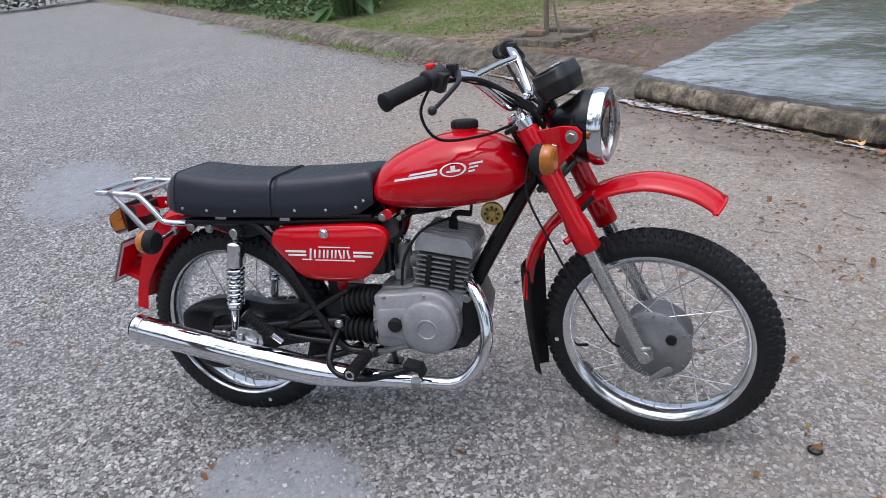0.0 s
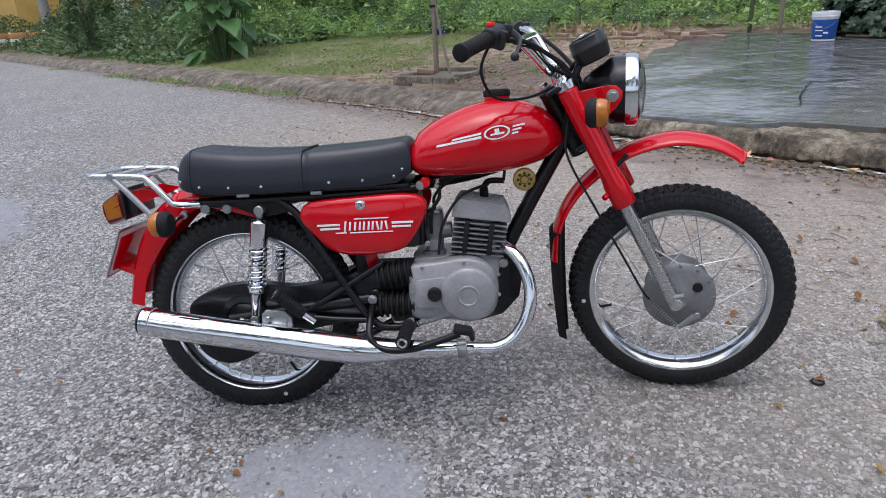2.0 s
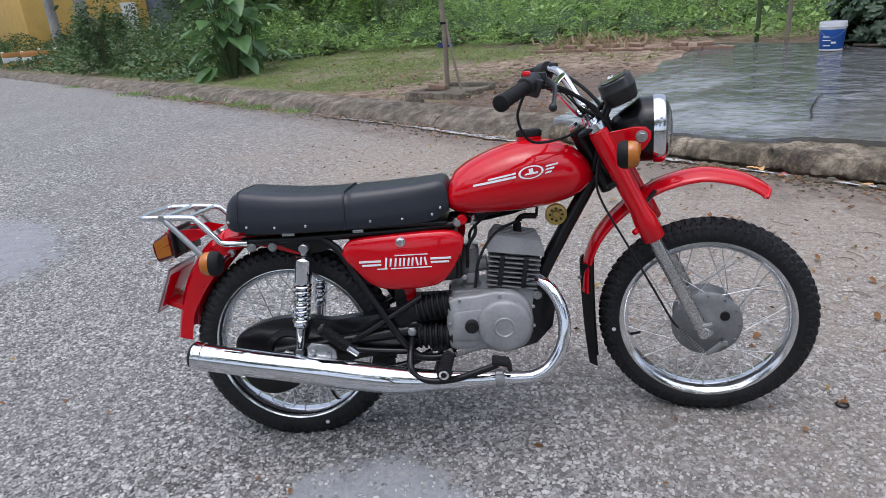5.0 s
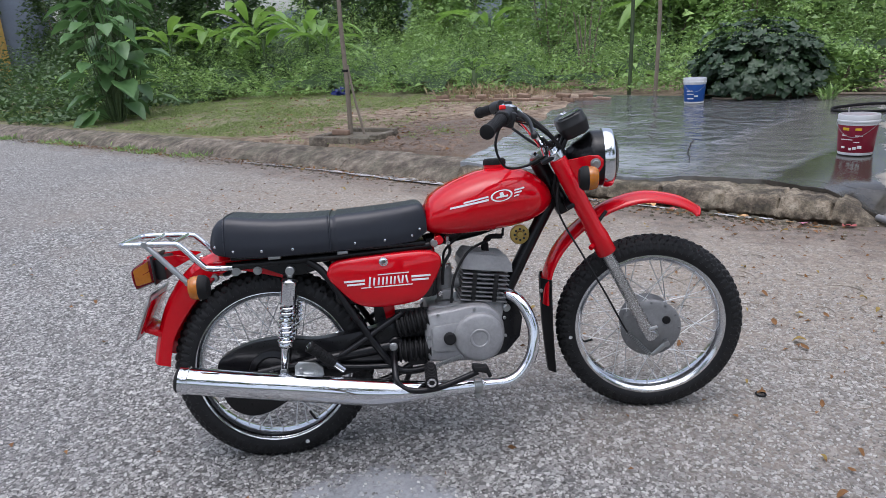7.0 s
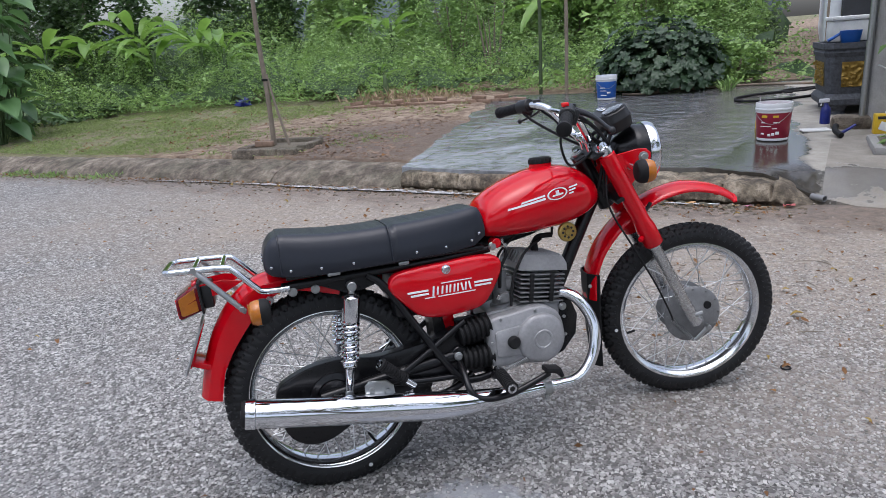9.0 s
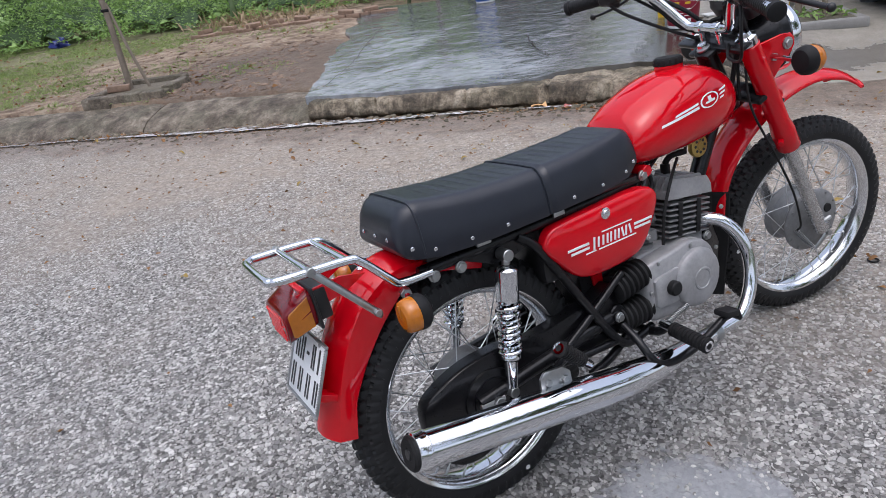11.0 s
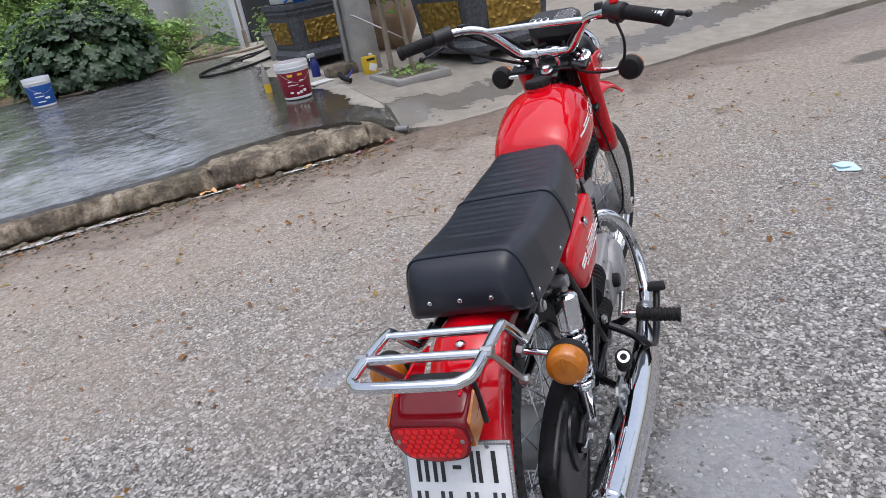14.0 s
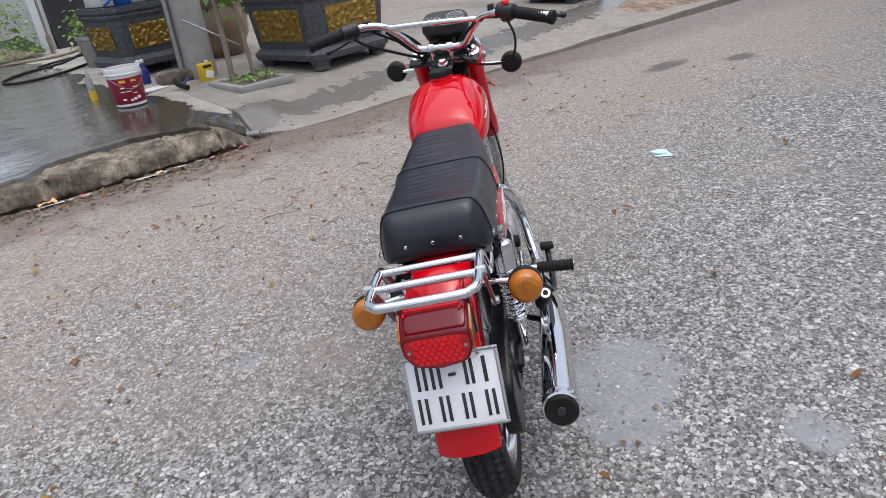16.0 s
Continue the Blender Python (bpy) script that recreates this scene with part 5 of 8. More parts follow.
for i in range(14):
    t = 2 * math.pi * i / 14
    k.box((0.005, 0.007, 0.015), Matrix.Translation((0.705 + 0.0325 * math.cos(t), 0.0325 * math.sin(t), 0.845)) @ Matrix.Rotation(t, 4, "Z"), 0.001)
part("filler_cap", k, RUBBER, tank, "black knurled filler cap")


def on_tank(x, z, s, lift=0.0012):
    return (x, s * (tank_half(x, z) + lift), z)


def tank_strip(pts_low, pts_high, s):
    sh, n = Shape(), 14
    lo, hi = [], []
    for i in range(n + 1):
        q = i / n
        xl, zl = pts_low[0][0] * (1 - q) + pts_low[1][0] * q, pts_low[0][1] * (1 - q) + pts_low[1][1] * q
        xh, zh = pts_high[0][0] * (1 - q) + pts_high[1][0] * q, pts_high[0][1] * (1 - q) + pts_high[1][1] * q
        lo.append(on_tank(xl, zl, s))
        hi.append(on_tank(xh, zh, s))
    sh.v = lo + hi
    sh.f = [(i, i + 1, n + 2 + i, n + 1 + i) for i in range(n)]
    return sh


for s in (-1, 1):
    for (x0, z0), (x1, z1), h in (((0.545, 0.722), (0.660, 0.740), 0.006), ((0.585, 0.736), (0.660, 0.7495), 0.005), ((0.735, 0.746), (0.752, 0.749), 0.0045), ((0.736, 0.7545), (0.760, 0.7585), 0.0045), ((0.737, 0.763), (0.770, 0.768), 0.0045)):
        part("stripe", tank_strip(((x0, z0), (x1, z1)), ((x0 + 0.003, z0 + h), (x1, z1 + h)), s), DECAL, tank)
    em, n = Shape(), 40
    for r in (1.0, 0.83):
        em.v += [on_tank(0.699 + 0.033 * r * math.cos(2 * math.pi * i / n), 0.7525 + 0.0165 * r * math.sin(2 * math.pi * i / n) + 0.12 * 0.033 * r * math.cos(2 * math.pi * i / n), s) for i in range(n)]
    em.f = [(i, (i + 1) % n, n + (i + 1) % n, n + i) for i in range(n)]
    part("emblem_ring", em, DECAL, tank, "white oval emblem ring")
    part("emblem_bar", tank_strip(((0.682, 0.745), (0.717, 0.749)), ((0.684, 0.7495), (0.718, 0.7545)), s), DECAL, tank)
    part("emblem_bar", tank_strip(((0.694, 0.748), (0.706, 0.750)), ((0.693, 0.761), (0.704, 0.7625)), s), DECAL, tank)

# seat
STOP = [(-0.142, 0.692), (-0.135, 0.715), (-0.118, 0.737), (-0.09, 0.747), (-0.04, 0.740), (0.04, 0.732), (0.12, 0.729), (0.20, 0.730), (0.30, 0.733), (0.40, 0.739), (0.455, 0.745), (0.470, 0.740), (0.477, 0.724)]
SBOT = [(-0.142, 0.662), (-0.136, 0.650), (-0.12, 0.640), (-0.06, 0.630), (0.05, 0.627), (0.2, 0.629), (0.36, 0.630), (0.44, 0.636), (0.477, 0.660)]
SWID = [(-0.142, 0.085), (-0.13, 0.102), (-0.10, 0.113), (0.0, 0.121), (0.2, 0.122), (0.35, 0.113), (0.44, 0.101), (0.477, 0.092)]
rings = []
xs = sorted(set([-0.142, -0.139, -0.133, -0.125] + [-0.115 + 0.0055 * i for i in range(107)] + [0.472, 0.477]))
for x in xs:
    t, b, w = interp(x, STOP), interp(x, SBOT), interp(x, SWID)
    rib = 0.0
    if -0.06 < x < 0.195 or 0.215 < x < 0.45:
        rib = 0.0028 * max(0.0, math.cos(2 * math.pi * x / 0.030)) ** 6
    strap = 0.004 if abs(x - 0.205) < 0.007 else 0.0
    ring = []
    for u, v in ((-0.92, 0), (-0.99, 0.02), (-1.01, 0.10), (-0.995, 0.35), (-0.95, 0.6), (-0.89, 0.8), (-0.83, 0.91), (-0.76, 0.97), (-0.67, 0.995), (-0.5, 1.0), (-0.2, 1.005), (0.2, 1.005), (0.5, 1.0), (0.67, 0.995), (0.76, 0.97), (0.83, 0.91), (0.89, 0.8), (0.95, 0.6), (0.995, 0.35), (1.01, 0.10), (0.99, 0.02), (0.92, 0)):
        dz = rib if abs(u) < 0.6 else 0.0
        ring.append((x, u * (w - strap * 0.7), b + (t - b) * v - dz - (strap if v > 0.9 else 0)))
    rings.append(ring)
seat = part("seat", Shape().loft(rings), VINYL, bike, "long black vinyl seat with ribbed top and chrome studs", REARSET, angle=50)
PROFILE = ((1.01, 0.05), (0.995, 0.35), (0.95, 0.6), (0.89, 0.8), (0.83, 0.91), (0.76, 0.97), (0.67, 0.995), (0.3, 1.005))
for x, rad in ((0.197, 0.0024), (-0.098, 0.0024)):
    w, lo, hi = interp(x, SWID), interp(x, SBOT), interp(x, STOP)
    half = [(w * u, lo + (hi - lo) * v + 0.0008) for u, v in PROFILE]
    part("piping", Shape().tube([(x, -y, z) for y, z in half] + [(x, y, z) for y, z in reversed(half)], rad, 6), VINYL, seat)
for s in (-1, 1):
    for x in (-0.075, 0.004, 0.09, 0.266, 0.352, 0.432):
        part("stud", Shape().ball((x, s * (interp(x, SWID) + 0.0005), interp(x, SBOT) + 0.019), 0.0046, 8, (1, 0.6, 1)), CHROME, seat)
    part("stud", Shape().ball((0.455, s * 0.105, 0.672), 0.0046, 8, (1, 0.6, 1)), CHROME, seat)
    part("stud", Shape().ball((-0.123, s * 0.117, 0.668), 0.0046, 8, (1, 0.6, 1)), CHROME, seat)
for y in (-0.055, 0.0, 0.055):
    part("stud", Shape().ball((-0.1435, y, 0.681), 0.0046, 8, (0.6, 1, 1)), CHROME, seat)
pan = Shape().box((0.56, 0.19, 0.012), Matrix.Translation((0.19, 0, 0.628)), 0.004)
part("seat_pan", pan, BLACK, seat)

# side covers
COVER = curve2([(0.176, 0.560), (0.190, 0.588), (0.225, 0.600), (0.32, 0.606), (0.43, 0.609), (0.485, 0.604), (0.510, 0.585), (0.508, 0.555), (0.485, 0.510), (0.45, 0.468), (0.41, 0.455), (0.35, 0.451), (0.29, 0.454), (0.25, 0.470), (0.215, 0.505), (0.185, 0.540)], 3)
for s in (-1, 1):
    cov = part("side_cover", Shape().plate(COVER, s * 0.085, s * 0.112, 0.010, 0.010), RED, bike, "red pressed side cover with white lettering bars", angle=55)
    L = Shape().lathe([(0.0125, -0.004), (0.013, 0.001), (0.010, 0.002)], (0.342, s * 0.1205, 0.588), (0, s, 0), 24)
    part("lock", L.lathe([(0.009, 0), (0.009, 0.004), (0.007, 0.006), (0.002, 0.006)], (0.342, s * 0.1205, 0.588), (0, s, 0), 20), CHROME, cov, "round chrome lock")
    y = s * 0.1228
    bars = [(0.255, 0.5375, 0.060, 0.0058, 0), (0.259, 0.5275, 0.052, 0.0055, 0), (0.448, 0.5375, 0.056, 0.0058, 0), (0.445, 0.5275, 0.050, 0.0055, 0),
            (0.368, 0.5515, 0.090, 0.0028, 0), (0.366, 0.5155, 0.112, 0.0030, 0), (0.287, 0.5160, 0.030, 0.0030, 0)]
    for k, bx in enumerate((0.305, 0.331, 0.354, 0.377, 0.400)):
        bars += [(bx - 0.0062, 0.5325, 0.0050, 0.023 + (0.006 if k == 0 else 0), 9), (bx + 0.0062, 0.5325, 0.0050, 0.023, 9 if k < 3 else -9)]
    for bx, bz, bw, bh, rot in bars:
        part("decal_bar", Shape().box((bw, 0.0012, bh), Matrix.Translation((bx, y - s * 0.0016 * (abs(bx - 0.345) / 0.1) ** 2, bz)) @ Matrix.Rotation(radians(rot), 4, "Y"), 0.0003), DECAL, cov)

# frame
fr = Shape()
fr.tube([(0.878, 0, 0.72), (0.862, 0, 0.69), (0.79, 0, 0.565), (0.715, 0, 0.425), (0.698, 0, 0.36)], 0.021, 14, 4)
fr.tube([(0.86, 0, 0.76), (0.70, 0, 0.66), (0.48, 0, 0.62)], 0.022, 12, 4)
for s in (-1, 1):
    fr.tube([(-0.105, s * 0.08, 0.604), (0.15, s * 0.082, 0.608), (0.36, s * 0.078, 0.612), (0.49, s * 0.07, 0.618)], 0.0125, 12, 4)
    fr.tube([(0.125, s * 0.088, 0.602), (0.175, s * 0.092, 0.555), (0.26, s * 0.102, 0.405), (0.345, s * 0.103, 0.27), (0.40, s * 0.1, 0.245), (0.47, s * 0.09, 0.25)], 0.0108, 12, 5)
    fr.tube([(0.15, s * 0.105, 0.29), (0.25, s * 0.104, 0.345), (0.385, s * 0.098, 0.425)], 0.009, 10, 3)
    fr.tube([(0.155, s * 0.108, 0.288), (0.25, s * 0.106, 0.275), (0.35, s * 0.104, 0.268)], 0.009, 10, 3)
    fr.plate([(-0.06, 0.612), (0.14, 0.612), (0.15, 0.575), (0.11, 0.565), (0.06, 0.565), (0.0, 0.592)], s * 0.084, s * 0.090, 0.002)
fr.plate([(0.46, 0.27), (0.50, 0.252), (0.64, 0.245), (0.70, 0.262), (0.745, 0.31), (0.755, 0.37), (0.735, 0.425), (0.70, 0.42), (0.68, 0.32), (0.62, 0.29)], 0.06, -0.07, 0.004)
frame_ob = part("frame", fr, BLACK, bike, "black painted tube frame")
bolts = Shape()
for x, z, y in ((-0.018, 0.588, -0.092), (-0.078, 0.590, -0.090), (0.352, 0.328, -0.112), (0.705, 0.405, -0.075), (0.497, 0.625, -0.085)):
    bolts = Shape().cyl((x, y + 0.004, z), (x, y - 0.008, z), 0.010, 6).cyl((x, y + 0.004, z), (x, y - 0.003, z), 0.0125, 14)
    part("frame_bolt", bolts, STEEL, frame_ob)
part("seat_hinge", Shape().box((0.035, 0.008, 0.010), Matrix.Translation((0.035, -0.105, 0.624)), 0.002), STEEL, frame_ob)
part("seat_hinge", Shape().box((0.03, 0.008, 0.010), Matrix.Translation((0.228, -0.105, 0.622)), 0.002), STEEL, frame_ob)
part("tank_mount", Shape().cyl((0.51, -0.05, 0.632), (0.51, -0.09, 0.632), 0.014, 14), RED, frame_ob)

# swinging arm and chain case
sa = Shape()
for s in (-1, 1):
    sa.tube([(0.36, s * 0.085, 0.325), (0.2, s * 0.095, 0.312), (-0.045, s * 0.1, 0.285)], [0.02, 0.017, 0.015], 12, 4)
sa.cyl((0.36, -0.1, 0.328), (0.36, 0.1, 0.328), 0.024, 16)
part("swinging_arm", sa, BLACK, bike, "black swinging arm")
CASE = curve2([(-0.168, 0.285), (-0.160, 0.325), (-0.12, 0.352), (-0.05, 0.374), (0.04, 0.378), (0.12, 0.366), (0.20, 0.372), (0.30, 0.385), (0.37, 0.40), (0.37, 0.275), (0.28, 0.26), (0.15, 0.235), (0.04, 0.19), (-0.03, 0.155), (-0.09, 0.150), (-0.14, 0.18), (-0.165, 0.235)], 3)
case = part("chain_case", Shape().plate(CASE, -0.052, -0.088, 0.008, 0.004), BLACK, bike, "black pressed chain case beside the rear wheel")
part("case_boss", Shape().lathe([(0.068, 0), (0.066, 0.008), (0.05, 0.012), (0.045, 0.008), (0.02, 0.01), (0.002, 0.012)], (-0.008, -0.088, 0.281), (0, -1, 0), 32), BLACK, case)
part("axle_nut", Shape().cyl((-0.008, -0.095, 0.281), (-0.008, -0.125, 0.281), 0.012, 6).cyl((-0.05, -0.112, 0.283), (0.01, -0.112, 0.281), 0.007, 8), STEEL, case)
for z0, z1 in ((0.382, 0.396), (0.306, 0.302)):
    prof = [(0.02, 0)]
    for i in range(6):
        prof += [(0.036, 0.004 + 0.0155 * i), (0.037, 0.009 + 0.0155 * i), (0.029, 0.0115 + 0.0155 * i), (0.029, 0.015 + 0.0155 * i)]
    prof += [(0.034, 0.098), (0.02, 0.1)]
    part("chain_boot", Shape().lathe(prof, (0.365, -0.082, z0), (0.1, 0, z1 - z0 + 0.002), 20), RUBBER, bike, "black ribbed rubber chain boot")

# shock absorbers
for s in (-1, 1):
    a, b = Vector((0.076, s * 0.112, 0.584)), Vector((0.030, s * 0.116, 0.288))
    d = (b - a).normalized()
    sh = Shape().lathe([(0.008, 0.022), (0.020, 0.026), (0.0242, 0.031), (0.0242, 0.094), (0.0232, 0.097), (0.022, 0.092)], a, d, 28)
    sk = part("shock_absorber", sh, CHROME, bike, "chrome shock absorber with exposed spring")
    part("spring", coil(a + d * 0.096, a + d * 0.215, 0.0215, 8.5, 0.0042, 8, 20), CHROME, sk, "chrome coil spring")
    part("damper", Shape().lathe([(0.013, 0.09), (0.013, 0.20), (0.022, 0.214), (0.022, 0.222), (0.015, 0.228), (0.0118, 0.29), (0.006, 0.295)], a, d, 20), CHROME, sk)
    part("top_mount", Shape().cyl(a + Vector((0, s * 0.013, 0)), a - Vector((0, s * 0.02, 0)), 0.013, 16).cyl(a, a + d * 0.02, 0.009, 10), STEEL, sk)
    part("lower_mount", Shape().cyl(b + Vector((0, s * 0.012, 0)), b - Vector((0, s * 0.02, 0)), 0.012, 14), STEEL, sk)

# engine
eng = Shape()
eng.box((0.25, 0.16, 0.16), Matrix.Translation((0.585, 0.01, 0.352)), 0.02)
eng.cyl((0.625, 0.0, 0.38), (0.634, 0.0, 0.430), 0.062, 24)
engine = part("engine", eng, CAST, bike, "grey cast single cylinder engine")
RC = curve2([(0.452, 0.405), (0.47, 0.418), (0.54, 0.424), (0.60, 0.432), (0.645, 0.422), (0.678, 0.394), (0.690, 0.352), (0.685, 0.305), (0.664, 0.270), (0.62, 0.258), (0.56, 0.262), (0.49, 0.266), (0.455, 0.275), (0.449, 0.33)], 3)
rc = part("engine_cover", Shape().plate(RC, -0.06, -0.112, 0.012), CAST, engine, "smooth grey engine side cover", angle=50)
part("clutch_cover", Shape().lathe([(0.075, -0.012), (0.075, 0.010), (0.072, 0.016), (0.064, 0.021), (0.040, 0.026), (0.03, 0.0265), (0.028, 0.0285), (0.024, 0.0285), (0.022, 0.0265), (0.002, 0.027)], (0.609, -0.110, 0.335), (0, -1, 0), 48), CAST, rc, "round clutch cover with a small plain emblem")
part("raised_panel", Shape().plate([(0.468, 0.372), (0.475, 0.378), (0.545, 0.384), (0.56, 0.375), (0.556, 0.305), (0.545, 0.298), (0.478, 0.300), (0.468, 0.308)], -0.108, -0.120, 0.004), CAST, rc)
part("filler_plug", Shape().lathe([(0.018, 0), (0.0185, 0.004), (0.0185, 0.014), (0.015, 0.018), (0.002, 0.018)], (0.520, -0.119, 0.341), (0, -1, 0), 24), RUBBER, rc, "black oil filler plug")
for x, z in ((0.458, 0.345), (0.545, 0.312), (0.49, 0.412), (0.60, 0.42), (0.69, 0.385), (0.69, 0.33)):
    part("cover_screw", Shape().cyl((x, -0.110, z), (x, -0.116, z), 0.005, 8), STEEL, rc)
part("left_cover", Shape().plate(RC, 0.06, 0.105, 0.012), CAST, engine)
part("front_lug", Shape().plate([(0.68, 0.42), (0.735, 0.42), (0.72, 0.37), (0.70, 0.34), (0.68, 0.36)], -0.04, -0.065, 0.003), CAST, engine)
cm = Matrix.Translation((0.634, 0.0, 0.416)) @ Matrix.Rotation(radians(8.5), 4, "Y")
cyl = Shape().cyl(cm @ Vector((0, 0, 0)), cm @ Vector((0, 0, 0.12)), 0.05, 24)
cylo = part("cylinder", cyl, CASTDARK, engine, "dark finned cylinder barrel")
for i in range(7):
    part("fin", Shape().box((0.142 + 0.002 * (i % 2), 0.165, 0.0042), cm @ Matrix.Translation((0.0, 0, 0.018 + 0.0135 * i)), 0.0015), CASTDARK if i else CASTDARK, cylo)
for dx in (-0.035, 0.03):
    part("fin_damper", Shape().box((0.014, 0.006, 0.085), cm @ Matrix.Translation((dx, -0.082, 0.06)), 0.002), RUBBER, cylo)
hd = Shape().box((0.155, 0.15, 0.02), cm @ Matrix.Translation((0.0, 0, 0.122)), 0.004)
head = part("cylinder_head", hd, CAST, engine, "grey finned cylinder head")
for i in range(9):
    yy = -0.078 + 0.0195 * i
    hgt = 0.048 if i in (0, 8) else 0.052
    part("fin", Shape().plate([(-0.078, 0.112), (-0.076, 0.135), (-0.062, 0.112 + hgt), (0.058, 0.112 + hgt - 0.004), (0.074, 0.135), (0.078, 0.112)], yy - 0.003, yy + 0.003, 0.001), CAST, head, m=cm)
part("spark_plug", Shape().cyl(cm @ Vector((0.005, 0, 0.15)), cm @ Vector((0.0, 0, 0.185)), 0.012, 12).tube([cm @ Vector((0, 0, 0.185)), cm @ Vector((0.01, -0.01, 0.205)), cm @ Vector((0.05, -0.02, 0.212))], 0.008, 10, 4), RUBBER, head, "black spark plug cap")
part("plug_lead", Shape().tube([cm @ Vector((0.05, -0.02, 0.212)), (0.72, -0.02, 0.648), (0.74, 0, 0.655), (0.70, 0, 0.665)], 0.004, 8, 5), RUBBER, head)
part("decompressor_cable", Shape().tube([cm @ Vector((0.01, -0.03, 0.2)), (0.60, -0.075, 0.59), (0.55, -0.09, 0.52), (0.535, -0.09, 0.44)], 0.004, 8, 6), RUBBER, head)

# carburettor, airbox
cb = Shape().cyl((0.585, 0, 0.50), (0.50, 0, 0.495), 0.022, 16).cyl((0.535, -0.01, 0.43), (0.54, -0.01, 0.55), 0.024, 18).cyl((0.535, -0.01, 0.415), (0.535, -0.01, 0.45), 0.03, 18).box((0.03, 0.06, 0.03), Matrix.Translation((0.54, -0.02, 0.47)), 0.004)
carb = part("carburettor", cb, CASTDARK, bike, "grey cast carburettor", Matrix.Translation((-0.014, -0.02, -0.008)))
part("carb_top", Shape().cyl((0.54, -0.01, 0.55), (0.541, -0.01, 0.562), 0.022, 18), ALLOY, carb)
part("air_screw", Shape().cyl((0.52, -0.045, 0.475), (0.52, -0.056, 0.475), 0.008, 8), ALLOY, carb)
part("fuel_hose", Shape().tube([(0.55, -0.03, 0.64), (0.558, -0.045, 0.60), (0.535, -0.05, 0.56), (0.53, -0.04, 0.50)], 0.005, 8, 6), RUBBER, carb)
part("fuel_tap", Shape().cyl((0.552, -0.03, 0.645), (0.552, -0.03, 0.62), 0.008, 10).cyl((0.552, -0.03, 0.628), (0.552, -0.06, 0.628), 0.007, 10), ALLOY, carb)
part("throttle_cable", Shape().tube([(0.541, -0.01, 0.56), (0.545, -0.02, 0.60), (0.60, -0.03, 0.65)], 0.004, 8, 5), RUBBER, carb)
part("airbox", Shape().box((0.30, 0.15, 0.15), Matrix.Translation((0.34, 0, 0.53)), 0.02).box((0.05, 0.11, 0.09), Matrix.Translation((0.475, 0, 0.50)), 0.012), DARKPLASTIC, bike, "black air filter box")
part("engine_plate", Shape().plate([(0.365, 0.425), (0.47, 0.425), (0.47, 0.245), (0.40, 0.245), (0.37, 0.30)], -0.05, -0.056, 0.002), BLACK, bike, "black frame plate behind the engine")
part("inner_guard", Shape().plate([(0.30, 0.60), (0.36, 0.60), (0.345, 0.45), (0.335, 0.36), (0.305, 0.36)], -0.05, 0.05, 0.003), BLACK, bike, "black inner mudguard")
part("inner_flap", Shape().plate([(0.33, 0.45), (0.365, 0.45), (0.37, 0.36), (0.345, 0.36)], -0.055, 0.055, 0.003), RED, bike, "red inner guard edge")

# exhaust
ex = [(0.680, -0.02, 0.440), (0.702, -0.06, 0.450), (0.735, -0.10, 0.436), (0.761, -0.128, 0.390), (0.770, -0.145, 0.335), (0.757, -0.155, 0.275), (0.722, -0.163, 0.226), (0.680, -0.168, 0.205), (0.63, -0.172, 0.205), (0.585, -0.174, 0.206)]
exh = part("exhaust_pipe", Shape().tube(ex, 0.0168, 18, 6), CHROME, bike, "chrome exhaust header pipe")
part("pipe_nut", Shape().lathe([(0.02, 0), (0.026, 0.003), (0.026, 0.014), (0.02, 0.017)], (0.690, -0.04, 0.446), (0.03, -0.06, 0.012), 20), STEEL, exh)
sil = [(0.605, -0.173, 0.206), (0.585, -0.174, 0.206), (0.50, -0.178, 0.208), (0.43, -0.182, 0.211), (0.36, -0.186, 0.215), (0.30, -0.188, 0.222), (0.22, -0.190, 0.235), (0.10, -0.190, 0.257), (-0.08, -0.186, 0.286), (-0.210, -0.183, 0.309), (-0.240, -0.182, 0.3145)]
so = part("silencer", Shape().tube(sil, [0.0195, 0.021, 0.0235, 0.027, 0.034, 0.038, 0.0395, 0.0392, 0.038, 0.037, 0.037], 32, 5), CHROME, bike, "long tapered chrome silencer")
dv = (Vector(sil[-1]) - Vector(sil[-3])).normalized()
e0 = Vector(sil[-1])
part("end_ring", Shape().lathe([(0.037, -0.022), (0.0395, -0.02), (0.0395, -0.016), (0.038, -0.012), (0.0385, 0.004), (0.034, 0.006)], e0, dv, 32), CHROME, so)
part("end_cap", Shape().lathe([(0.035, 0.002), (0.0345, 0.010), (0.03, 0.015), (0.012, 0.014), (0.010, 0.004), (0.002, 0.003)], e0, dv, 32), RUBBER, so, "black silencer end with a small outlet")
# flat black disc over the recess gives the outlet hole its darkness
part("outlet", Shape().cyl(e0 + dv * 0.002, e0 + dv * 0.0165, 0.0105, 16), INK, so, "black disc in the outlet, the hole's darkness put into its colour")
part("pipe_clamp", Shape().cyl((0.575, -0.1745, 0.2065), (0.60, -0.1735, 0.2065), 0.0245, 20).box((0.012, 0.008, 0.022), Matrix.Translation((0.588, -0.174, 0.178)), 0.002), STEEL, so, "steel exhaust clamp")
sb = Shape().plate([(0.066, 0.285), (0.068, 0.318), (0.08, 0.330), (0.128, 0.324), (0.146, 0.306), (0.148, 0.272)], -0.166, -0.172, 0.002)
sbo = part("silencer_bracket", sb, STEEL, so, "grey steel silencer bracket")
for x, z in ((0.084, 0.306), (0.128, 0.296)):
    part("bracket_bolt", Shape().cyl((x, -0.170, z), (x, -0.180, z), 0.008, 6), STEEL, sbo)
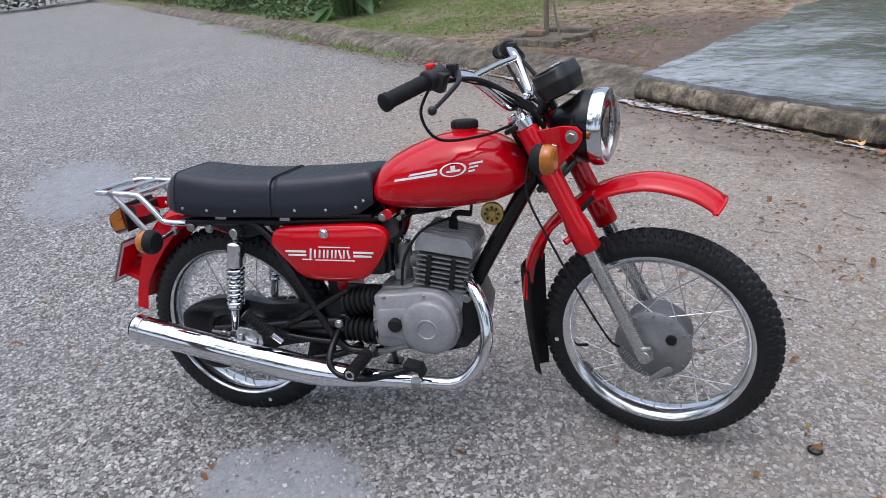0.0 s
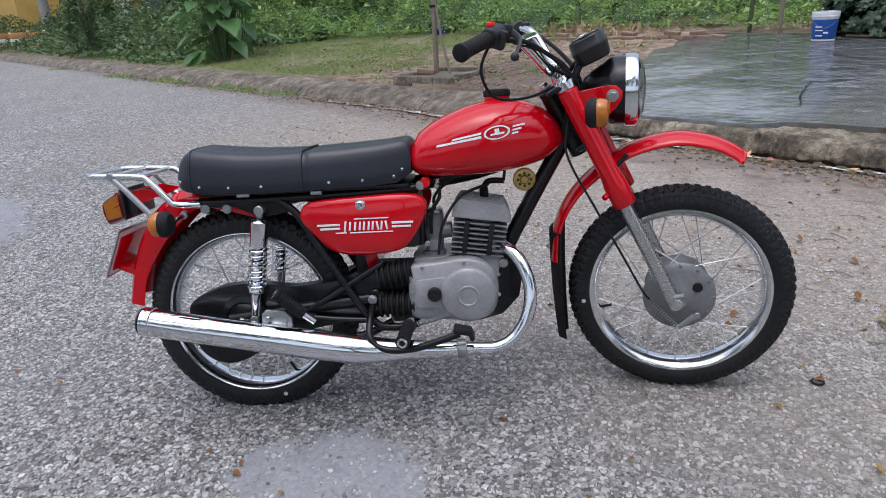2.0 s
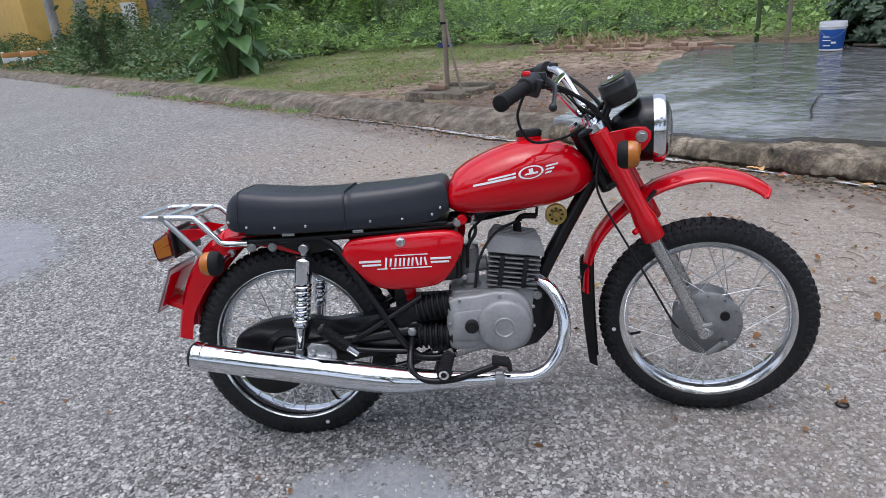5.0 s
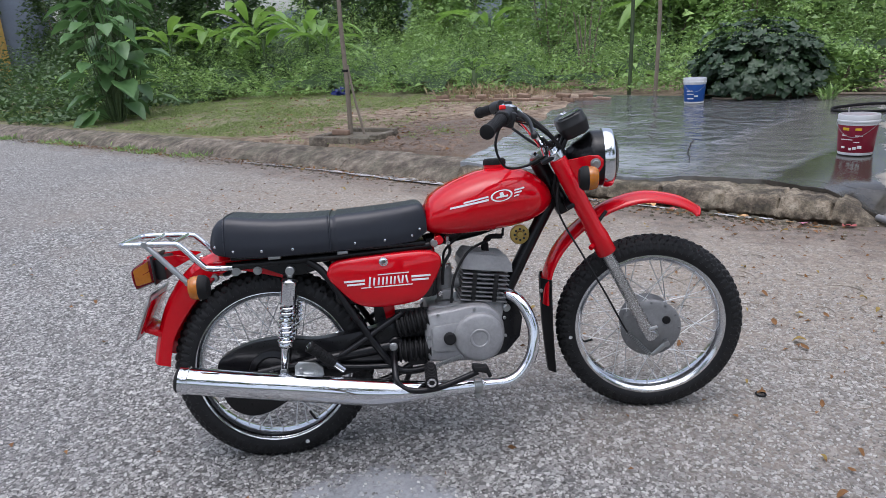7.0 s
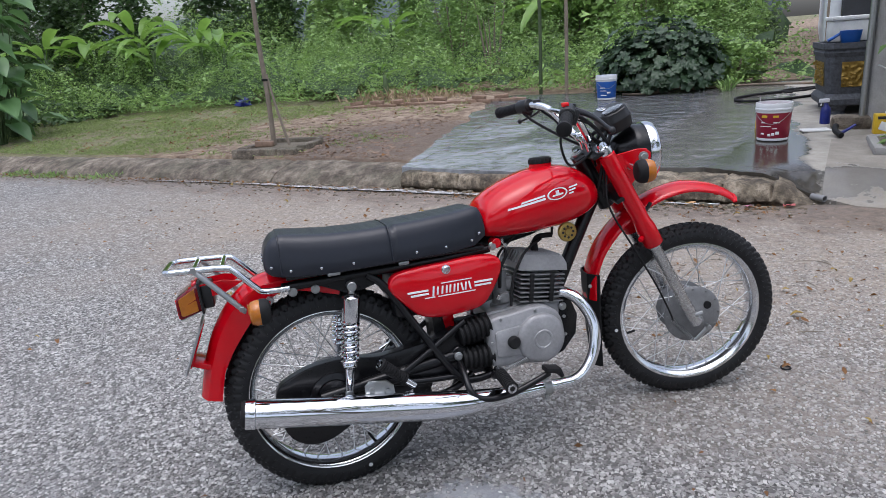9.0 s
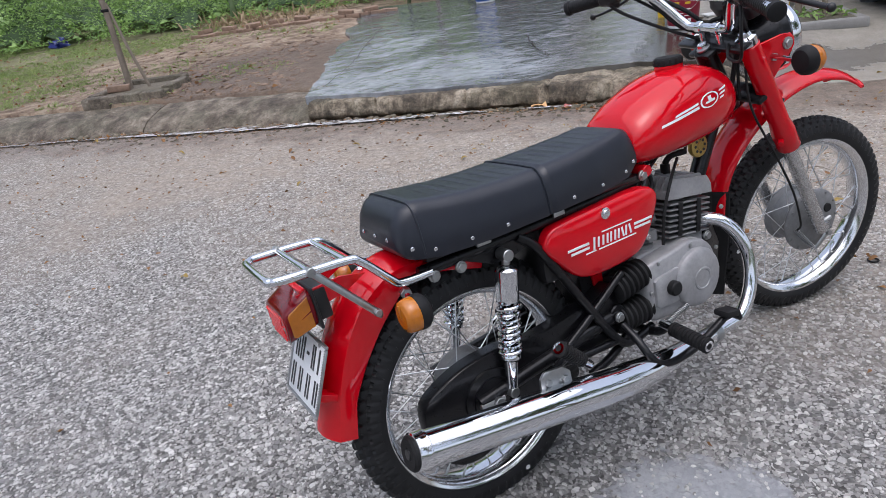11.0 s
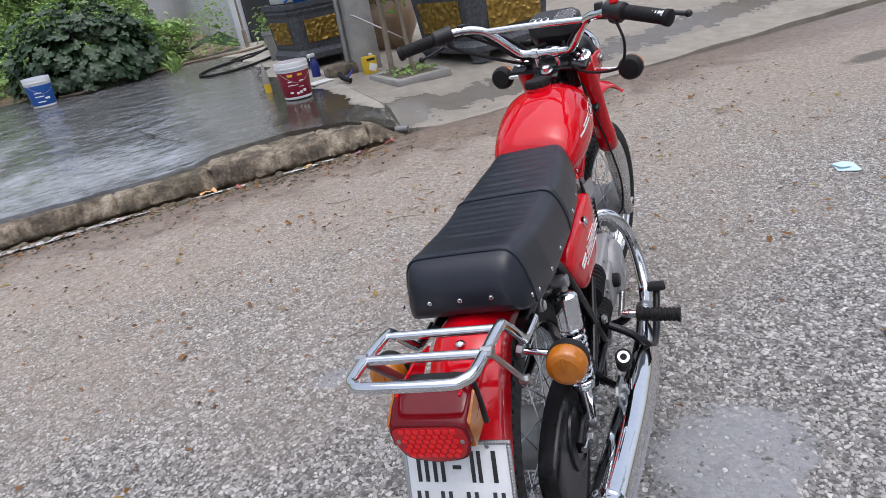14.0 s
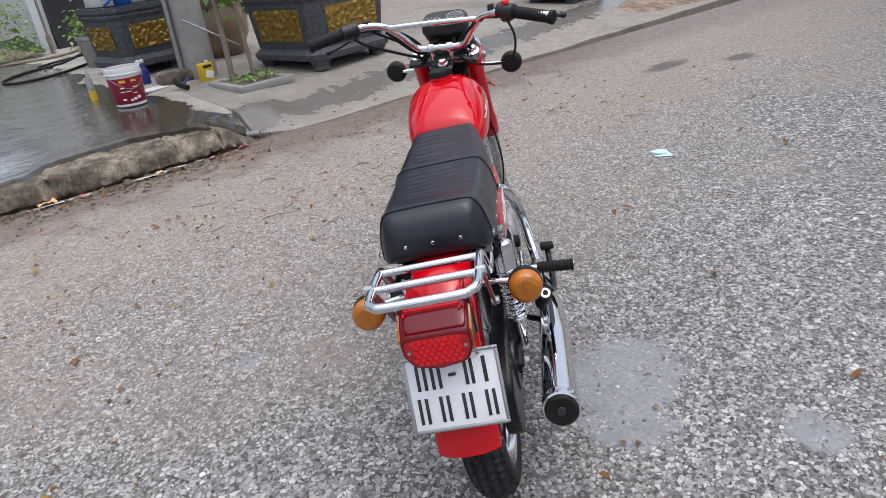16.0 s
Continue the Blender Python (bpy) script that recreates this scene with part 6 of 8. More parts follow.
part("bracket_arm", Shape().tube([(0.11, -0.165, 0.31), (0.15, -0.13, 0.30), (0.19, -0.105, 0.29)], 0.008, 8, 3), BLACK, so)


# footrests, pedal, stand
def peg(a, b, r, ringed=True):
    a, b = Vector(a), Vector(b)
    L = (b - a).length
    prof = [(r * 0.7, 0), (r, 0.003)]
    for i in range(9):
        h = 0.006 + (L - 0.014) * i / 9
        prof += [(r, h), (r, h + (L - 0.014) / 18), (r * 0.88, h + (L - 0.014) / 16), (r * 0.88, h + (L - 0.014) / 10)]
    prof += [(r * 1.05, L - 0.006), (r * 1.05, L), (r * 0.7, L + 0.001)]
    ob = part("footrest", Shape().lathe(prof, a, b - a, 20), RUBBER, bike, "ribbed black rubber footrest")
    d = (b - a).normalized()
    if ringed:
        part("end_ring", Shape().lathe([(r * 0.72, L), (r * 0.75, L + 0.003), (r * 0.42, L + 0.003), (r * 0.4, L - 0.002), (0.001, L - 0.003)], a, d, 20), CHROME, ob)
    part("peg_mount", Shape().cyl(a - d * 0.035, a + d * 0.004, r * 0.6, 10), CHROME, ob)


peg((0.452, -0.172, 0.275), (0.446, -0.277, 0.268), 0.0175)
peg((0.452, 0.172, 0.275), (0.446, 0.277, 0.268), 0.0175)
peg((0.180, -0.172, 0.315), (0.115, -0.188, 0.378), 0.0165)
peg((0.200, 0.165, 0.315), (0.260, 0.180, 0.340), 0.0165)
part("footrest_bar", Shape().tube([(0.455, -0.16, 0.28), (0.455, -0.1, 0.245), (0.455, 0.1, 0.245), (0.455, 0.16, 0.28)], 0.011, 12, 4), BLACK, bike, "black footrest bar")
pd = part("brake_pedal", Shape().tube([(0.352, -0.12, 0.31), (0.350, -0.165, 0.285), (0.352, -0.195, 0.255), (0.370, -0.205, 0.232), (0.41, -0.21, 0.222), (0.47, -0.212, 0.226), (0.53, -0.212, 0.243), (0.585, -0.212, 0.262)], 0.0092, 12, 6), BLACK, bike, "black bent brake pedal")
part("pad", Shape().box((0.045, 0.042, 0.016), Matrix.Translation((0.592, -0.212, 0.272)) @ Matrix.Rotation(radians(12), 4, "Y"), 0.005).box((0.012, 0.042, 0.03), Matrix.Translation((0.613, -0.212, 0.262)) @ Matrix.Rotation(radians(-20), 4, "Y"), 0.004), RUBBER, pd, "black pedal pad")
part("pedal_spring", coil((0.47, -0.13, 0.262), (0.555, -0.13, 0.285), 0.0065, 16, 0.0016, 5, 10), STEEL, pd)
part("side_stand", Shape().tube([(0.42, 0.09, 0.25), (0.40, 0.15, 0.14), (0.37, 0.245, 0.041)], 0.010, 12, 4).box((0.05, 0.035, 0.008), Matrix.Translation((0.367, 0.252, 0.036)) @ Matrix.Rotation(radians(7.2), 4, "X"), 0.002), BLACK, bike, "black side stand resting on the road")
for s in (-1, 1):
    part("stand_leg", Shape().tube([(0.40, s * 0.08, 0.255), (0.33, s * 0.09, 0.225), (0.26, s * 0.10, 0.215)], 0.011, 12, 4), BLACK, bike, "black folded centre stand leg")

# horn
hn = Shape().lathe([(0.020, 0), (0.029, 0.004), (0.031, 0.012), (0.029, 0.017), (0.024, 0.019), (0.012, 0.018), (0.009, 0.021), (0.001, 0.021)], (0.770, -0.002, 0.618), (0, -1, 0), 32)
horn = part("horn", hn, GOLD, bike, "yellow zinc plated round horn under the tank")
for i in range(8):
    t = 2 * math.pi * i / 8
    part("horn_slot", Shape().cyl((0.770 + 0.017 * math.cos(t), -0.0205, 0.618 + 0.017 * math.sin(t)), (0.770 + 0.017 * math.cos(t), -0.0220, 0.618 + 0.017 * math.sin(t)), 0.0038, 10), INK, horn)
part("horn_bracket", Shape().tube([(0.770, 0.0, 0.618), (0.79, 0.004, 0.60), (0.805, 0, 0.59)], 0.006, 8, 3), BLACK, horn)

# ---- plants ----
rng = np.random.default_rng(4)


def foliage(name, lo, hi, rough=0.5, trans=0.25):
    mat, nt, b = shader(name)
    geo = nt.nodes.new("ShaderNodeNewGeometry")
    co = coords(nt)
    n = noise_of(nt, co, 1.3, 4)
    f = calc(nt, "ADD", calc(nt, "MULTIPLY", geo.outputs["Random Per Island"], 0.5), calc(nt, "MULTIPLY", n, 0.75), True)
    nt.links.new(ramp(nt, f, [(0.15, lo), (0.6, tuple((x + y) / 2 for x, y in zip(lo, hi))), (1.0, hi)]), b.inputs["Base Color"])
    b.inputs["Roughness"].default_value = rough
    b.inputs["Subsurface Weight"].default_value = 0.0
    tr = nt.nodes.new("ShaderNodeBsdfTranslucent")
    nt.links.new(ramp(nt, f, [(0.15, lo), (1.0, tuple(min(1, c * 1.5) for c in hi))]), tr.inputs["Color"])
    mx = nt.nodes.new("ShaderNodeMixShader")
    mx.inputs[0].default_value = trans
    out = nt.nodes["Material Output"]
    nt.links.new(b.outputs[0], mx.inputs[1])
    nt.links.new(tr.outputs[0], mx.inputs[2])
    nt.links.new(mx.outputs[0], out.inputs["Surface"])
    return mat


WEED = foliage("weed_leaves", (0.066, 0.138, 0.038), (0.32, 0.475, 0.135))
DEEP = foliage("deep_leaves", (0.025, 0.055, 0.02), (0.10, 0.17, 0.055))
BUSHL = foliage("squash_leaves", (0.013, 0.032, 0.014), (0.043, 0.084, 0.034), 0.45, 0.15)
BANANA = foliage("banana_leaves", (0.06, 0.14, 0.03), (0.22, 0.37, 0.065), 0.4, 0.35)
BIGLEAF = foliage("large_leaves", (0.05, 0.12, 0.05), (0.14, 0.26, 0.08), 0.4, 0.25)
GRASS = foliage("grass_blades", (0.10, 0.15, 0.04), (0.28, 0.35, 0.12), 0.7, 0.35)
STRAW = foliage("dry_straw", (0.20, 0.14, 0.08), (0.42, 0.32, 0.20), 0.8, 0.1)
FLOWER = surface("tiny_white_flowers", (0.7, 0.7, 0.62), 0.6)
STEM = surface("green_stem", (0.07, 0.11, 0.04), 0.6, 0, 0.25, 20)
DEADLEAF = foliage("fallen_leaves", (0.05, 0.022, 0.010), (0.30, 0.145, 0.045), 0.8, 0.1)
YELLOWLEAF = foliage("yellowed_leaves", (0.12, 0.07, 0.02), (0.42, 0.30, 0.07), 0.7, 0.2)


def leaf_quads(c, d, length, width, droop=0.25):
    """Folded leaves: places, directions, lengths and widths, as arrays."""
    n = len(c)
    d = d / np.linalg.norm(d, axis=1, keepdims=True)
    up = np.tile((0.0, 0.0, 1.0), (n, 1)) + rng.normal(0, 0.5, (n, 3))
    side = np.cross(d, up)
    side /= np.linalg.norm(side, axis=1, keepdims=True) + 1e-9
    nrm = np.cross(side, d)
    L, Wd = length[:, None], width[:, None]
    base, tip = c, c + d * L - np.array((0, 0, 1)) * L * droop
    mid = c + d * L * 0.45
    left, right = mid + side * Wd * 0.5 + nrm * Wd * 0.15, mid - side * Wd * 0.5 + nrm * Wd * 0.15
    v = np.stack([base, left, tip, right], 1).reshape(-1, 3)
    f = np.arange(4 * n).reshape(-1, 4)
    return v, f


def scatter_leaves(name, points, size, mat, label, category, m, flat=0.3, kind="stuff", aspect=0.55):
    n = len(points)
    d = rng.normal(0, 1, (n, 3))
    d[:, 2] = d[:, 2] * flat + 0.15
    ln = size * rng.uniform(0.6, 1.4, n)
    v, f = leaf_quads(points, d, ln, ln * aspect * rng.uniform(0.8, 1.2, n))
    ob = new(name, fast_mesh(name, v, f, mat))
    ob.matrix_basis = m
    if label:
        tagged(ob, label, category, kind=kind)
    return ob


def bumpy(a, v, s, k):
    return np.array([noise.noise((x * s, y * s, k)) for x, y in zip(a, v)])


def weed_height(a, v):
    edge = np.interp(a, [-16, -12, -10, -8, -6, -4, -2.4, -1.5, 2.0], [2.2, 2.8, 4.0, 4.8, 4.9, 5.2, 5.4, 5.2, 5.4])
    d = v - edge
    h = np.interp(d, [-0.1, 0.05, 0.5, 1.5, 3.0, 6.0, 9.0], [0.0, 0.25, 0.55, 0.85, 1.15, 1.6, 2.2])
    h = h * (0.85 + 0.9 * bumpy(a, v, 0.8, 1) + 0.8 * bumpy(a, v, 2.0, 2) + 0.5 * bumpy(a, v, 4.5, 3))
    h = h * np.interp(a, [-7, -3], [1.0, 0.8])
    return np.where(d > -0.1, np.maximum(h, 0.12), 0.0)


def weed_field():
    n = 230000
    a = rng.uniform(-18, 1.95, n)
    v = 2.0 + (rng.random(n) ** 1.35) * 11.5
    h = weed_height(a, v)
    ok = (h > 0.02)
    ok &= ~((a > 1.0) & (v > 6.2))
    a, v, h = a[ok], v[ok], h[ok]
    z = 0.13 + rise(v) + h * (1 - 0.55 * rng.random(len(a)) ** 2.0)
    return np.stack([a + rng.normal(0, 0.04, len(a)), v, z], 1)


scatter_leaves("weeds", weed_field(), 0.05, WEED, "dense green weeds covering the plot behind the grass", "weeds", GROUND)


# one dark sheet under the leaves puts shade into the gaps between them
def undergrowth_shade():
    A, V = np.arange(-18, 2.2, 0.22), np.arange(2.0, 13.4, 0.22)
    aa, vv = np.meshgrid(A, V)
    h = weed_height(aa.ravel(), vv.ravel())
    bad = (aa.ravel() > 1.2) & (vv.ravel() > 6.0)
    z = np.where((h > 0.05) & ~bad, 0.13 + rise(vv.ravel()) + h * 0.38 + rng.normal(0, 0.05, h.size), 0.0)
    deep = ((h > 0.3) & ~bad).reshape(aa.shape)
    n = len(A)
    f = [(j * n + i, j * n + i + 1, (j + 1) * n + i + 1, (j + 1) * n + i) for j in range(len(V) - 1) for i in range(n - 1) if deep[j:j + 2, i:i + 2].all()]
    ob = new("undergrowth_shade", fast_mesh("undergrowth_shade", np.stack([aa.ravel(), vv.ravel(), z], 1), f, DEEP))
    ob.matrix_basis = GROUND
    tagged(ob, "dark green sheet below the weeds, standing for shade between their leaves", "weeds", kind="stuff")


undergrowth_shade()
_big = weed_field()[:3500]
scatter_leaves("tall_weeds", _big + np.array((0, 0, 0.05)), 0.14, WEED, "broader leaved weeds standing among the rest", "weeds", GROUND, flat=0.5)


def flowers():
    n = 700
    a, v = rng.uniform(-8, 1.5, n), rng.uniform(5.6, 9.5, n)
    h = weed_height(a, v)
    ok = ~((a > 1.2) & (v > 6.2))
    pts = np.stack([a, v, 0.13 + rise(v) + h * 1.03 + 0.02], 1)[ok]
    scatter_leaves("wild_flowers", pts, 0.02, FLOWER, "tiny white wild flowers among the weeds", "flowers", GROUND, aspect=0.9)


flowers()


def tree_mass(name, a, v, ra, rv, h, n, size, mat, label, low=0.0):
    """A clump: stems and a crown of many leaves in uneven bunches."""
    root = thing(name, W(a, v), label, "shrub")
    k = 6
    heads = []
    for i in range(k):
        t = rng.uniform(0, 2 * math.pi)
        q = rng.uniform(0.2, 1.0)
        p = Vector((ra * 0.75 * q * math.cos(t), rv * 0.75 * q * math.sin(t), h * rng.uniform(0.5, 0.95)))
        part("stem", Shape().tube([(p.x * 0.2, p.y * 0.2, -0.05), (p.x * 0.6, p.y * 0.5, p.z * 0.5), p], [0.03, 0.02, 0.008], 6, 3), BARK, root)
        heads.append(p)
    per = n // (3 * k)
    pts = []
    for i in range(3 * k):
        t = rng.uniform(0, 2 * math.pi)
        q = math.sqrt(rng.random())
        zc = low + (h - low) * rng.uniform(0.1, 0.95)
        w = math.sqrt(max(0.05, 1 - ((zc / h - 0.4) / 0.75) ** 2))
        c = np.array((ra * q * w * math.cos(t), rv * q * w * math.sin(t), zc))
        pts.append(c + rng.normal(0, 1, (per, 3)) * np.array((ra, rv, h)) * 0.13)
    pts = np.concatenate(pts)
    pts = pts[pts[:, 2] > 0.02]
    ob = scatter_leaves("crown", pts, size, mat, "", "", Matrix())
    ob.parent = root
    return root


def squash_bush(a, v, ra, rv, h, n):
    """A mound of cupped five-lobed leaves facing outwards."""
    root = thing("squash_bush", W(a, v), "dark broad-leaved squash bush beside the wet slab", "shrub")
    for i in range(6):
        t = rng.uniform(0, 2 * math.pi)
        part("stem", Shape().tube([(0, 0, -0.05), (ra * 0.3 * math.cos(t), rv * 0.3 * math.sin(t), h * 0.5), (ra * 0.6 * math.cos(t), rv * 0.6 * math.sin(t), h * 0.8)], [0.02, 0.015, 0.008], 6, 3), STEM, root)
    verts, faces, k = [], [], 20
    for i in range(n):
        az, el = rng.uniform(0, 2 * math.pi), math.asin(rng.uniform(0.0, 1.0))
        q = rng.uniform(0.72, 1.05) * (1 + 0.16 * noise.noise((3 * math.cos(az), 3 * math.sin(az), el * 2)))
        c = Vector((ra * q * math.cos(el) * math.cos(az), rv * q * math.cos(el) * math.sin(az), max(0.06, h * q * (0.05 + 0.92 * math.sin(el)))))
        nrm = (Vector((math.cos(el) * math.cos(az), math.cos(el) * math.sin(az), math.sin(el) + 0.55)) + Vector(rng.normal(0, 0.28, 3))).normalized()
        x = nrm.cross(Vector(rng.normal(0, 1, 3))).normalized()
        y = nrm.cross(x)
        size = rng.uniform(0.05, 0.10)
        b = len(verts)
        verts.append(c - nrm * 0.012)
        for j in range(k):
            t = 2 * math.pi * j / k
            rad = size * (0.92 + 0.10 * math.cos(5 * t) + 0.03 * math.cos(10 * t)) * (0.45 if j == k // 2 else 1.0)
            verts.append(c + x * rad * math.cos(t) + y * rad * math.sin(t) + nrm * (0.015 * math.cos(5 * t) - 0.02 * (rad / size)))
        faces += [(b, b + 1 + j, b + 1 + (j + 1) % k) for j in range(k)]
    crown = new("crown", fast_mesh("crown", [tuple(p) for p in verts], faces, BUSHL))
    crown.parent = root


squash_bush(0.06, 5.2, 0.95, 0.7, 1.02, 800)
tree_mass("bush", 0.98, 5.7, 0.48, 0.5, 0.55, 2600, 0.085, WEED, "bright green bush against the pale wall")
for a, v, h, n in ((-1.6, 13.0, 3.0, 4000), (-1.3, 9.8, 2.2, 3000), (-15.0, 6.0, 3.6, 9500), (-12.5, 9.5, 3.2, 9500), (-9.5, 11.0, 3.0, 9500), (-6.5, 11.5, 3.2, 9500), (-3.5, 11.0, 3.0, 9500), (-0.8, 11.5, 3.0, 5000), (-18.5, 5.0, 3.6, 5000), (-21.0, 8.0, 4.0, 5000), (-27.0, 8.2, 4.2, 5000), (-29.6, 7.9, 4.4, 5000), (-34.0, 10.8, 6.0, 5000), (-29.0, 11.5, 5.5, 5000)):
    tree_mass("shrub", a, v, 1.9, 1.4, h, n, 0.17, DEEP if a < -11 else WEED, "tall dense green shrub behind the weeds")
tree_mass("shrub", -0.9, 23.0, 1.7, 1.4, 4.2, 3600, 0.20, WEED, "tall dense green shrub behind the weeds")
tree_mass("sapling", -3.6, 7.2, 0.5, 0.5, 2.2, 900, 0.07, WEED, "thin young tree among the weeds", 0.5)
tree_mass("sapling", -5.2, 8.6, 0.8, 0.8, 2.3, 1600, 0.10, WEED, "thin young tree among the weeds", 0.5)


def roadside_weeds():
    n = 26000
    a = -11.0 - 34.0 * rng.random(n) ** 1.2
    d = 0.55 + rng.random(n) * 6.0
    h = np.interp(d, [0.5, 1.0, 2.5, 6.5], [0.08, 0.35, 0.8, 1.3]) * np.clip((-a - 10.5) / 4, 0.15, 1) * (0.9 + 0.9 * bumpy(a, d, 0.7, 21) + 0.6 * bumpy(a, d, 2.0, 22))
    v = d + np.array([kerb_v(x) for x in a])
    z = 0.12 + rise(d) + np.maximum(h, 0.05) * (1 - 0.6 * rng.random(n) ** 2)
    # shade along the far kerb is put into the darker leaf green
    scatter_leaves("roadside_weeds", np.stack([a, v, z], 1), 0.13, DEEP, "green weeds growing along the far kerb", "weeds", GROUND)


roadside_weeds()
for a, v, h in ((-40, -13, 5.5), (-43, -9, 6.0), (-46, -5, 6.0), (-45, -16, 6.5), (-38, -17, 5.5), (-48, -1, 6.0), (-42, 10.0, 5.0)):
    tree_mass("shrub", a, v, 3.2, 2.2, h, 4200, 0.30, DEEP, "tall dense green shrub where the road bends away", -0.8)


def broad_leaf(base, tip, width, sag, n=9, heart=False):
    """One long blade with a raised fold, as vertices and faces."""
    b, t = Vector(base), Vector(tip)
    d = t - b
    side = d.cross(Vector((0, 0, 1)))
    if side.length < 1e-4:
        side = Vector((1, 0, 0))
    side.normalize()
    verts = []
    for i in range(n + 1):
        q = i / n
        c = b + d * q - Vector((0, 0, 1)) * sag * q * q * d.length
        w = width * (math.sin(math.pi * min(1, q * 0.97 + 0.03)) ** (0.55 if not heart else 0.8)) * (1 if not heart else (1.25 - 0.6 * q))
        fold = Vector((0, 0, 1)) * 0.22 * w
        rip = 0.03 * w * math.sin(i * 2.1)
        verts += [c + side * w * 0.5 + fold + Vector((0, 0, rip)), c + side * w * 0.25 + fold * 0.45, c, c - side * w * 0.25 + fold * 0.45, c - side * w * 0.5 + fold - Vector((0, 0, rip))]
    faces = [(i * 5 + j, i * 5 + j + 1, (i + 1) * 5 + j + 1, (i + 1) * 5 + j) for i in range(n) for j in range(4)]
    return verts, faces


def banana(a, v, h, leaves, seed):
    r = random.Random(seed)
    root = thing("banana_plant", W(a, v), "young banana plant with long arching leaves", "plant", "banana plants")
    part("stem", Shape().tube([(0, 0, -0.05), (0.02, 0, h * 0.35), (0.0, 0.02, h * 0.55)], [0.07, 0.05, 0.035], 8, 3), STEM, root)
    for i in range(leaves):
        t = 2 * math.pi * i / leaves + r.uniform(-0.4, 0.4)
        up = r.uniform(0.35, 1.1)
        L = h * r.uniform(0.45, 0.65)
        b = Vector((0.0, 0.0, h * r.uniform(0.4, 0.55)))
        dirv = Vector((math.cos(t), math.sin(t), up)).normalized()
        s = Shape()
        s.tube([b - Vector((0, 0, 0.1)), b + dirv * 0.12 * h], 0.012, 6)
        s.add(*broad_leaf(b + dirv * 0.1 * h, b + dirv * (0.1 * h + L), h * 0.12, r.uniform(0.3, 0.8)))
        part("leaf", s, BANANA, root, angle=80)


for i, (a, v, h, k) in enumerate(((-13.4, 5.3, 2.5, 8), (-12.6, 6.0, 2.8, 8), (-11.6, 5.6, 2.2, 7), (-14.6, 4.8, 2.5, 7), (-10.8, 6.3, 2.3, 7), (-9.6, 5.9, 2.0, 7), (-7.2, 9.0, 2.4, 6), (-3.0, 9.6, 2.6, 6), (-5.6, 6.2, 0.9, 3))):
    banana(a, v, h, k, 10 + i)


banana(-4.75, 5.15, 0.75, 2, 77)


def elephant_ear(a, v, seed, h, n):
    r = random.Random(seed)
    root = thing("large_leaf_shrub", W(a, v), "shrub with very large drooping green leaves by the kerb", "shrub")
    for i in range(n):
        t = r.uniform(0, 2 * math.pi)
        q = r.uniform(0.05, 0.5)
        z = h * r.uniform(0.06, 1.0)
        b = Vector((q * math.cos(t), q * math.sin(t), z))
        part("stalk", Shape().tube([(q * 0.2 * math.cos(t), q * 0.2 * math.sin(t), -0.05), (q * 0.7 * math.cos(t), q * 0.7 * math.sin(t), z * 0.7), b], [0.012, 0.009, 0.006], 6, 3), STEM, root)
        s = Shape()
        L = r.uniform(0.32, 0.54)
        dirv = Vector((math.cos(t), math.sin(t), r.uniform(-0.9, 0.25))).normalized()
        s.add(*broad_leaf(b, b + dirv * L, L * 0.85, 0.25, 9, True))
        part("leaf", s, BIGLEAF, root, angle=80)


elephant_ear(-9.9, 1.0, 5, 2.1, 58)
elephant_ear(-10.5, 1.6, 6, 2.9, 44)


tree_mass("bush", -16.3, 0.35, 1.0, 0.6, 1.5, 2600, 0.10, DEEP, "dark green bush growing at the kerb")
tk = thing("tree", W(-26.0, 2.3), "pale grey tree trunk among the far weeds", "tree")
part("trunk", Shape().tube([(0, 0, -0.1), (0.05, 0, 1.5), (0.0, 0.05, 4.5)], [0.26, 0.22, 0.18], 12, 4), APRON, tk)
tkc = scatter_leaves("crown", rng.normal(0, 1, (2600, 3)) * np.array((1.3, 1.3, 0.8)) + np.array((0, 0, 5.2)), 0.25, DEEP, "", "", Matrix())
tkc.parent = tk
gp = thing("post", W(-29.0, 1.9), "grey concrete post far along the kerb", "post")
part("shaft", Shape().tube([(0, 0, -0.1), (-0.1, 0, 2.0), (-0.3, 0, 5.0)], [0.2, 0.19, 0.17], 12), APRON, gp)


def barrier(a, v, turn, w):
    root = thing("barrier", W(a, v, None, turn), "worn orange and white wooden barrier by the far kerb", "barrier")
    for i, mt in enumerate((STRAWPAINT, PALECLOTH, STRAWPAINT)):
        part("board", Shape().box((0.06, w, 0.16), Matrix.Translation((0, 0, 0.12 + 0.18 * i)), 0.006), mt, root)
    for y in (-0.45, 0.45):
        part("upright", Shape().box((0.08, 0.08, 0.62), Matrix.Translation((-0.06, y * w, 0.29)), 0.006), PALECLOTH, root)


STRAWPAINT = surface("faded_orange_paint", (0.50, 0.24, 0.07), 0.7, 0, 0.3, 5)
barrier(-24.6, 0.35, 8, 1.2)
barrier(-26.5, 0.1, 12, 1.4)


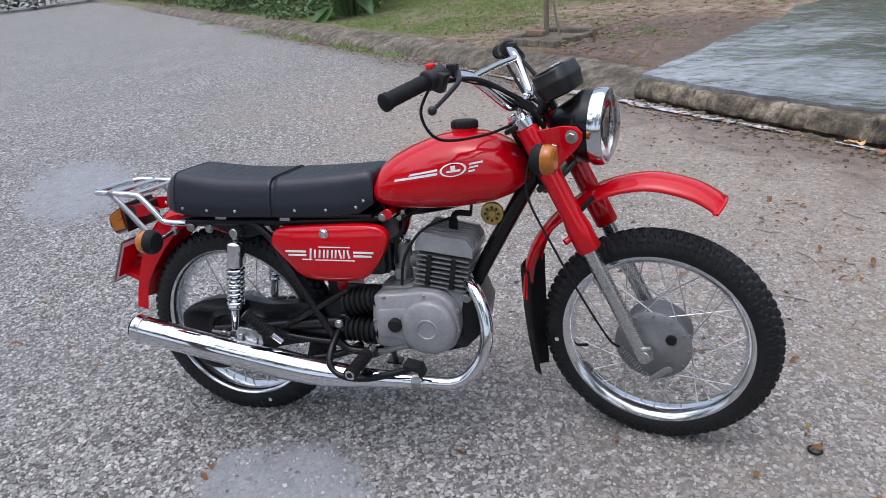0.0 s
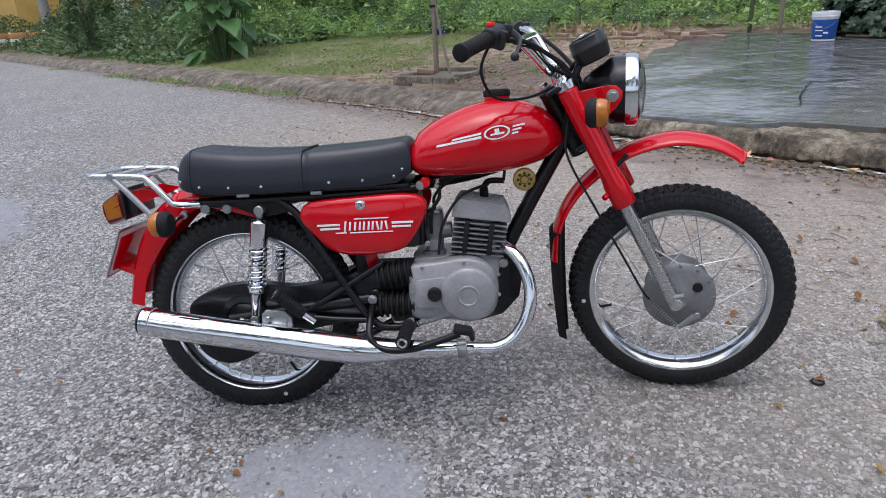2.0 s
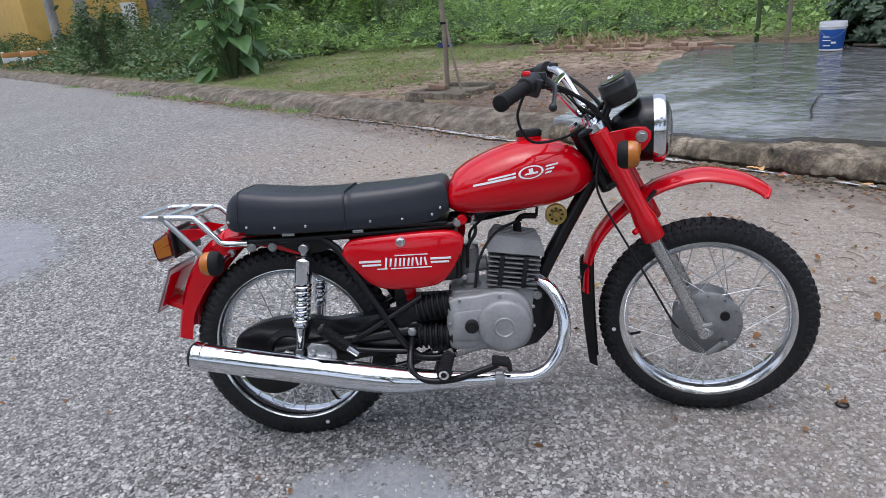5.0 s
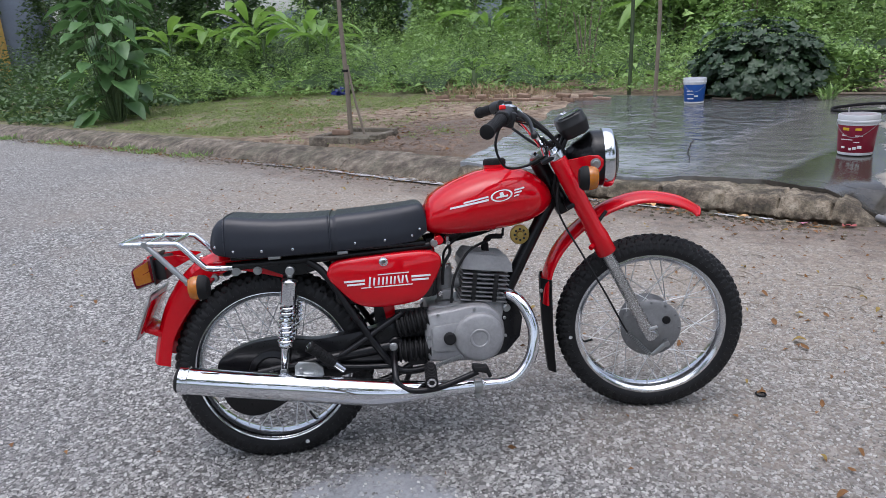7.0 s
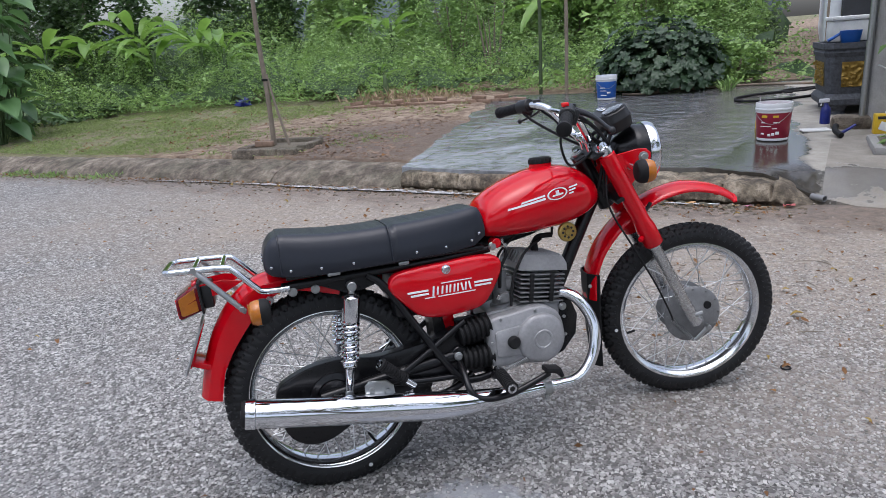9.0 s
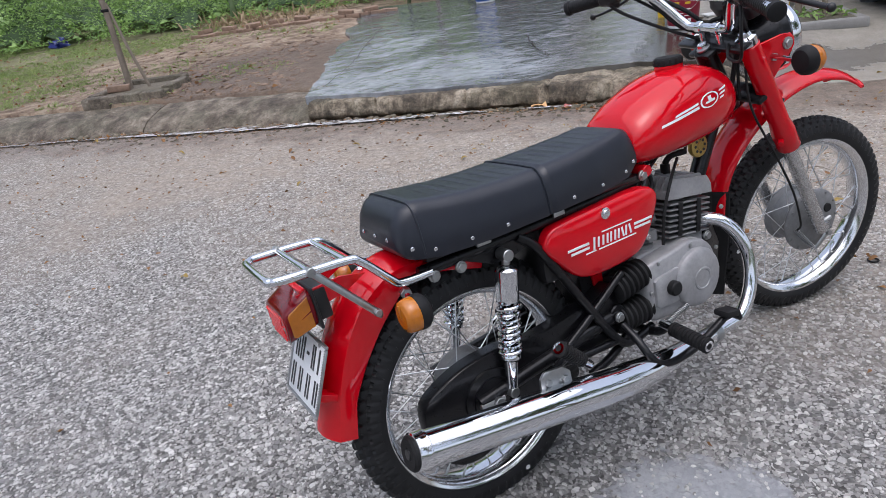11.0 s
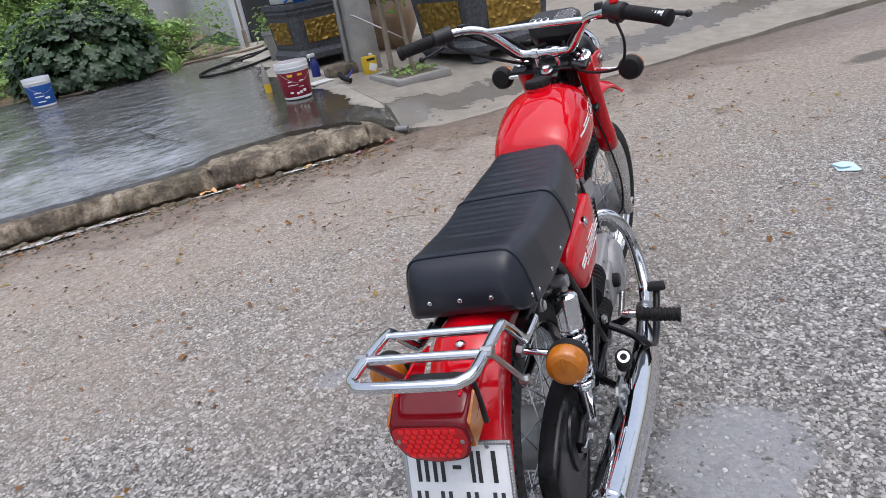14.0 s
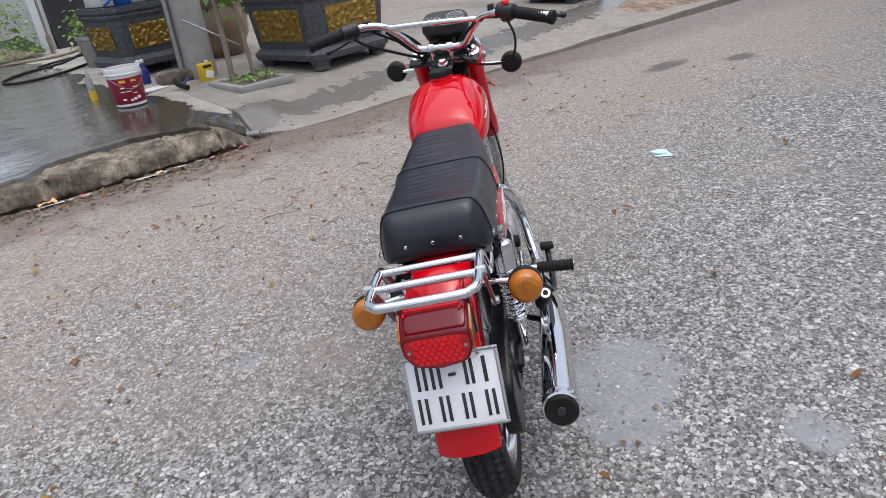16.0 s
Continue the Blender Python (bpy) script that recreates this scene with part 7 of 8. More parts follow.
def grass():
    """Small tufts in uneven patches, thinning out towards the bare mud."""
    n, per = 26000, 11
    a = rng.uniform(-16, -1.2, n)
    v = rng.uniform(0.42, 5.2, n)
    dens = 0.24 + 1.5 * bumpy(a, v, 0.9, 11) + np.clip((-a - 4.0) * 0.22, -0.6, 0.45) + 0.8 * bumpy(a, v, 3.0, 12)
    ok = (rng.random(n) < dens) & (a < -1.3 - 0.28 * v)
    a, v = a[ok], v[ok]
    v = v + np.array([kerb_v(x) for x in a]) * 0.6
    tall = rng.uniform(0.5, 1.2, len(a)) * (1 + 0.9 * (rng.random(len(a)) < 0.06))
    a, v, tall = np.repeat(a, per), np.repeat(v, per), np.repeat(tall, per)
    m = len(a)
    c = np.stack([a + rng.normal(0, 0.022, m), v + rng.normal(0, 0.022, m), 0.128 + rise(v)], 1)
    d = rng.normal(0, 0.7, (m, 3))
    d[:, 2] = 0.9
    ln = rng.uniform(0.02, 0.055, m) * tall
    vv, f = leaf_quads(c, d, ln, ln * 0.10 + 0.0035, 0.3)
    ob = new("grass", fast_mesh("grass", vv, f, GRASS))
    ob.matrix_basis = GROUND
    tagged(ob, "thin patchy grass on trodden soil", "grass", kind="stuff")


grass()


def tuft(a, v, n, h, mat, label, spread=0.12, z=None):
    c = np.zeros((n, 3))
    c[:, :2] = rng.normal(0, spread, (n, 2))
    d = rng.normal(0, 0.6, (n, 3))
    d[:, 2] = 1.0
    ln = rng.uniform(0.4, 1.0, n) * h
    vv, f = leaf_quads(c, d, ln, ln * 0.08 + 0.004, 0.25)
    ob = new("grass_tuft", fast_mesh("grass_tuft", vv, f, mat))
    ob.matrix_basis = W(a, v, z)
    return tagged(ob, label, "grass", kind="stuff")


for a, v in ((-10.85, -0.75), (-15.0, -0.9), (-14.2, -0.1), (-12.8, 0.1), (-12.2, 0.3), (-6.2, -0.28), (-6.9, -0.30), (-8.6, -0.4), (-9.3, -0.4), (-5.3, -0.2), (-11.0, -0.6), (-7.6, 0.15)):
    tuft(a, v, 130, 0.16, WEED, "green weeds sprouting along the gutter", 0.14, -0.05)
tuft(-4.6, 5.1, 260, 0.35, STRAW, "heap of dry straw at the edge of the weeds", 0.35)
tuft(-3.6, 5.0, 260, 0.30, STRAW, "heap of dry straw at the edge of the weeds", 0.4)
tuft(1.05, 4.75, 40, 0.35, WEED, "spiky green tuft at the slab's edge", 0.05)


# ---- things on the plot ----
def brick_mesh():
    s = Shape().box((0.21, 0.10, 0.06), None, 0.006)
    return mesh_from("brick", s.v, s.f, BRICK, True)


brick_me = brick_mesh()
border = thing("brick_border", GROUND @ Matrix(), "low border of loose old bricks beside the weeds", "bricks")
r = random.Random(3)
for i in range(17):
    q = i / 16
    a = -4.7 + 2.85 * q + r.uniform(-0.03, 0.03)
    v = 4.05 + 0.45 * q + r.uniform(-0.05, 0.05)
    piece("brick", brick_me, border, pose(a, v, plot_z(v) + 0.02, r.uniform(-8, 8), r.uniform(-6, 6), 9 + r.uniform(-18, 18)))
    if i < 9 and i % 2 == 0 or i in (12, 14):
        piece("brick", brick_me, border, pose(a + 0.1, v + 0.05, plot_z(v) + 0.078, r.uniform(-8, 8), r.uniform(-6, 6), 9 + r.uniform(-25, 25)))

pit = thing("tree_pit", W(-3.25, 0.85, 0.105, 12), "raised tree pit edged with old concrete and brick", "planter")
for x, y, sx, sy in ((-0.12, -0.36, 0.58, 0.13), (0.28, -0.35, 0.22, 0.11), (0.0, 0.34, 0.7, 0.10), (-0.36, 0, 0.11, 0.58), (0.34, 0.05, 0.11, 0.45)):
    part("edging", Shape().box((sx, sy, 0.17), Matrix.Translation((x, y, 0.035 + r.uniform(-0.015, 0.015))) @ Matrix.Rotation(radians(r.uniform(-3, 3)), 4, "Z"), 0.02), KERB, pit)
part("soil_fill", Shape().box((0.76, 0.66, 0.06), Matrix.Translation((0, 0, 0.06)), 0.02), FOOTING, pit)
piece("brick", brick_me, pit, pose(-0.22, -0.02, 0.125, 0, 4, 20))

post = thing("young_tree", W(-3.45, 0.93, 0.2), "slim young tree trunk tied to a leaning prop", "tree")
part("trunk", Shape().tube([(0, 0, -0.05), (0.01, 0.0, 0.6), (-0.02, 0.01, 1.3), (0.01, 0.0, 2.2), (0.0, 0.0, 3.2)], [0.032, 0.029, 0.027, 0.025, 0.021], 12, 4), BARK, post)
part("prop", Shape().tube([(0.24, 0.02, -0.06), (0.12, 0.01, 0.4), (0.01, 0.03, 0.82)], [0.016, 0.015, 0.013], 8, 3), BARK, post, "pale bamboo prop")
part("tie", Shape().lathe([(0.034, 0), (0.038, 0.008), (0.038, 0.02), (0.034, 0.028)], (0, 0, 0.74), (0, 0, 1), 14), RUBBER, post, "dark tie")
crown = scatter_leaves("crown", rng.normal(0, 1, (1500, 3)) * np.array((0.55, 0.55, 0.4)) + np.array((0, 0, 3.5)), 0.12, WEED, "", "", Matrix())
crown.parent = post
for a, v, h in ((-1.84, 5.35, 3.0), (-1.33, 5.15, 2.8)):
    p = thing("pole", W(a, v, plot_z(v) - 0.05), "thin upright green wooden pole", "pole")
    part("shaft", Shape().tube([(0, 0, -0.05), (0.02, 0.01, 1.2), (0.0, 0, h)], [0.032, 0.029, 0.026], 8, 3), BAMBOO if a < -1.5 else BARK, p)

# paint buckets
WHITEPLASTIC = surface("white_plastic", (0.66, 0.67, 0.68), 0.4, 0, 0.08, 20)
BLUEPLASTIC = surface("blue_plastic", (0.02, 0.10, 0.38), 0.35, 0, 0.15, 15)
MAROON = surface("maroon_label", (0.26, 0.012, 0.035), 0.35, 0, 0.12, 15)
DARKBLUE = surface("dark_blue_plastic", (0.012, 0.02, 0.16), 0.3, 0, 0.1, 20)
TINYELLOW = surface("yellow_tin", (0.65, 0.42, 0.02), 0.4, 0, 0.1, 20)
ORANGE = surface("orange_sheet", (0.75, 0.16, 0.04), 0.6, 0, 0.1, 8)
GOLDLEAF = surface("gilded_relief", (0.30, 0.19, 0.04), 0.38, 0.65, 0.75, 24, 1.0, 45)
HOSE = surface("hose_rubber", (0.17, 0.13, 0.09), 0.6, 0, 0.2, 20)


def bucket(a, v, r0, h, body, label, turn, bars):
    root = thing("paint_bucket", W(a, v, plot_z(v) + 0.012, turn), label, "bucket")
    part("body", Shape().lathe([(r0 * 0.80, 0.0), (r0 * 0.84, 0.004), (r0 * 0.86, h * 0.08), (r0 * 0.855, h * 0.085)], (0, 0, 0), (0, 0, 1), 40), WHITEPLASTIC, root)
    part("label_wrap", Shape().lathe([(r0 * 0.85, h * 0.07), (r0 * 0.865, h * 0.08), (r0 * 0.955, h * 0.76), (r0 * 0.94, h * 0.765)], (0, 0, 0), (0, 0, 1), 40), body, root)
    part("rim", Shape().lathe([(r0 * 0.93, h * 0.74), (r0 * 0.965, h * 0.75), (r0 * 0.975, h * 0.82), (r0 * 1.02, h * 0.825), (r0 * 1.02, h * 0.86), (r0 * 0.985, h * 0.87), (r0 * 1.0, h * 0.98), (r0 * 0.98, h), (r0 * 0.93, h), (r0 * 0.92, h * 0.9), (r0 * 0.91, h * 0.55), (0.001, h * 0.5)], (0, 0, 0), (0, 0, 1), 40), WHITEPLASTIC, root)
    part("handle", Shape().tube([(r0 * 1.0 * math.cos(t), r0 * 1.06 * math.sin(t) - 0.012, h * 0.80 - h * 0.33 * math.sin(t * 1.0 + math.pi) ** 2) for t in np.linspace(-math.pi, 0, 15)], 0.0022, 6), STEEL, root)
    for t, z, w, hh, mt in bars:
        q = radians(t)
        rad = r0 * (0.865 + 0.09 * (z - 0.08) / 0.68) + 0.0015
        part("label_bar", Shape().box((w, 0.0015, hh), Matrix.Translation((rad * math.sin(q), -rad * math.cos(q), z * h)) @ Matrix.Rotation(q, 4, "Z"), 0.0004), mt, root)


bucket(-0.43, 4.3, 0.145, 0.325, BLUEPLASTIC, "white and blue paint bucket on the wet slab", 20, [(-25, 0.5, 0.07, 0.012, DECAL), (-22, 0.38, 0.09, 0.01, DECAL), (10, 0.3, 0.05, 0.02, DECAL), (-20, 0.2, 0.08, 0.012, DECAL)])
bucket(1.91, 1.55, 0.148, 0.32, MAROON, "white and maroon paint bucket standing on the wet slab", 0,
       [(-25, 0.66, 0.05, 0.022, TINYELLOW), (12, 0.66, 0.045, 0.018, TINYELLOW), (-30, 0.5, 0.035, 0.01, DECAL), (15, 0.5, 0.05, 0.008, DECAL), (-20, 0.40, 0.09, 0.006, DECAL), (10, 0.34, 0.04, 0.006, DECAL), (20, 0.22, 0.03, 0.024, DECAL), (5, 0.19, 0.025, 0.022, DECAL), (-8, 0.17, 0.02, 0.02, DECAL), (-32, 0.2, 0.03, 0.014, DECAL)])


# stone planters with gilded panels
def planter(m, sx, sy, h, label, plant=False):
    root = thing("stone_planter", m, label, "planter")
    c = 0.09 * min(sx, sy)

    def octo(k, z):
        X, Y, C = sx / 2 * k, sy / 2 * k, c * k
        return [(-X + C, -Y, z), (X - C, -Y, z), (X, -Y + C, z), (X, Y - C, z), (X - C, Y, z), (-X + C, Y, z), (-X, Y - C, z), (-X, -Y + C, z)]
    prof = [(0.93, 0.09), (0.95, 0.10), (0.97, 0.15), (0.92, 0.18), (0.87, 0.20), (0.885, 0.22), (0.95, h - 0.13), (0.97, h - 0.12), (1.0, h - 0.09), (0.97, h - 0.07), (1.02, h - 0.05), (1.02, h), (0.93, h), (0.9, h - 0.06)]
    part("basin", Shape().loft([octo(k, z) for k, z in prof]), STONE, root, "grey carved stone basin", angle=25)
    part("earth", Shape().loft([octo(0.9, h - 0.08), octo(0.9, h - 0.06)]), FOOTING, root)
    for x in (-1, 1):
        for y in (-1, 1):
            part("foot", Shape().lathe([(0.10, 0.14), (0.11, 0.09), (0.08, 0.03), (0.09, 0.0), (0.06, -0.005)], (x * (sx / 2 - 0.16), y * (sy / 2 - 0.16), 0), (0, 0, 1), 10), STONE, root)
    ring0, ring1 = octo(0.897, 0.25), octo(0.94, h - 0.16)
    for i in range(0, 8, 2):
        p, q, s, t = (Vector(x) for x in (ring0[i], ring0[(i + 1) % 8], ring1[(i + 1) % 8], ring1[i]))
        n = (q - p).cross(t - p).normalized()
        sh = Shape()
        nx, nz = 44, 22
        for jz in range(nz + 1):
            for jx in range(nx + 1):
                u, w = 0.10 + 0.80 * jx / nx, 0.06 + 0.88 * jz / nz
                o = (p * (1 - u) + q * u) * (1 - w) + (t * (1 - u) + s * u) * w
                inside = 0 < jx < nx and 0 < jz < nz
                sh.v.append(tuple(o + n * (0.006 + (0.030 * max(0, noise.noise((jx * 0.33 + i * 7, jz * 0.33, i)) + 0.7 * noise.noise((jx * 0.75 + i * 7, jz * 0.75, i)) + 0.12) if inside else 0))))
        sh.f = [(jz * (nx + 1) + jx, jz * (nx + 1) + jx + 1, (jz + 1) * (nx + 1) + jx + 1, (jz + 1) * (nx + 1) + jx) for jz in range(nz) for jx in range(nx)]
        part("gilded_panel", sh, GOLDLEAF, root, "gilded relief panel", angle=55)
    return root


planter(W(2.54, 3.14, None, 11), 0.80, 0.80, 0.68, "grey stone planter with gilded relief panels")
planter(W(3.87, 1.60, None, 12), 1.08, 1.08, 0.74, "grey stone planter with gilded relief panels beside the young trees")
planter(W(7.9, 1.9, None, 8), 0.9, 0.9, 0.66, "grey stone planter farther along the yard")

sc = thing("blue_scoop", W(2.42, 2.84, plot_z(2.84) + 0.687), "blue plastic water scoop on the planter's rim", "scoop")
part("bowl", Shape().lathe([(0.075, 0), (0.08, 0.005), (0.095, 0.11), (0.098, 0.115), (0.09, 0.115), (0.075, 0.012), (0.001, 0.01)], (0, 0, 0), (0, 0, 1), 28).tube([(-0.09, 0, 0.09), (-0.15, -0.02, 0.05), (-0.19, -0.03, 0.03)], 0.014, 8, 3), BLUEPLASTIC, sc)
box = thing("foam_box", W(2.54, 3.28, plot_z(3.28) + 0.675, 11), "worn white foam box on the planter", "box")
part("body", Shape().box((0.54, 0.38, 0.20), Matrix.Translation((-0.05, 0, 0.10)), 0.012), PALECLOTH, box)
part("lid", Shape().box((0.57, 0.41, 0.04), Matrix.Translation((-0.05, 0, 0.22)), 0.01), PALECLOTH, box)

POT = surface("brown_glazed_pot", (0.20, 0.13, 0.075), 0.4, 0, 0.35, 9, 0.2, 60, coat=0.3)
pt = thing("plant_pot", W(3.40, 3.05), "large brown glazed plant pot behind the young trees", "pot")
part("vessel", Shape().lathe([(0.20, 0.0), (0.22, 0.02), (0.32, 0.22), (0.34, 0.38), (0.29, 0.52), (0.33, 0.58), (0.34, 0.62), (0.30, 0.63), (0.27, 0.55)], (0, 0, 0), (0, 0, 1), 32), POT, pt)
lfp = scatter_leaves("foliage", rng.normal(0, 1, (260, 3)) * np.array((0.22, 0.22, 0.16)) + np.array((0, 0, 0.92)), 0.12, DEEP, "", "", Matrix())
lfp.parent = pt
pt2 = thing("plant_pot", W(2.26, 3.95), "pale grey plant pot with a small leafy plant", "pot")
part("vessel", Shape().lathe([(0.10, 0.0), (0.11, 0.01), (0.15, 0.30), (0.165, 0.31), (0.165, 0.35), (0.14, 0.35), (0.13, 0.28)], (0, 0, 0), (0, 0, 1), 28), APRON, pt2)
lfp = scatter_leaves("foliage", rng.normal(0, 1, (160, 3)) * np.array((0.12, 0.12, 0.12)) + np.array((0, 0, 0.45)), 0.08, WEED, "", "", Matrix())
lfp.parent = pt2

pole = thing("concrete_pole", W(2.76, 2.14), "thick round concrete utility pole", "pole")
part("shaft", Shape().tube([(0, 0, -0.1), (0, 0, 1.5), (0, 0, 4.5)], [0.165, 0.155, 0.14], 24), APRON, pole)
part("pipe", Shape().tube([(-0.19, -0.06, 0.0), (-0.18, -0.06, 1.5), (-0.165, -0.06, 4.4)], 0.028, 10), STEEL, pole, "grey steel pipe fixed to the pole")
part("tap", Shape().tube([(-0.1, -0.16, 0.55), (-0.1, -0.19, 0.55), (-0.02, -0.22, 0.50), (0.35, -0.3, 0.25)], 0.008, 8, 3), STEEL, pole)
part("kerb_block", Shape().box((0.34, 0.22, 0.14), Matrix.Translation((-0.26, -0.02, 0.05)), 0.05), KERB, pole, "pale concrete lump at its foot")

bed = thing("tree_bed", W(2.90, 1.28, None, 4), "square concrete tree bed with two thin trunks", "planter")
for x, y, sx, sy in ((0.0, -0.295, 0.54, 0.07), (0.0, 0.295, 0.54, 0.07), (-0.235, 0, 0.07, 0.52), (0.235, 0, 0.07, 0.52)):
    part("edging", Shape().box((sx, sy, 0.08), Matrix.Translation((x, y, 0.015)), 0.018), APRON, bed)
part("earth", Shape().box((0.42, 0.53, 0.05), Matrix.Translation((0, 0, 0.025)), 0.01), FOOTING, bed)
part("trunk", Shape().tube([(-0.12, 0.1, 0.04), (-0.12, 0.1, 0.7), (-0.16, 0.12, 1.4), (-0.2, 0.1, 2.6)], [0.028, 0.024, 0.022, 0.018], 10, 4), BARK, bed)
part("trunk", Shape().tube([(0.05, 0.0, 0.04), (0.02, 0.0, 0.5), (0.0, 0.02, 1.2), (0.05, 0.02, 2.4)], [0.021, 0.018, 0.016, 0.013], 10, 4), BARK, bed)
lf = rng.normal(0, 1, (60, 3)) * np.array((0.09, 0.09, 0.07)) + np.array((0.0, 0.0, 0.78))
cr = scatter_leaves("leaf_tuft", lf, 0.10, BANANA, "", "", Matrix())
cr.parent = bed
cr2 = scatter_leaves("crown", rng.normal(0, 1, (1300, 3)) * np.array((0.5, 0.5, 0.4)) + np.array((-0.1, 0.1, 2.7)), 0.10, WEED, "", "", Matrix())
cr2.parent = bed
cv = rng.uniform(-0.19, 0.19, (80, 3))
cv[:, 2] = 0.05 + 0.04 * rng.random(80)
gc = scatter_leaves("ground_cover", cv, 0.06, WEED, "", "", Matrix())
gc.parent = bed
tagged(gc, kind="stuff")

# bottles, tin, tool, hose
sp = thing("spray_bottle", W(2.28, 2.3, None, 30), "dark blue spray bottle with a white trigger", "bottle")
part("body", Shape().lathe([(0.04, 0), (0.044, 0.004), (0.044, 0.13), (0.038, 0.155), (0.018, 0.185), (0.016, 0.20)], (0, 0, 0), (0, 0, 1), 24), DARKBLUE, sp)
part("trigger", Shape().box((0.09, 0.03, 0.035), Matrix.Translation((-0.02, 0, 0.225)), 0.008).tube([(-0.04, 0, 0.215), (-0.05, 0, 0.18)], 0.006, 8), WHITEPLASTIC, sp, "white trigger head")
sq = thing("soap_bottle", W(1.74, 2.1, None, 10), "clear plastic soap bottle with yellow liquid", "bottle")
part("body", Shape().lathe([(0.028, 0), (0.032, 0.005), (0.032, 0.09), (0.03, 0.09)], (0, 0, 0), (0, 0, 1), 24), TINYELLOW, sq, "yellow liquid")
part("neck", Shape().lathe([(0.0315, 0.09), (0.031, 0.19), (0.014, 0.22), (0.013, 0.25), (0.007, 0.26), (0.005, 0.30)], (0, 0, 0), (0, 0, 1), 24), APRON, sq, "cloudy upper bottle and pump")
tn = thing("oil_tin", W(2.72, 1.86, None, 12), "yellow rectangular oil tin", "tin")
part("body", Shape().box((0.13, 0.08, 0.17), Matrix.Translation((0, 0, 0.085)), 0.006), TINYELLOW, tn)
part("spout", Shape().cyl((0.03, 0, 0.17), (0.03, 0, 0.19), 0.018, 14), WHITEPLASTIC, tn)
part("label_patch", Shape().box((0.08, 0.002, 0.07), Matrix.Translation((0.01, -0.041, 0.065)) @ Matrix.Rotation(radians(20), 4, "Y"), 0.0005), DECAL, tn)
part("label_bar", Shape().box((0.09, 0.002, 0.025), Matrix.Translation((0, -0.041, 0.14)), 0.0005), INK, tn)
hb = thing("hand_brush", W(2.42, 1.72, plot_z(1.7) + 0.03, 40), "black and blue hand brush lying on the concrete", "brush")
part("brush_handle", Shape().tube([(0, 0, 0.0), (0.07, 0.0, 0.03), (0.14, 0, 0.06)], [0.016, 0.012, 0.012], 10, 4), DARKBLUE, hb)
part("bristles", Shape().tube([(-0.07, -0.1, 0.0), (-0.05, 0.0, 0.03), (0.0, 0.06, 0.06)], 0.024, 10, 4), RUBBER, hb)
fp = thing("tile_scrap", W(2.22, 1.95, plot_z(1.95) + 0.012, 20), "flat pale tile scrap on the wet slab", "tile")
part("slab_piece", Shape().box((0.24, 0.16, 0.012), Matrix.Translation((0, 0, 0.006)), 0.002), PALECLOTH, fp)


def hose(pts, rad, mat, label):
    ob = part("hose", Shape().tube([(a, v, plot_z(v) + 0.014 + rad + dz) for a, v, dz in pts], rad, 8, 8), mat, None, m=GROUND)
    return tagged(ob, label, "hose")


stick = thing("bamboo_pole", W(2.12, 5.6), "thin brown bamboo pole propped before the pale wall", "pole")
part("shaft", Shape().tube([(0, 0, 0), (0.0, 0.02, 1.2), (0.0, 0.05, 3.0)], 0.016, 8, 3), BARK, stick)
part("socket", Shape().cyl((0, 0, 0), (0, 0, 0.25), 0.03, 10), BARK, stick)
hose([(-0.3, 4.62, 0), (-0.05, 4.58, 0), (0.18, 4.72, 0), (0.0, 4.9, 0), (0.5, 5.02, 0), (1.0, 5.15, 0), (1.5, 5.2, 0), (2.0, 5.15, 0), (2.35, 4.85, 0.1), (2.5, 4.6, 0.4)], 0.016, HOSE, "tan garden hose along the slab's edge")
hose([(2.4, 4.6, 0.1), (2.0, 4.55, 0.0), (1.55, 4.3, 0.0), (1.28, 3.95, 0.0), (1.4, 3.7, 0.0), (1.8, 3.8, 0.0), (2.2, 4.15, 0.0), (2.35, 4.4, 0.0)], 0.015, RUBBER, "black hose looped on the wet slab")
hose([(2.3, 4.75, 0.02), (1.9, 4.7, 0.0), (1.72, 4.5, 0.0), (1.85, 4.35, 0.0)], 0.012, RUBBER, "black hose end with a red nozzle")

rb = thing("rubble_heap", W(2.4 - 5.2, 15.0), "far heap of rubble under an orange sheet", "rubble")
part("stones", Shape().ball((0, 0, 0.8), 1.3, 14, (1.6, 1, 0.75)), KERB, rb)
part("sheet", Shape().ball((0.3, 0, 1.75), 0.55, 12, (1.3, 1, 0.4)), ORANGE, rb, "orange plastic sheet")
bgp = thing("blue_bag", W(-8.0, 4.75), "crumpled blue plastic bag at the edge of the weeds", "bag")
_bag = Shape().ball((0, 0, 0.06), 0.12, 16, (1.4, 0.8, 0.8))
_bag.v = [(x * (1 + 0.9 * noise.noise((x * 14, y * 14, z * 14))), y * (1 + 0.9 * noise.noise((x * 14, z * 14, y * 14))), max(0, z * (1 + 0.8 * noise.noise((z * 12, x * 12, y * 12))))) for x, y, z in _bag.v]
part("bag", _bag, DARKBLUE, bgp, angle=15)

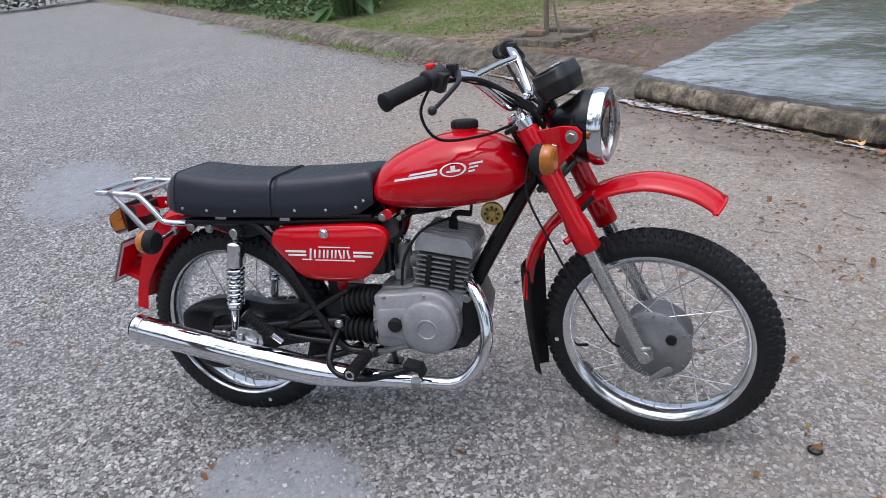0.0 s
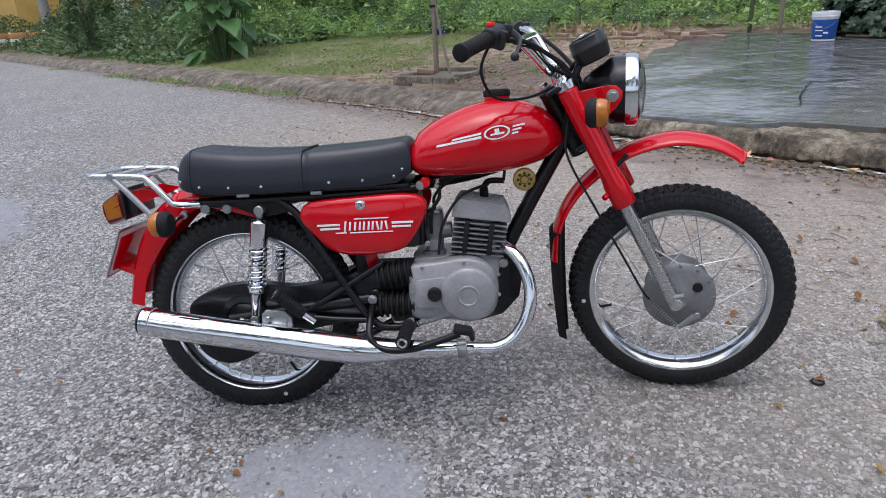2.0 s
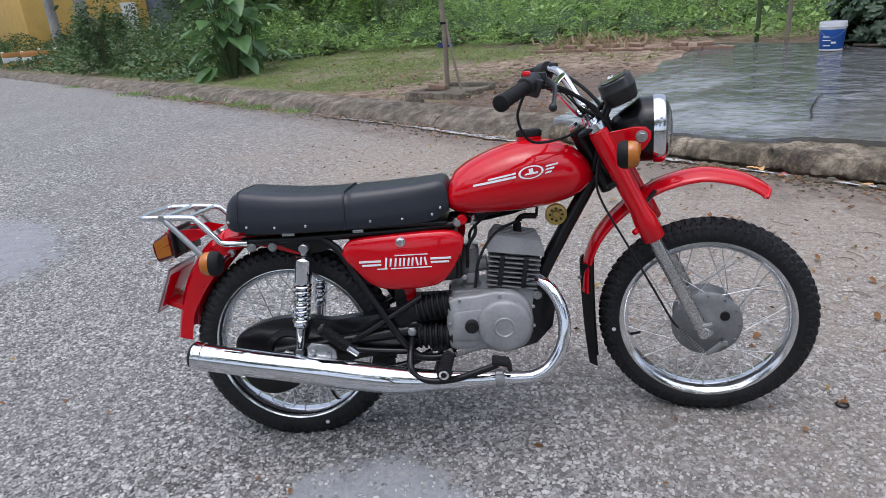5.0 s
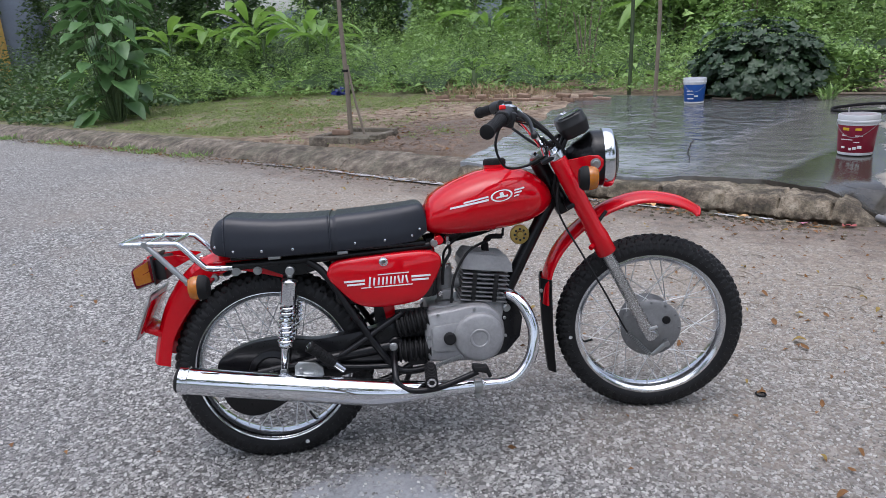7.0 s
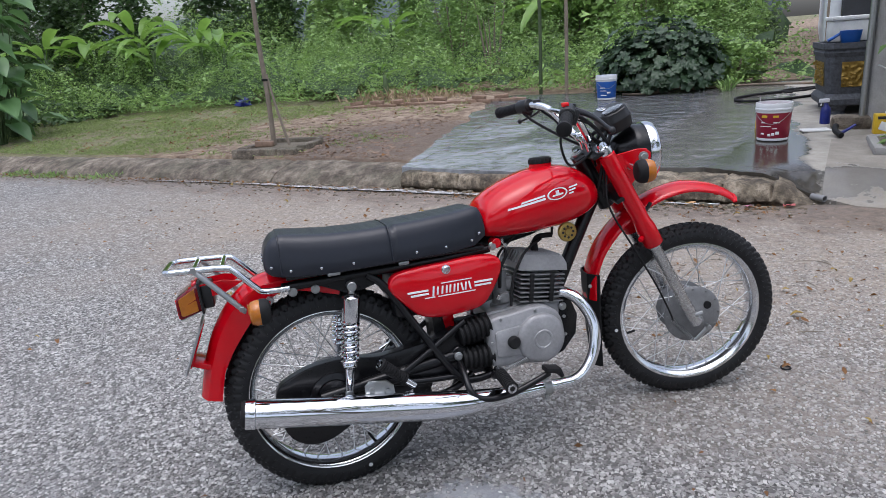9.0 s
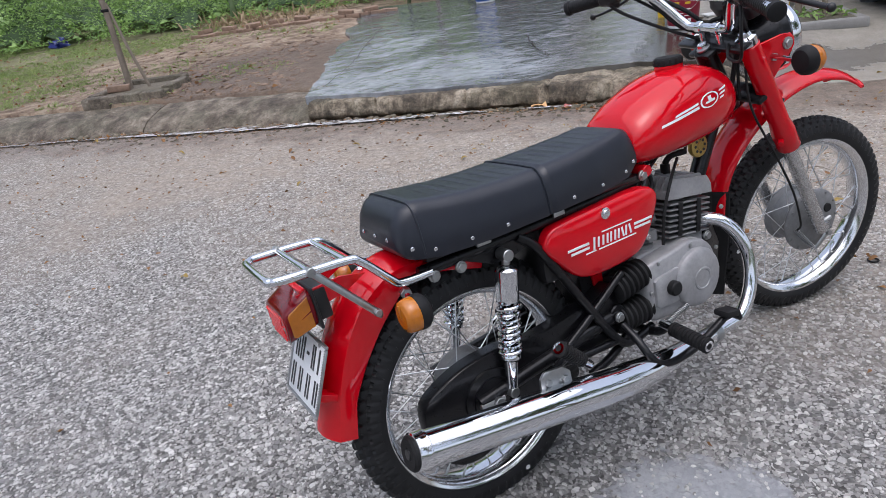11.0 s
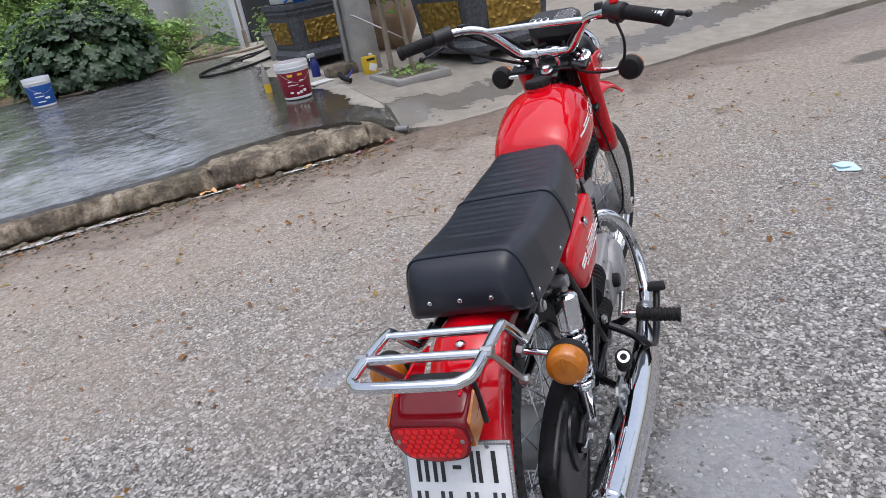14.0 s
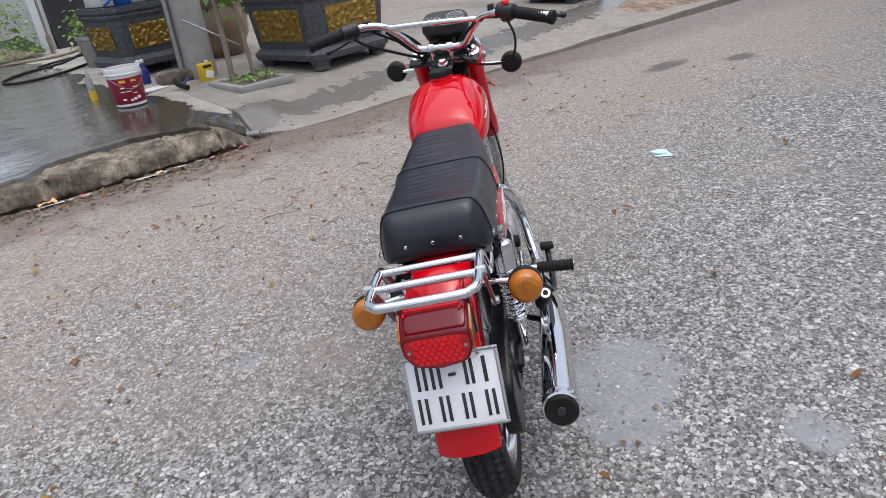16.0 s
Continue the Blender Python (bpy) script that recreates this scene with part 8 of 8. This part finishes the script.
# ---- trees across the road, mirrored in the paint and chrome ----
def street_tree(x, y, h, ra, n):
    root = thing("street_tree", pose(x, y, -0.02), "leafy street tree on the far side of the road", "tree", "street trees")
    limbs = Shape().tube([(0, 0, -0.1), (0.05, 0, h * 0.25), (0.0, 0.05, h * 0.5)], [0.16, 0.12, 0.09], 10, 4)
    part("trunk", limbs, BARK, root)
    pts = []
    for i in range(16):
        t, q = rng.uniform(0, 2 * math.pi), math.sqrt(rng.random())
        c = Vector((ra * q * math.cos(t), ra * q * math.sin(t), h * rng.uniform(0.45, 0.95)))
        part("limb", Shape().tube([(0, 0.03, h * 0.42), (c.x * 0.5, c.y * 0.5, (h * 0.45 + c.z) / 2), c], [0.07, 0.04, 0.012], 6, 3), BARK, root)
        pts.append(np.array(c) + rng.normal(0, 1, (n // 16, 3)) * np.array((0.62, 0.62, 0.4)) * ra * 0.34)
    ob = scatter_leaves("crown", np.concatenate(pts), 0.22, DEEP, "", "", Matrix())
    ob.parent = root


for x, y, h, ra in ((-3.0, -6.5, 7.5, 2.4), (1.6, -7.5, 8.5, 2.6), (6.0, -7.0, 7.5, 2.4), (-8.0, -6.0, 8.0, 2.6), (10.5, -7.0, 8.0, 2.6)):
    street_tree(x, y, h, ra, 2600)
# out-of-view leaf band, added so chrome and paint mirror a dark horizon
band_pts = np.stack([rng.uniform(-14, 14, 9000), -11 + rng.normal(0, 0.5, 9000), 0.05 + 1.7 * rng.random(9000) ** 0.8], 1)
scatter_leaves("hedge", band_pts, 0.2, DEEP, "unseen leaf band added across the road as a dark mirrored line", "hedge", Matrix())

# ---- water standing in the gutter ----
WATER, _wn, _wb = shader("gutter_water")
_wn.links.new(ramp(_wn, noise_of(_wn, coords(_wn), 9, 6, 0.7), [(0.40, (0.075, 0.055, 0.042)), (0.50, (0.50, 0.50, 0.50)), (0.62, (0.75, 0.76, 0.78))]), _wb.inputs["Base Color"])
_wb.inputs["Roughness"].default_value = 0.12
bump(_wn, _wb, noise_of(_wn, coords(_wn), 25, 3), 0.12, 0.004)


def puddle(a0, a1, v0, w, seed):
    n = 40
    left, right = [], []
    for i in range(n + 1):
        a = a0 + (a1 - a0) * i / n
        k = math.sin(math.pi * i / n) ** 0.5
        c = kerb_v(a) + v0 + 0.03 * noise.noise((a * 2.5, seed, 0))
        h = max(0.002, w * k * (0.6 + 0.7 * noise.noise((a * 5, seed, 3)) + 0.3 * noise.noise((a * 13, seed, 5))))
        left.append((a, c - h, road_z(a, c - h) + 0.015))
        right.append((a, c + h, road_z(a, c + h) + 0.015))
    s = Shape()
    s.add(left + right, [(i, i + 1, n + 2 + i, n + 1 + i) for i in range(n)])
    tagged(part("water", s, WATER, None, m=GROUND), "shallow soapy water running in the gutter", "water", kind="structure")


for i, (a0, a1, v0, w) in enumerate(((-4.6, -2.2, -0.20, 0.06), (-2.8, -0.6, -0.19, 0.12), (-1.3, 0.1, -0.14, 0.085), (-0.3, 0.5, -0.11, 0.045), (0.75, 1.15, -0.10, 0.03), (1.35, 1.75, -0.09, 0.035))):
    puddle(a0, a1, v0, w, i)


def pebbles():
    n = 1800
    a = rng.uniform(-12, 2.3, n)
    v = np.array([kerb_v(x) for x in a]) - 0.05 - np.abs(rng.normal(0, 0.20, n))
    sz = rng.uniform(0.004, 0.018, n)
    s = []
    f = []
    for i in range(n):
        z = road_z(a[i], v[i])
        b = len(s)
        t0 = rng.uniform(0, 6)
        for zz, k in ((-0.3, 0.9), (0.35, 1.0), (0.8, 0.55)):
            s += [(a[i] + sz[i] * k * math.cos(t0 + j * 1.257) * rng.uniform(0.8, 1.2), v[i] + sz[i] * k * math.sin(t0 + j * 1.257) * rng.uniform(0.8, 1.2), z + sz[i] * zz * 0.6) for j in range(5)]
        for q in (0, 5):
            f += [(b + q + j, b + q + (j + 1) % 5, b + q + 5 + (j + 1) % 5, b + q + 5 + j) for j in range(5)]
        f += [(b + 10, b + 11, b + 12, b + 13), (b + 10, b + 13, b + 14, b + 14)][:1]
    ob = new("gutter_pebbles", fast_mesh("gutter_pebbles", s, f, FOOTING))
    ob.matrix_basis = GROUND
    tagged(ob, "small muddy stones lying in the gutter", "gravel", kind="stuff")


pebbles()
MUD = surface("wet_mud", (0.16, 0.108, 0.074), 0.65, 0, 0.75, 7, 0.5, 60)


def lumps(name, a, v, size, z, flat, mat, label, category):
    """Low uneven lumps, each a squashed five-sided mound."""
    n, k = len(a), 7
    t = (np.arange(k) / k * 2 * math.pi)[None] + rng.uniform(0, 6, (n, 1))
    rows = []
    for zz, w in ((-0.3, 1.0), (0.4, 0.92), (0.85, 0.6)):
        rad = size[:, None] * w * rng.uniform(0.7, 1.25, (n, k))
        rows.append(np.stack([a[:, None] + rad * np.cos(t), v[:, None] + rad * np.sin(t), np.tile(z[:, None] + size[:, None] * flat * zz, (1, k)) + rng.normal(0, 0.05, (n, k)) * size[:, None]], 2))
    rows.append(np.stack([a, v, z + size * flat], 1)[:, None, :])
    V = np.concatenate(rows, 1).reshape(-1, 3)
    m = 3 * k + 1
    q = [(r * k + i, r * k + (i + 1) % k, (r + 1) * k + (i + 1) % k) for r in range(2) for i in range(k)] + [(r * k + i, (r + 1) * k + (i + 1) % k, (r + 1) * k + i) for r in range(2) for i in range(k)] + [(2 * k + i, 2 * k + (i + 1) % k, 3 * k) for i in range(k)]
    F = ((np.arange(n) * m)[:, None, None] + np.array(q)[None]).reshape(-1, 3)
    ob = new(name, fast_mesh(name, V, F, mat))
    ob.matrix_basis = GROUND
    tagged(ob, label, category, kind="stuff")


def clods():
    n = 3000
    a, v = rng.uniform(-4.6, -1.1, n), rng.uniform(0.45, 3.9, n)
    ok = (a < -1.25 - 0.28 * v) & (rng.random(n) < np.clip(1.2 - ((a + 2.2) / 1.6) ** 2 - ((v - 1.5) / 1.8) ** 2, 0.08, 1))
    a, v = a[ok], v[ok]
    lumps("mud_clods", a, v, 0.006 + 0.042 * rng.random(len(a)) ** 2.6, 0.137 + rise(v), 0.40, MUD, "trodden clods of wet brown mud", "mud")
    n = 260
    a = rng.uniform(-3.5, 2.2, n)
    v = -0.05 - np.abs(rng.normal(0, 0.05, n))
    lumps("gutter_rubble", a, v, rng.uniform(0.01, 0.035, n), np.full(n, -0.034), 0.7, FOOTING, "broken mossy stone bits along the footing", "rubble")


clods()

def dry_litter():
    """Dead leaves and straw lying on the soil and washed along the gutter."""
    n = 2600
    a, v = rng.uniform(-9.0, -1.2, n), rng.uniform(0.45, 4.9, n)
    ok = (a < -1.25 - 0.28 * v) & (rng.random(n) < 0.35 + 1.2 * bumpy(a, v, 1.2, 31))
    a, v = a[ok], v[ok]
    pts = np.stack([a, v, 0.148 + rise(v)], 1)
    m = len(pts) // 2
    scatter_leaves("leaf_litter", pts[:m], 0.05, DEADLEAF, "dead brown leaves strewn over the bare soil", "leaves", GROUND, flat=0.08)
    scatter_leaves("straw_litter", pts[m:], 0.10, STRAW, "dry straw strewn over the bare soil", "straw", GROUND, flat=0.06, aspect=0.10)
    n = 900
    a = rng.uniform(-10.0, 2.2, n)
    v = np.array([kerb_v(x) for x in a]) - 0.06 - np.abs(rng.normal(0, 0.13, n))
    pts = np.stack([a, v, np.array([road_z(x, y) for x, y in zip(a, v)]) + 0.012], 1)
    scatter_leaves("gutter_litter", pts[:600], 0.035, DEADLEAF, "wet brown leaves washed along the gutter", "leaves", GROUND, flat=0.08)
    scatter_leaves("gutter_scraps", pts[600:], 0.03, STRAW, "pale scraps and twigs washed along the gutter", "litter", GROUND, flat=0.08, aspect=0.3)


dry_litter()


def road_bits():
    """Small dark bits of leaf and bark strewn over the dusty road."""
    n = 900
    a, v = rng.uniform(-3.0, 5.0, n), -0.3 - np.abs(rng.normal(0, 1.5, n))
    pts = np.stack([a, v, np.array([road_z(x, y) for x, y in zip(a, v)]) + 0.006], 1)
    scatter_leaves("road_bits", pts, 0.022, DEADLEAF, "small dark bits of leaf strewn over the dusty road", "litter", GROUND, flat=0.06)


road_bits()

# ---- loose litter on the road ----
def litter_leaf(size, curl, seed):
    r = random.Random(seed)
    s = Shape()
    v, f = broad_leaf((-size / 2, 0, 0.004), (size / 2, 0, 0.006 + curl), size * 0.6, 0.0, 6)
    s.add([p + Vector((0, 0, 0.10 * size * math.sin(p.x / size * 5 + seed))) for p in v], f)
    return mesh_from("fallen_leaf", s.v, s.f, DEADLEAF, True, 80)


leaf_meshes = [litter_leaf(0.05, 0.01, 1), litter_leaf(0.06, 0.02, 2), litter_leaf(0.04, 0.012, 3), litter_leaf(0.05, 0.022, 4)]
leaf_meshes[1].materials[0] = YELLOWLEAF
spots = [(1.633, 0.036), (1.644, -0.334), (1.292, 0.237), (1.791, -0.055), (1.763, -0.314), (2.442, 0.821), (1.645, -0.344), (1.013, -0.823), (0.125, -0.494), (0.969, 0.881), (1.083, 1.428), (1.549, 1.542), (0.221, 1.109), (1.409, 0.867), (2.401, -0.344), (1.04, 1.659), (0.621, 2.053), (-0.181, 1.011), (0.112, 1.523), (0.031, 0.954), (-0.246, 1.538), (0.208, 2.453), (3.079, 0.509), (1.25, 0.95)]
r = random.Random(8)
for i in range(105):
    u, w = r.uniform(-2.2, 4.5), -0.35 - abs(r.gauss(0, 1.15))
    p = GROUND @ Vector((u, w, 0))
    spots.append((p.x, p.y))
for i in range(40):
    spots.append((r.uniform(-1.6, 4.2), r.uniform(-1.6, 1.6)))
for i in range(90):
    spots.append((r.uniform(1.5, 4.6), r.uniform(-1.5, 1.2)))
for i in range(40):
    u = r.uniform(-6, 2.4)
    p = GROUND @ Vector((u, -0.24 + r.gauss(0, 0.10), 0))
    spots.append((p.x, p.y))
spots = [(x, y) for x, y in spots if not (-0.45 < x < 1.6 and -0.45 < y < 0.35 and len(spots) > 24) or (x, y) in spots[:24]]
for i, (x, y) in enumerate(spots):
    av = to_av(x, y)
    ob = piece("fallen_leaf", leaf_meshes[i % 4], None, pose(x, y, road_z(*av) + 0.003, r.uniform(-8, 8), r.uniform(-8, 8), r.uniform(0, 360)))
    k = r.choice((0.35, 0.42, 0.5, 0.58, 0.68, 0.85))
    ob.scale = (k, k * r.uniform(0.7, 1.1), k)
    tagged(ob, "dry brown fallen leaf on the road", "leaf", "fallen leaves")
for i in range(34):
    x, y = (r.uniform(1.6, 3.8), r.uniform(-1.2, 1.4)) if i % 2 else (r.uniform(0.2, 2.4), r.uniform(0.5, 2.4))
    n, bend = r.uniform(0.03, 0.085), r.uniform(-0.03, 0.03)
    tw = part("twig", Shape().tube([(-n, 0, 0.004), (-n * 0.3, bend, 0.008), (n * 0.4, bend * 0.4, 0.006), (n, -bend, 0.004)], [0.0022, 0.002, 0.0016, 0.001], 5, 3), BARK, None, m=pose(x, y, road_z(*to_av(x, y)), 0, 0, r.uniform(0, 360)))
    tagged(tw, "thin dry twig lying on the road", "twig", "fallen twigs")
# wrappers and a pipe end washed against the footing
WRAPRED = surface("red_wrapper", (0.36, 0.09, 0.085), 0.5, 0, 0.4, 60)
WRAPPINK = surface("pink_wrapper", (0.50, 0.19, 0.27), 0.5, 0, 0.4, 60)
WRAPTAN = surface("tan_wrapper", (0.62, 0.36, 0.16), 0.5, 0, 0.35, 50)
PVC = surface("grey_pipe", (0.20, 0.20, 0.205), 0.4, 0, 0.15, 30)


def wrapper(a, v, size, mat, label, turn):
    """A crumpled scrap of packaging."""
    n = 7
    top, low = [], []
    for i in range(n):
        for j in range(n):
            x, y = (i / (n - 1) - 0.5) * size, (j / (n - 1) - 0.5) * size * 0.6
            z = 0.012 + 0.22 * size * noise.noise((x * 40, y * 40, a * 3))
            top.append((x * (1 + 0.3 * noise.noise((y * 30, a, 1))), y, z + 0.0012))
            low.append((x * (1 + 0.3 * noise.noise((y * 30, a, 1))), y, z))
    quads = [(i * n + j, i * n + j + 1, (i + 1) * n + j + 1, (i + 1) * n + j) for i in range(n - 1) for j in range(n - 1)]
    sh = Shape()
    sh.add(top + low, [q[::-1] for q in quads] + [tuple(n * n + k for k in q) for q in quads])
    tagged(part("wrapper", sh, mat, None, m=GROUND @ pose(a, v, road_z(a, v) + 0.004, 0, 0, turn), angle=20), label, "litter", "wrappers in the gutter")


for a, v, size, mat, label, turn in ((2.18, -0.05, 0.075, WRAPRED, "crumpled red wrapper lying in the gutter", 10), (1.93, -0.08, 0.055, WRAPPINK, "crumpled pink wrapper lying in the gutter", 60), (1.85, -0.09, 0.045, WRAPTAN, "small tan wrapper lying in the gutter", 20), (1.55, -0.08, 0.075, WRAPTAN, "crumpled tan wrapper lying in the gutter", 35), (0.87, -0.05, 0.11, WRAPTAN, "large tan wrapper lying against the footing", 15), (1.07, -0.09, 0.07, WRAPRED, "faded red wrapper lying in the gutter", 70)):
    wrapper(a, v, size, mat, label, turn)
pipe = thing("drain_pipe", GROUND @ pose(2.36, 0.10, 0.0, 0, 0, -20), "short grey plastic pipe end at the footing's foot", "pipe")
part("tube_wall", Shape().lathe([(0.022, -0.05), (0.022, 0.05), (0.018, 0.05), (0.018, -0.05)], (-0.02, 0, 0.012), (1, -0.3, 0), 20, closed=True), PVC, pipe)
BLUEPAPER = surface("pale_blue_paper", (0.50, 0.66, 0.74), 0.7, 0, 0.08, 30)
pp = thing("paper_scrap", pose(2.40, -0.775, 0.004, 0, 0, 20), "pale blue paper scrap on the road", "paper")
sheet = Shape()
outline = [(-0.065, -0.028), (-0.05, -0.046), (0.045, -0.048), (0.068, -0.012), (0.058, 0.040), (-0.035, 0.046)]
sheet.add([(x, y, 0.003 + 0.005 * math.sin(40 * x + 25 * y)) for x, y in outline] + [(x * 0.96, y * 0.96, 0.0) for x, y in outline] + [(0, 0, 0.007)], [(i, (i + 1) % 6, 12) for i in range(6)] + [(6 + i, 6 + (i + 1) % 6, (i + 1) % 6, i) for i in range(6)])
part("sheet", sheet, BLUEPAPER, pp, angle=10)
part("fold", Shape().box((0.075, 0.05, 0.0015), Matrix.Translation((0.012, 0.012, 0.009)) @ Matrix.Rotation(radians(5), 4, "Y") @ Matrix.Rotation(radians(8), 4, "Z"), 0.0005), BLUEPAPER, pp)
washer = thing("rubber_ring", pose(1.633, 0.036, 0.003), "small black rubber ring lying on the road", "ring")
part("ring", Shape().tube([(0.016 * math.cos(t), 0.016 * math.sin(t), 0.002) for t in np.linspace(0, 2 * math.pi, 17)[:-1]], 0.003, 6, 0, True), RUBBER, washer)


# ---- loose stone chips standing a little proud of the asphalt ----
def chips():
    n = 95000
    x, y = rng.uniform(-1.9, 3.6, n), rng.uniform(-1.3, 2.4, n)
    av = np.array([to_av(p, q) for p, q in zip(x, y)])
    keep = rng.random(n) < np.clip((-av[:, 1] - 0.5) / 2.2, 0.05, 1.0)
    for ca, cv, ra, rv in PATCHES[:3]:
        keep &= (((av[:, 0] - ca) / ra) ** 2 + ((av[:, 1] - cv) / rv) ** 2 > 0.9) | (rng.random(n) < 0.22)
    av = av[keep]
    n = len(av)
    z0 = np.array([road_z(a, v) for a, v in av])
    size = rng.uniform(0.0028, 0.0078, n) * rng.uniform(0.7, 1.15, n)
    ang = rng.uniform(0, 2 * math.pi, n)
    asp = rng.uniform(0.5, 0.95, n)
    k = 6
    t = (np.arange(k) / k * 2 * math.pi)[None] + rng.normal(0, 0.22, (n, k))
    rad = size[:, None] * rng.uniform(0.75, 1.2, (n, k))
    px, py = rad * np.cos(t), rad * np.sin(t) * asp[:, None]
    cx = av[:, 0:1] + px * np.cos(ang)[:, None] - py * np.sin(ang)[:, None]
    cy = av[:, 1:2] + px * np.sin(ang)[:, None] + py * np.cos(ang)[:, None]
    tilt = rng.normal(0, 0.07, (n, 2))
    top = z0[:, None] + 0.0022 + size[:, None] * 0.1 + tilt[:, :1] * px + tilt[:, 1:] * py
    mx, my = av[:, 0:1], av[:, 1:2]
    V = np.concatenate([np.stack([mx + (cx - mx) * 0.86, my + (cy - my) * 0.86, top], 2), np.stack([cx, cy, np.tile(z0[:, None] - 0.004, (1, k))], 2)], 1)
    base = (np.arange(n) * 2 * k)[:, None, None]
    q = [(0, 1, 2, 3), (0, 3, 4, 5)] + [(i, k + i, k + (i + 1) % k, (i + 1) % k) for i in range(k)]
    F = (base + np.array(q)[None]).reshape(-1, 4)
    ob = new("stone_chips", fast_mesh("stone_chips", V.reshape(-1, 3), F, CHIP))
    ob.matrix_basis = GROUND
    tagged(ob, "pale crushed stone chips bedded in the road surface", "gravel", kind="stuff")


CHIP, _nt2, _b2 = shader("stone_chip")
_geo = _nt2.nodes.new("ShaderNodeNewGeometry")
_sp = _nt2.nodes.new("ShaderNodeSeparateXYZ")
_nt2.links.new(coords(_nt2), _sp.inputs[0])
_c = ramp(_nt2, _geo.outputs["Random Per Island"], [(0.0, (0.09, 0.087, 0.083)), (0.3, (0.24, 0.234, 0.222)), (0.7, (0.42, 0.41, 0.39)), (1.0, (0.62, 0.605, 0.58))])
_nt2.links.new(mixed(_nt2, calc(_nt2, "MULTIPLY", noise_of(_nt2, coords(_nt2), 200, 3), 0.3), mixed(_nt2, calc(_nt2, "MULTIPLY", calc(_nt2, "MULTIPLY", calc(_nt2, "ADD", _sp.outputs[1], 3.6), 0.3, True), 0.55), _c, (0.30, 0.25, 0.195)), (0.2, 0.195, 0.185)), _b2.inputs["Base Color"])
_b2.inputs["Roughness"].default_value = 0.75
chips()
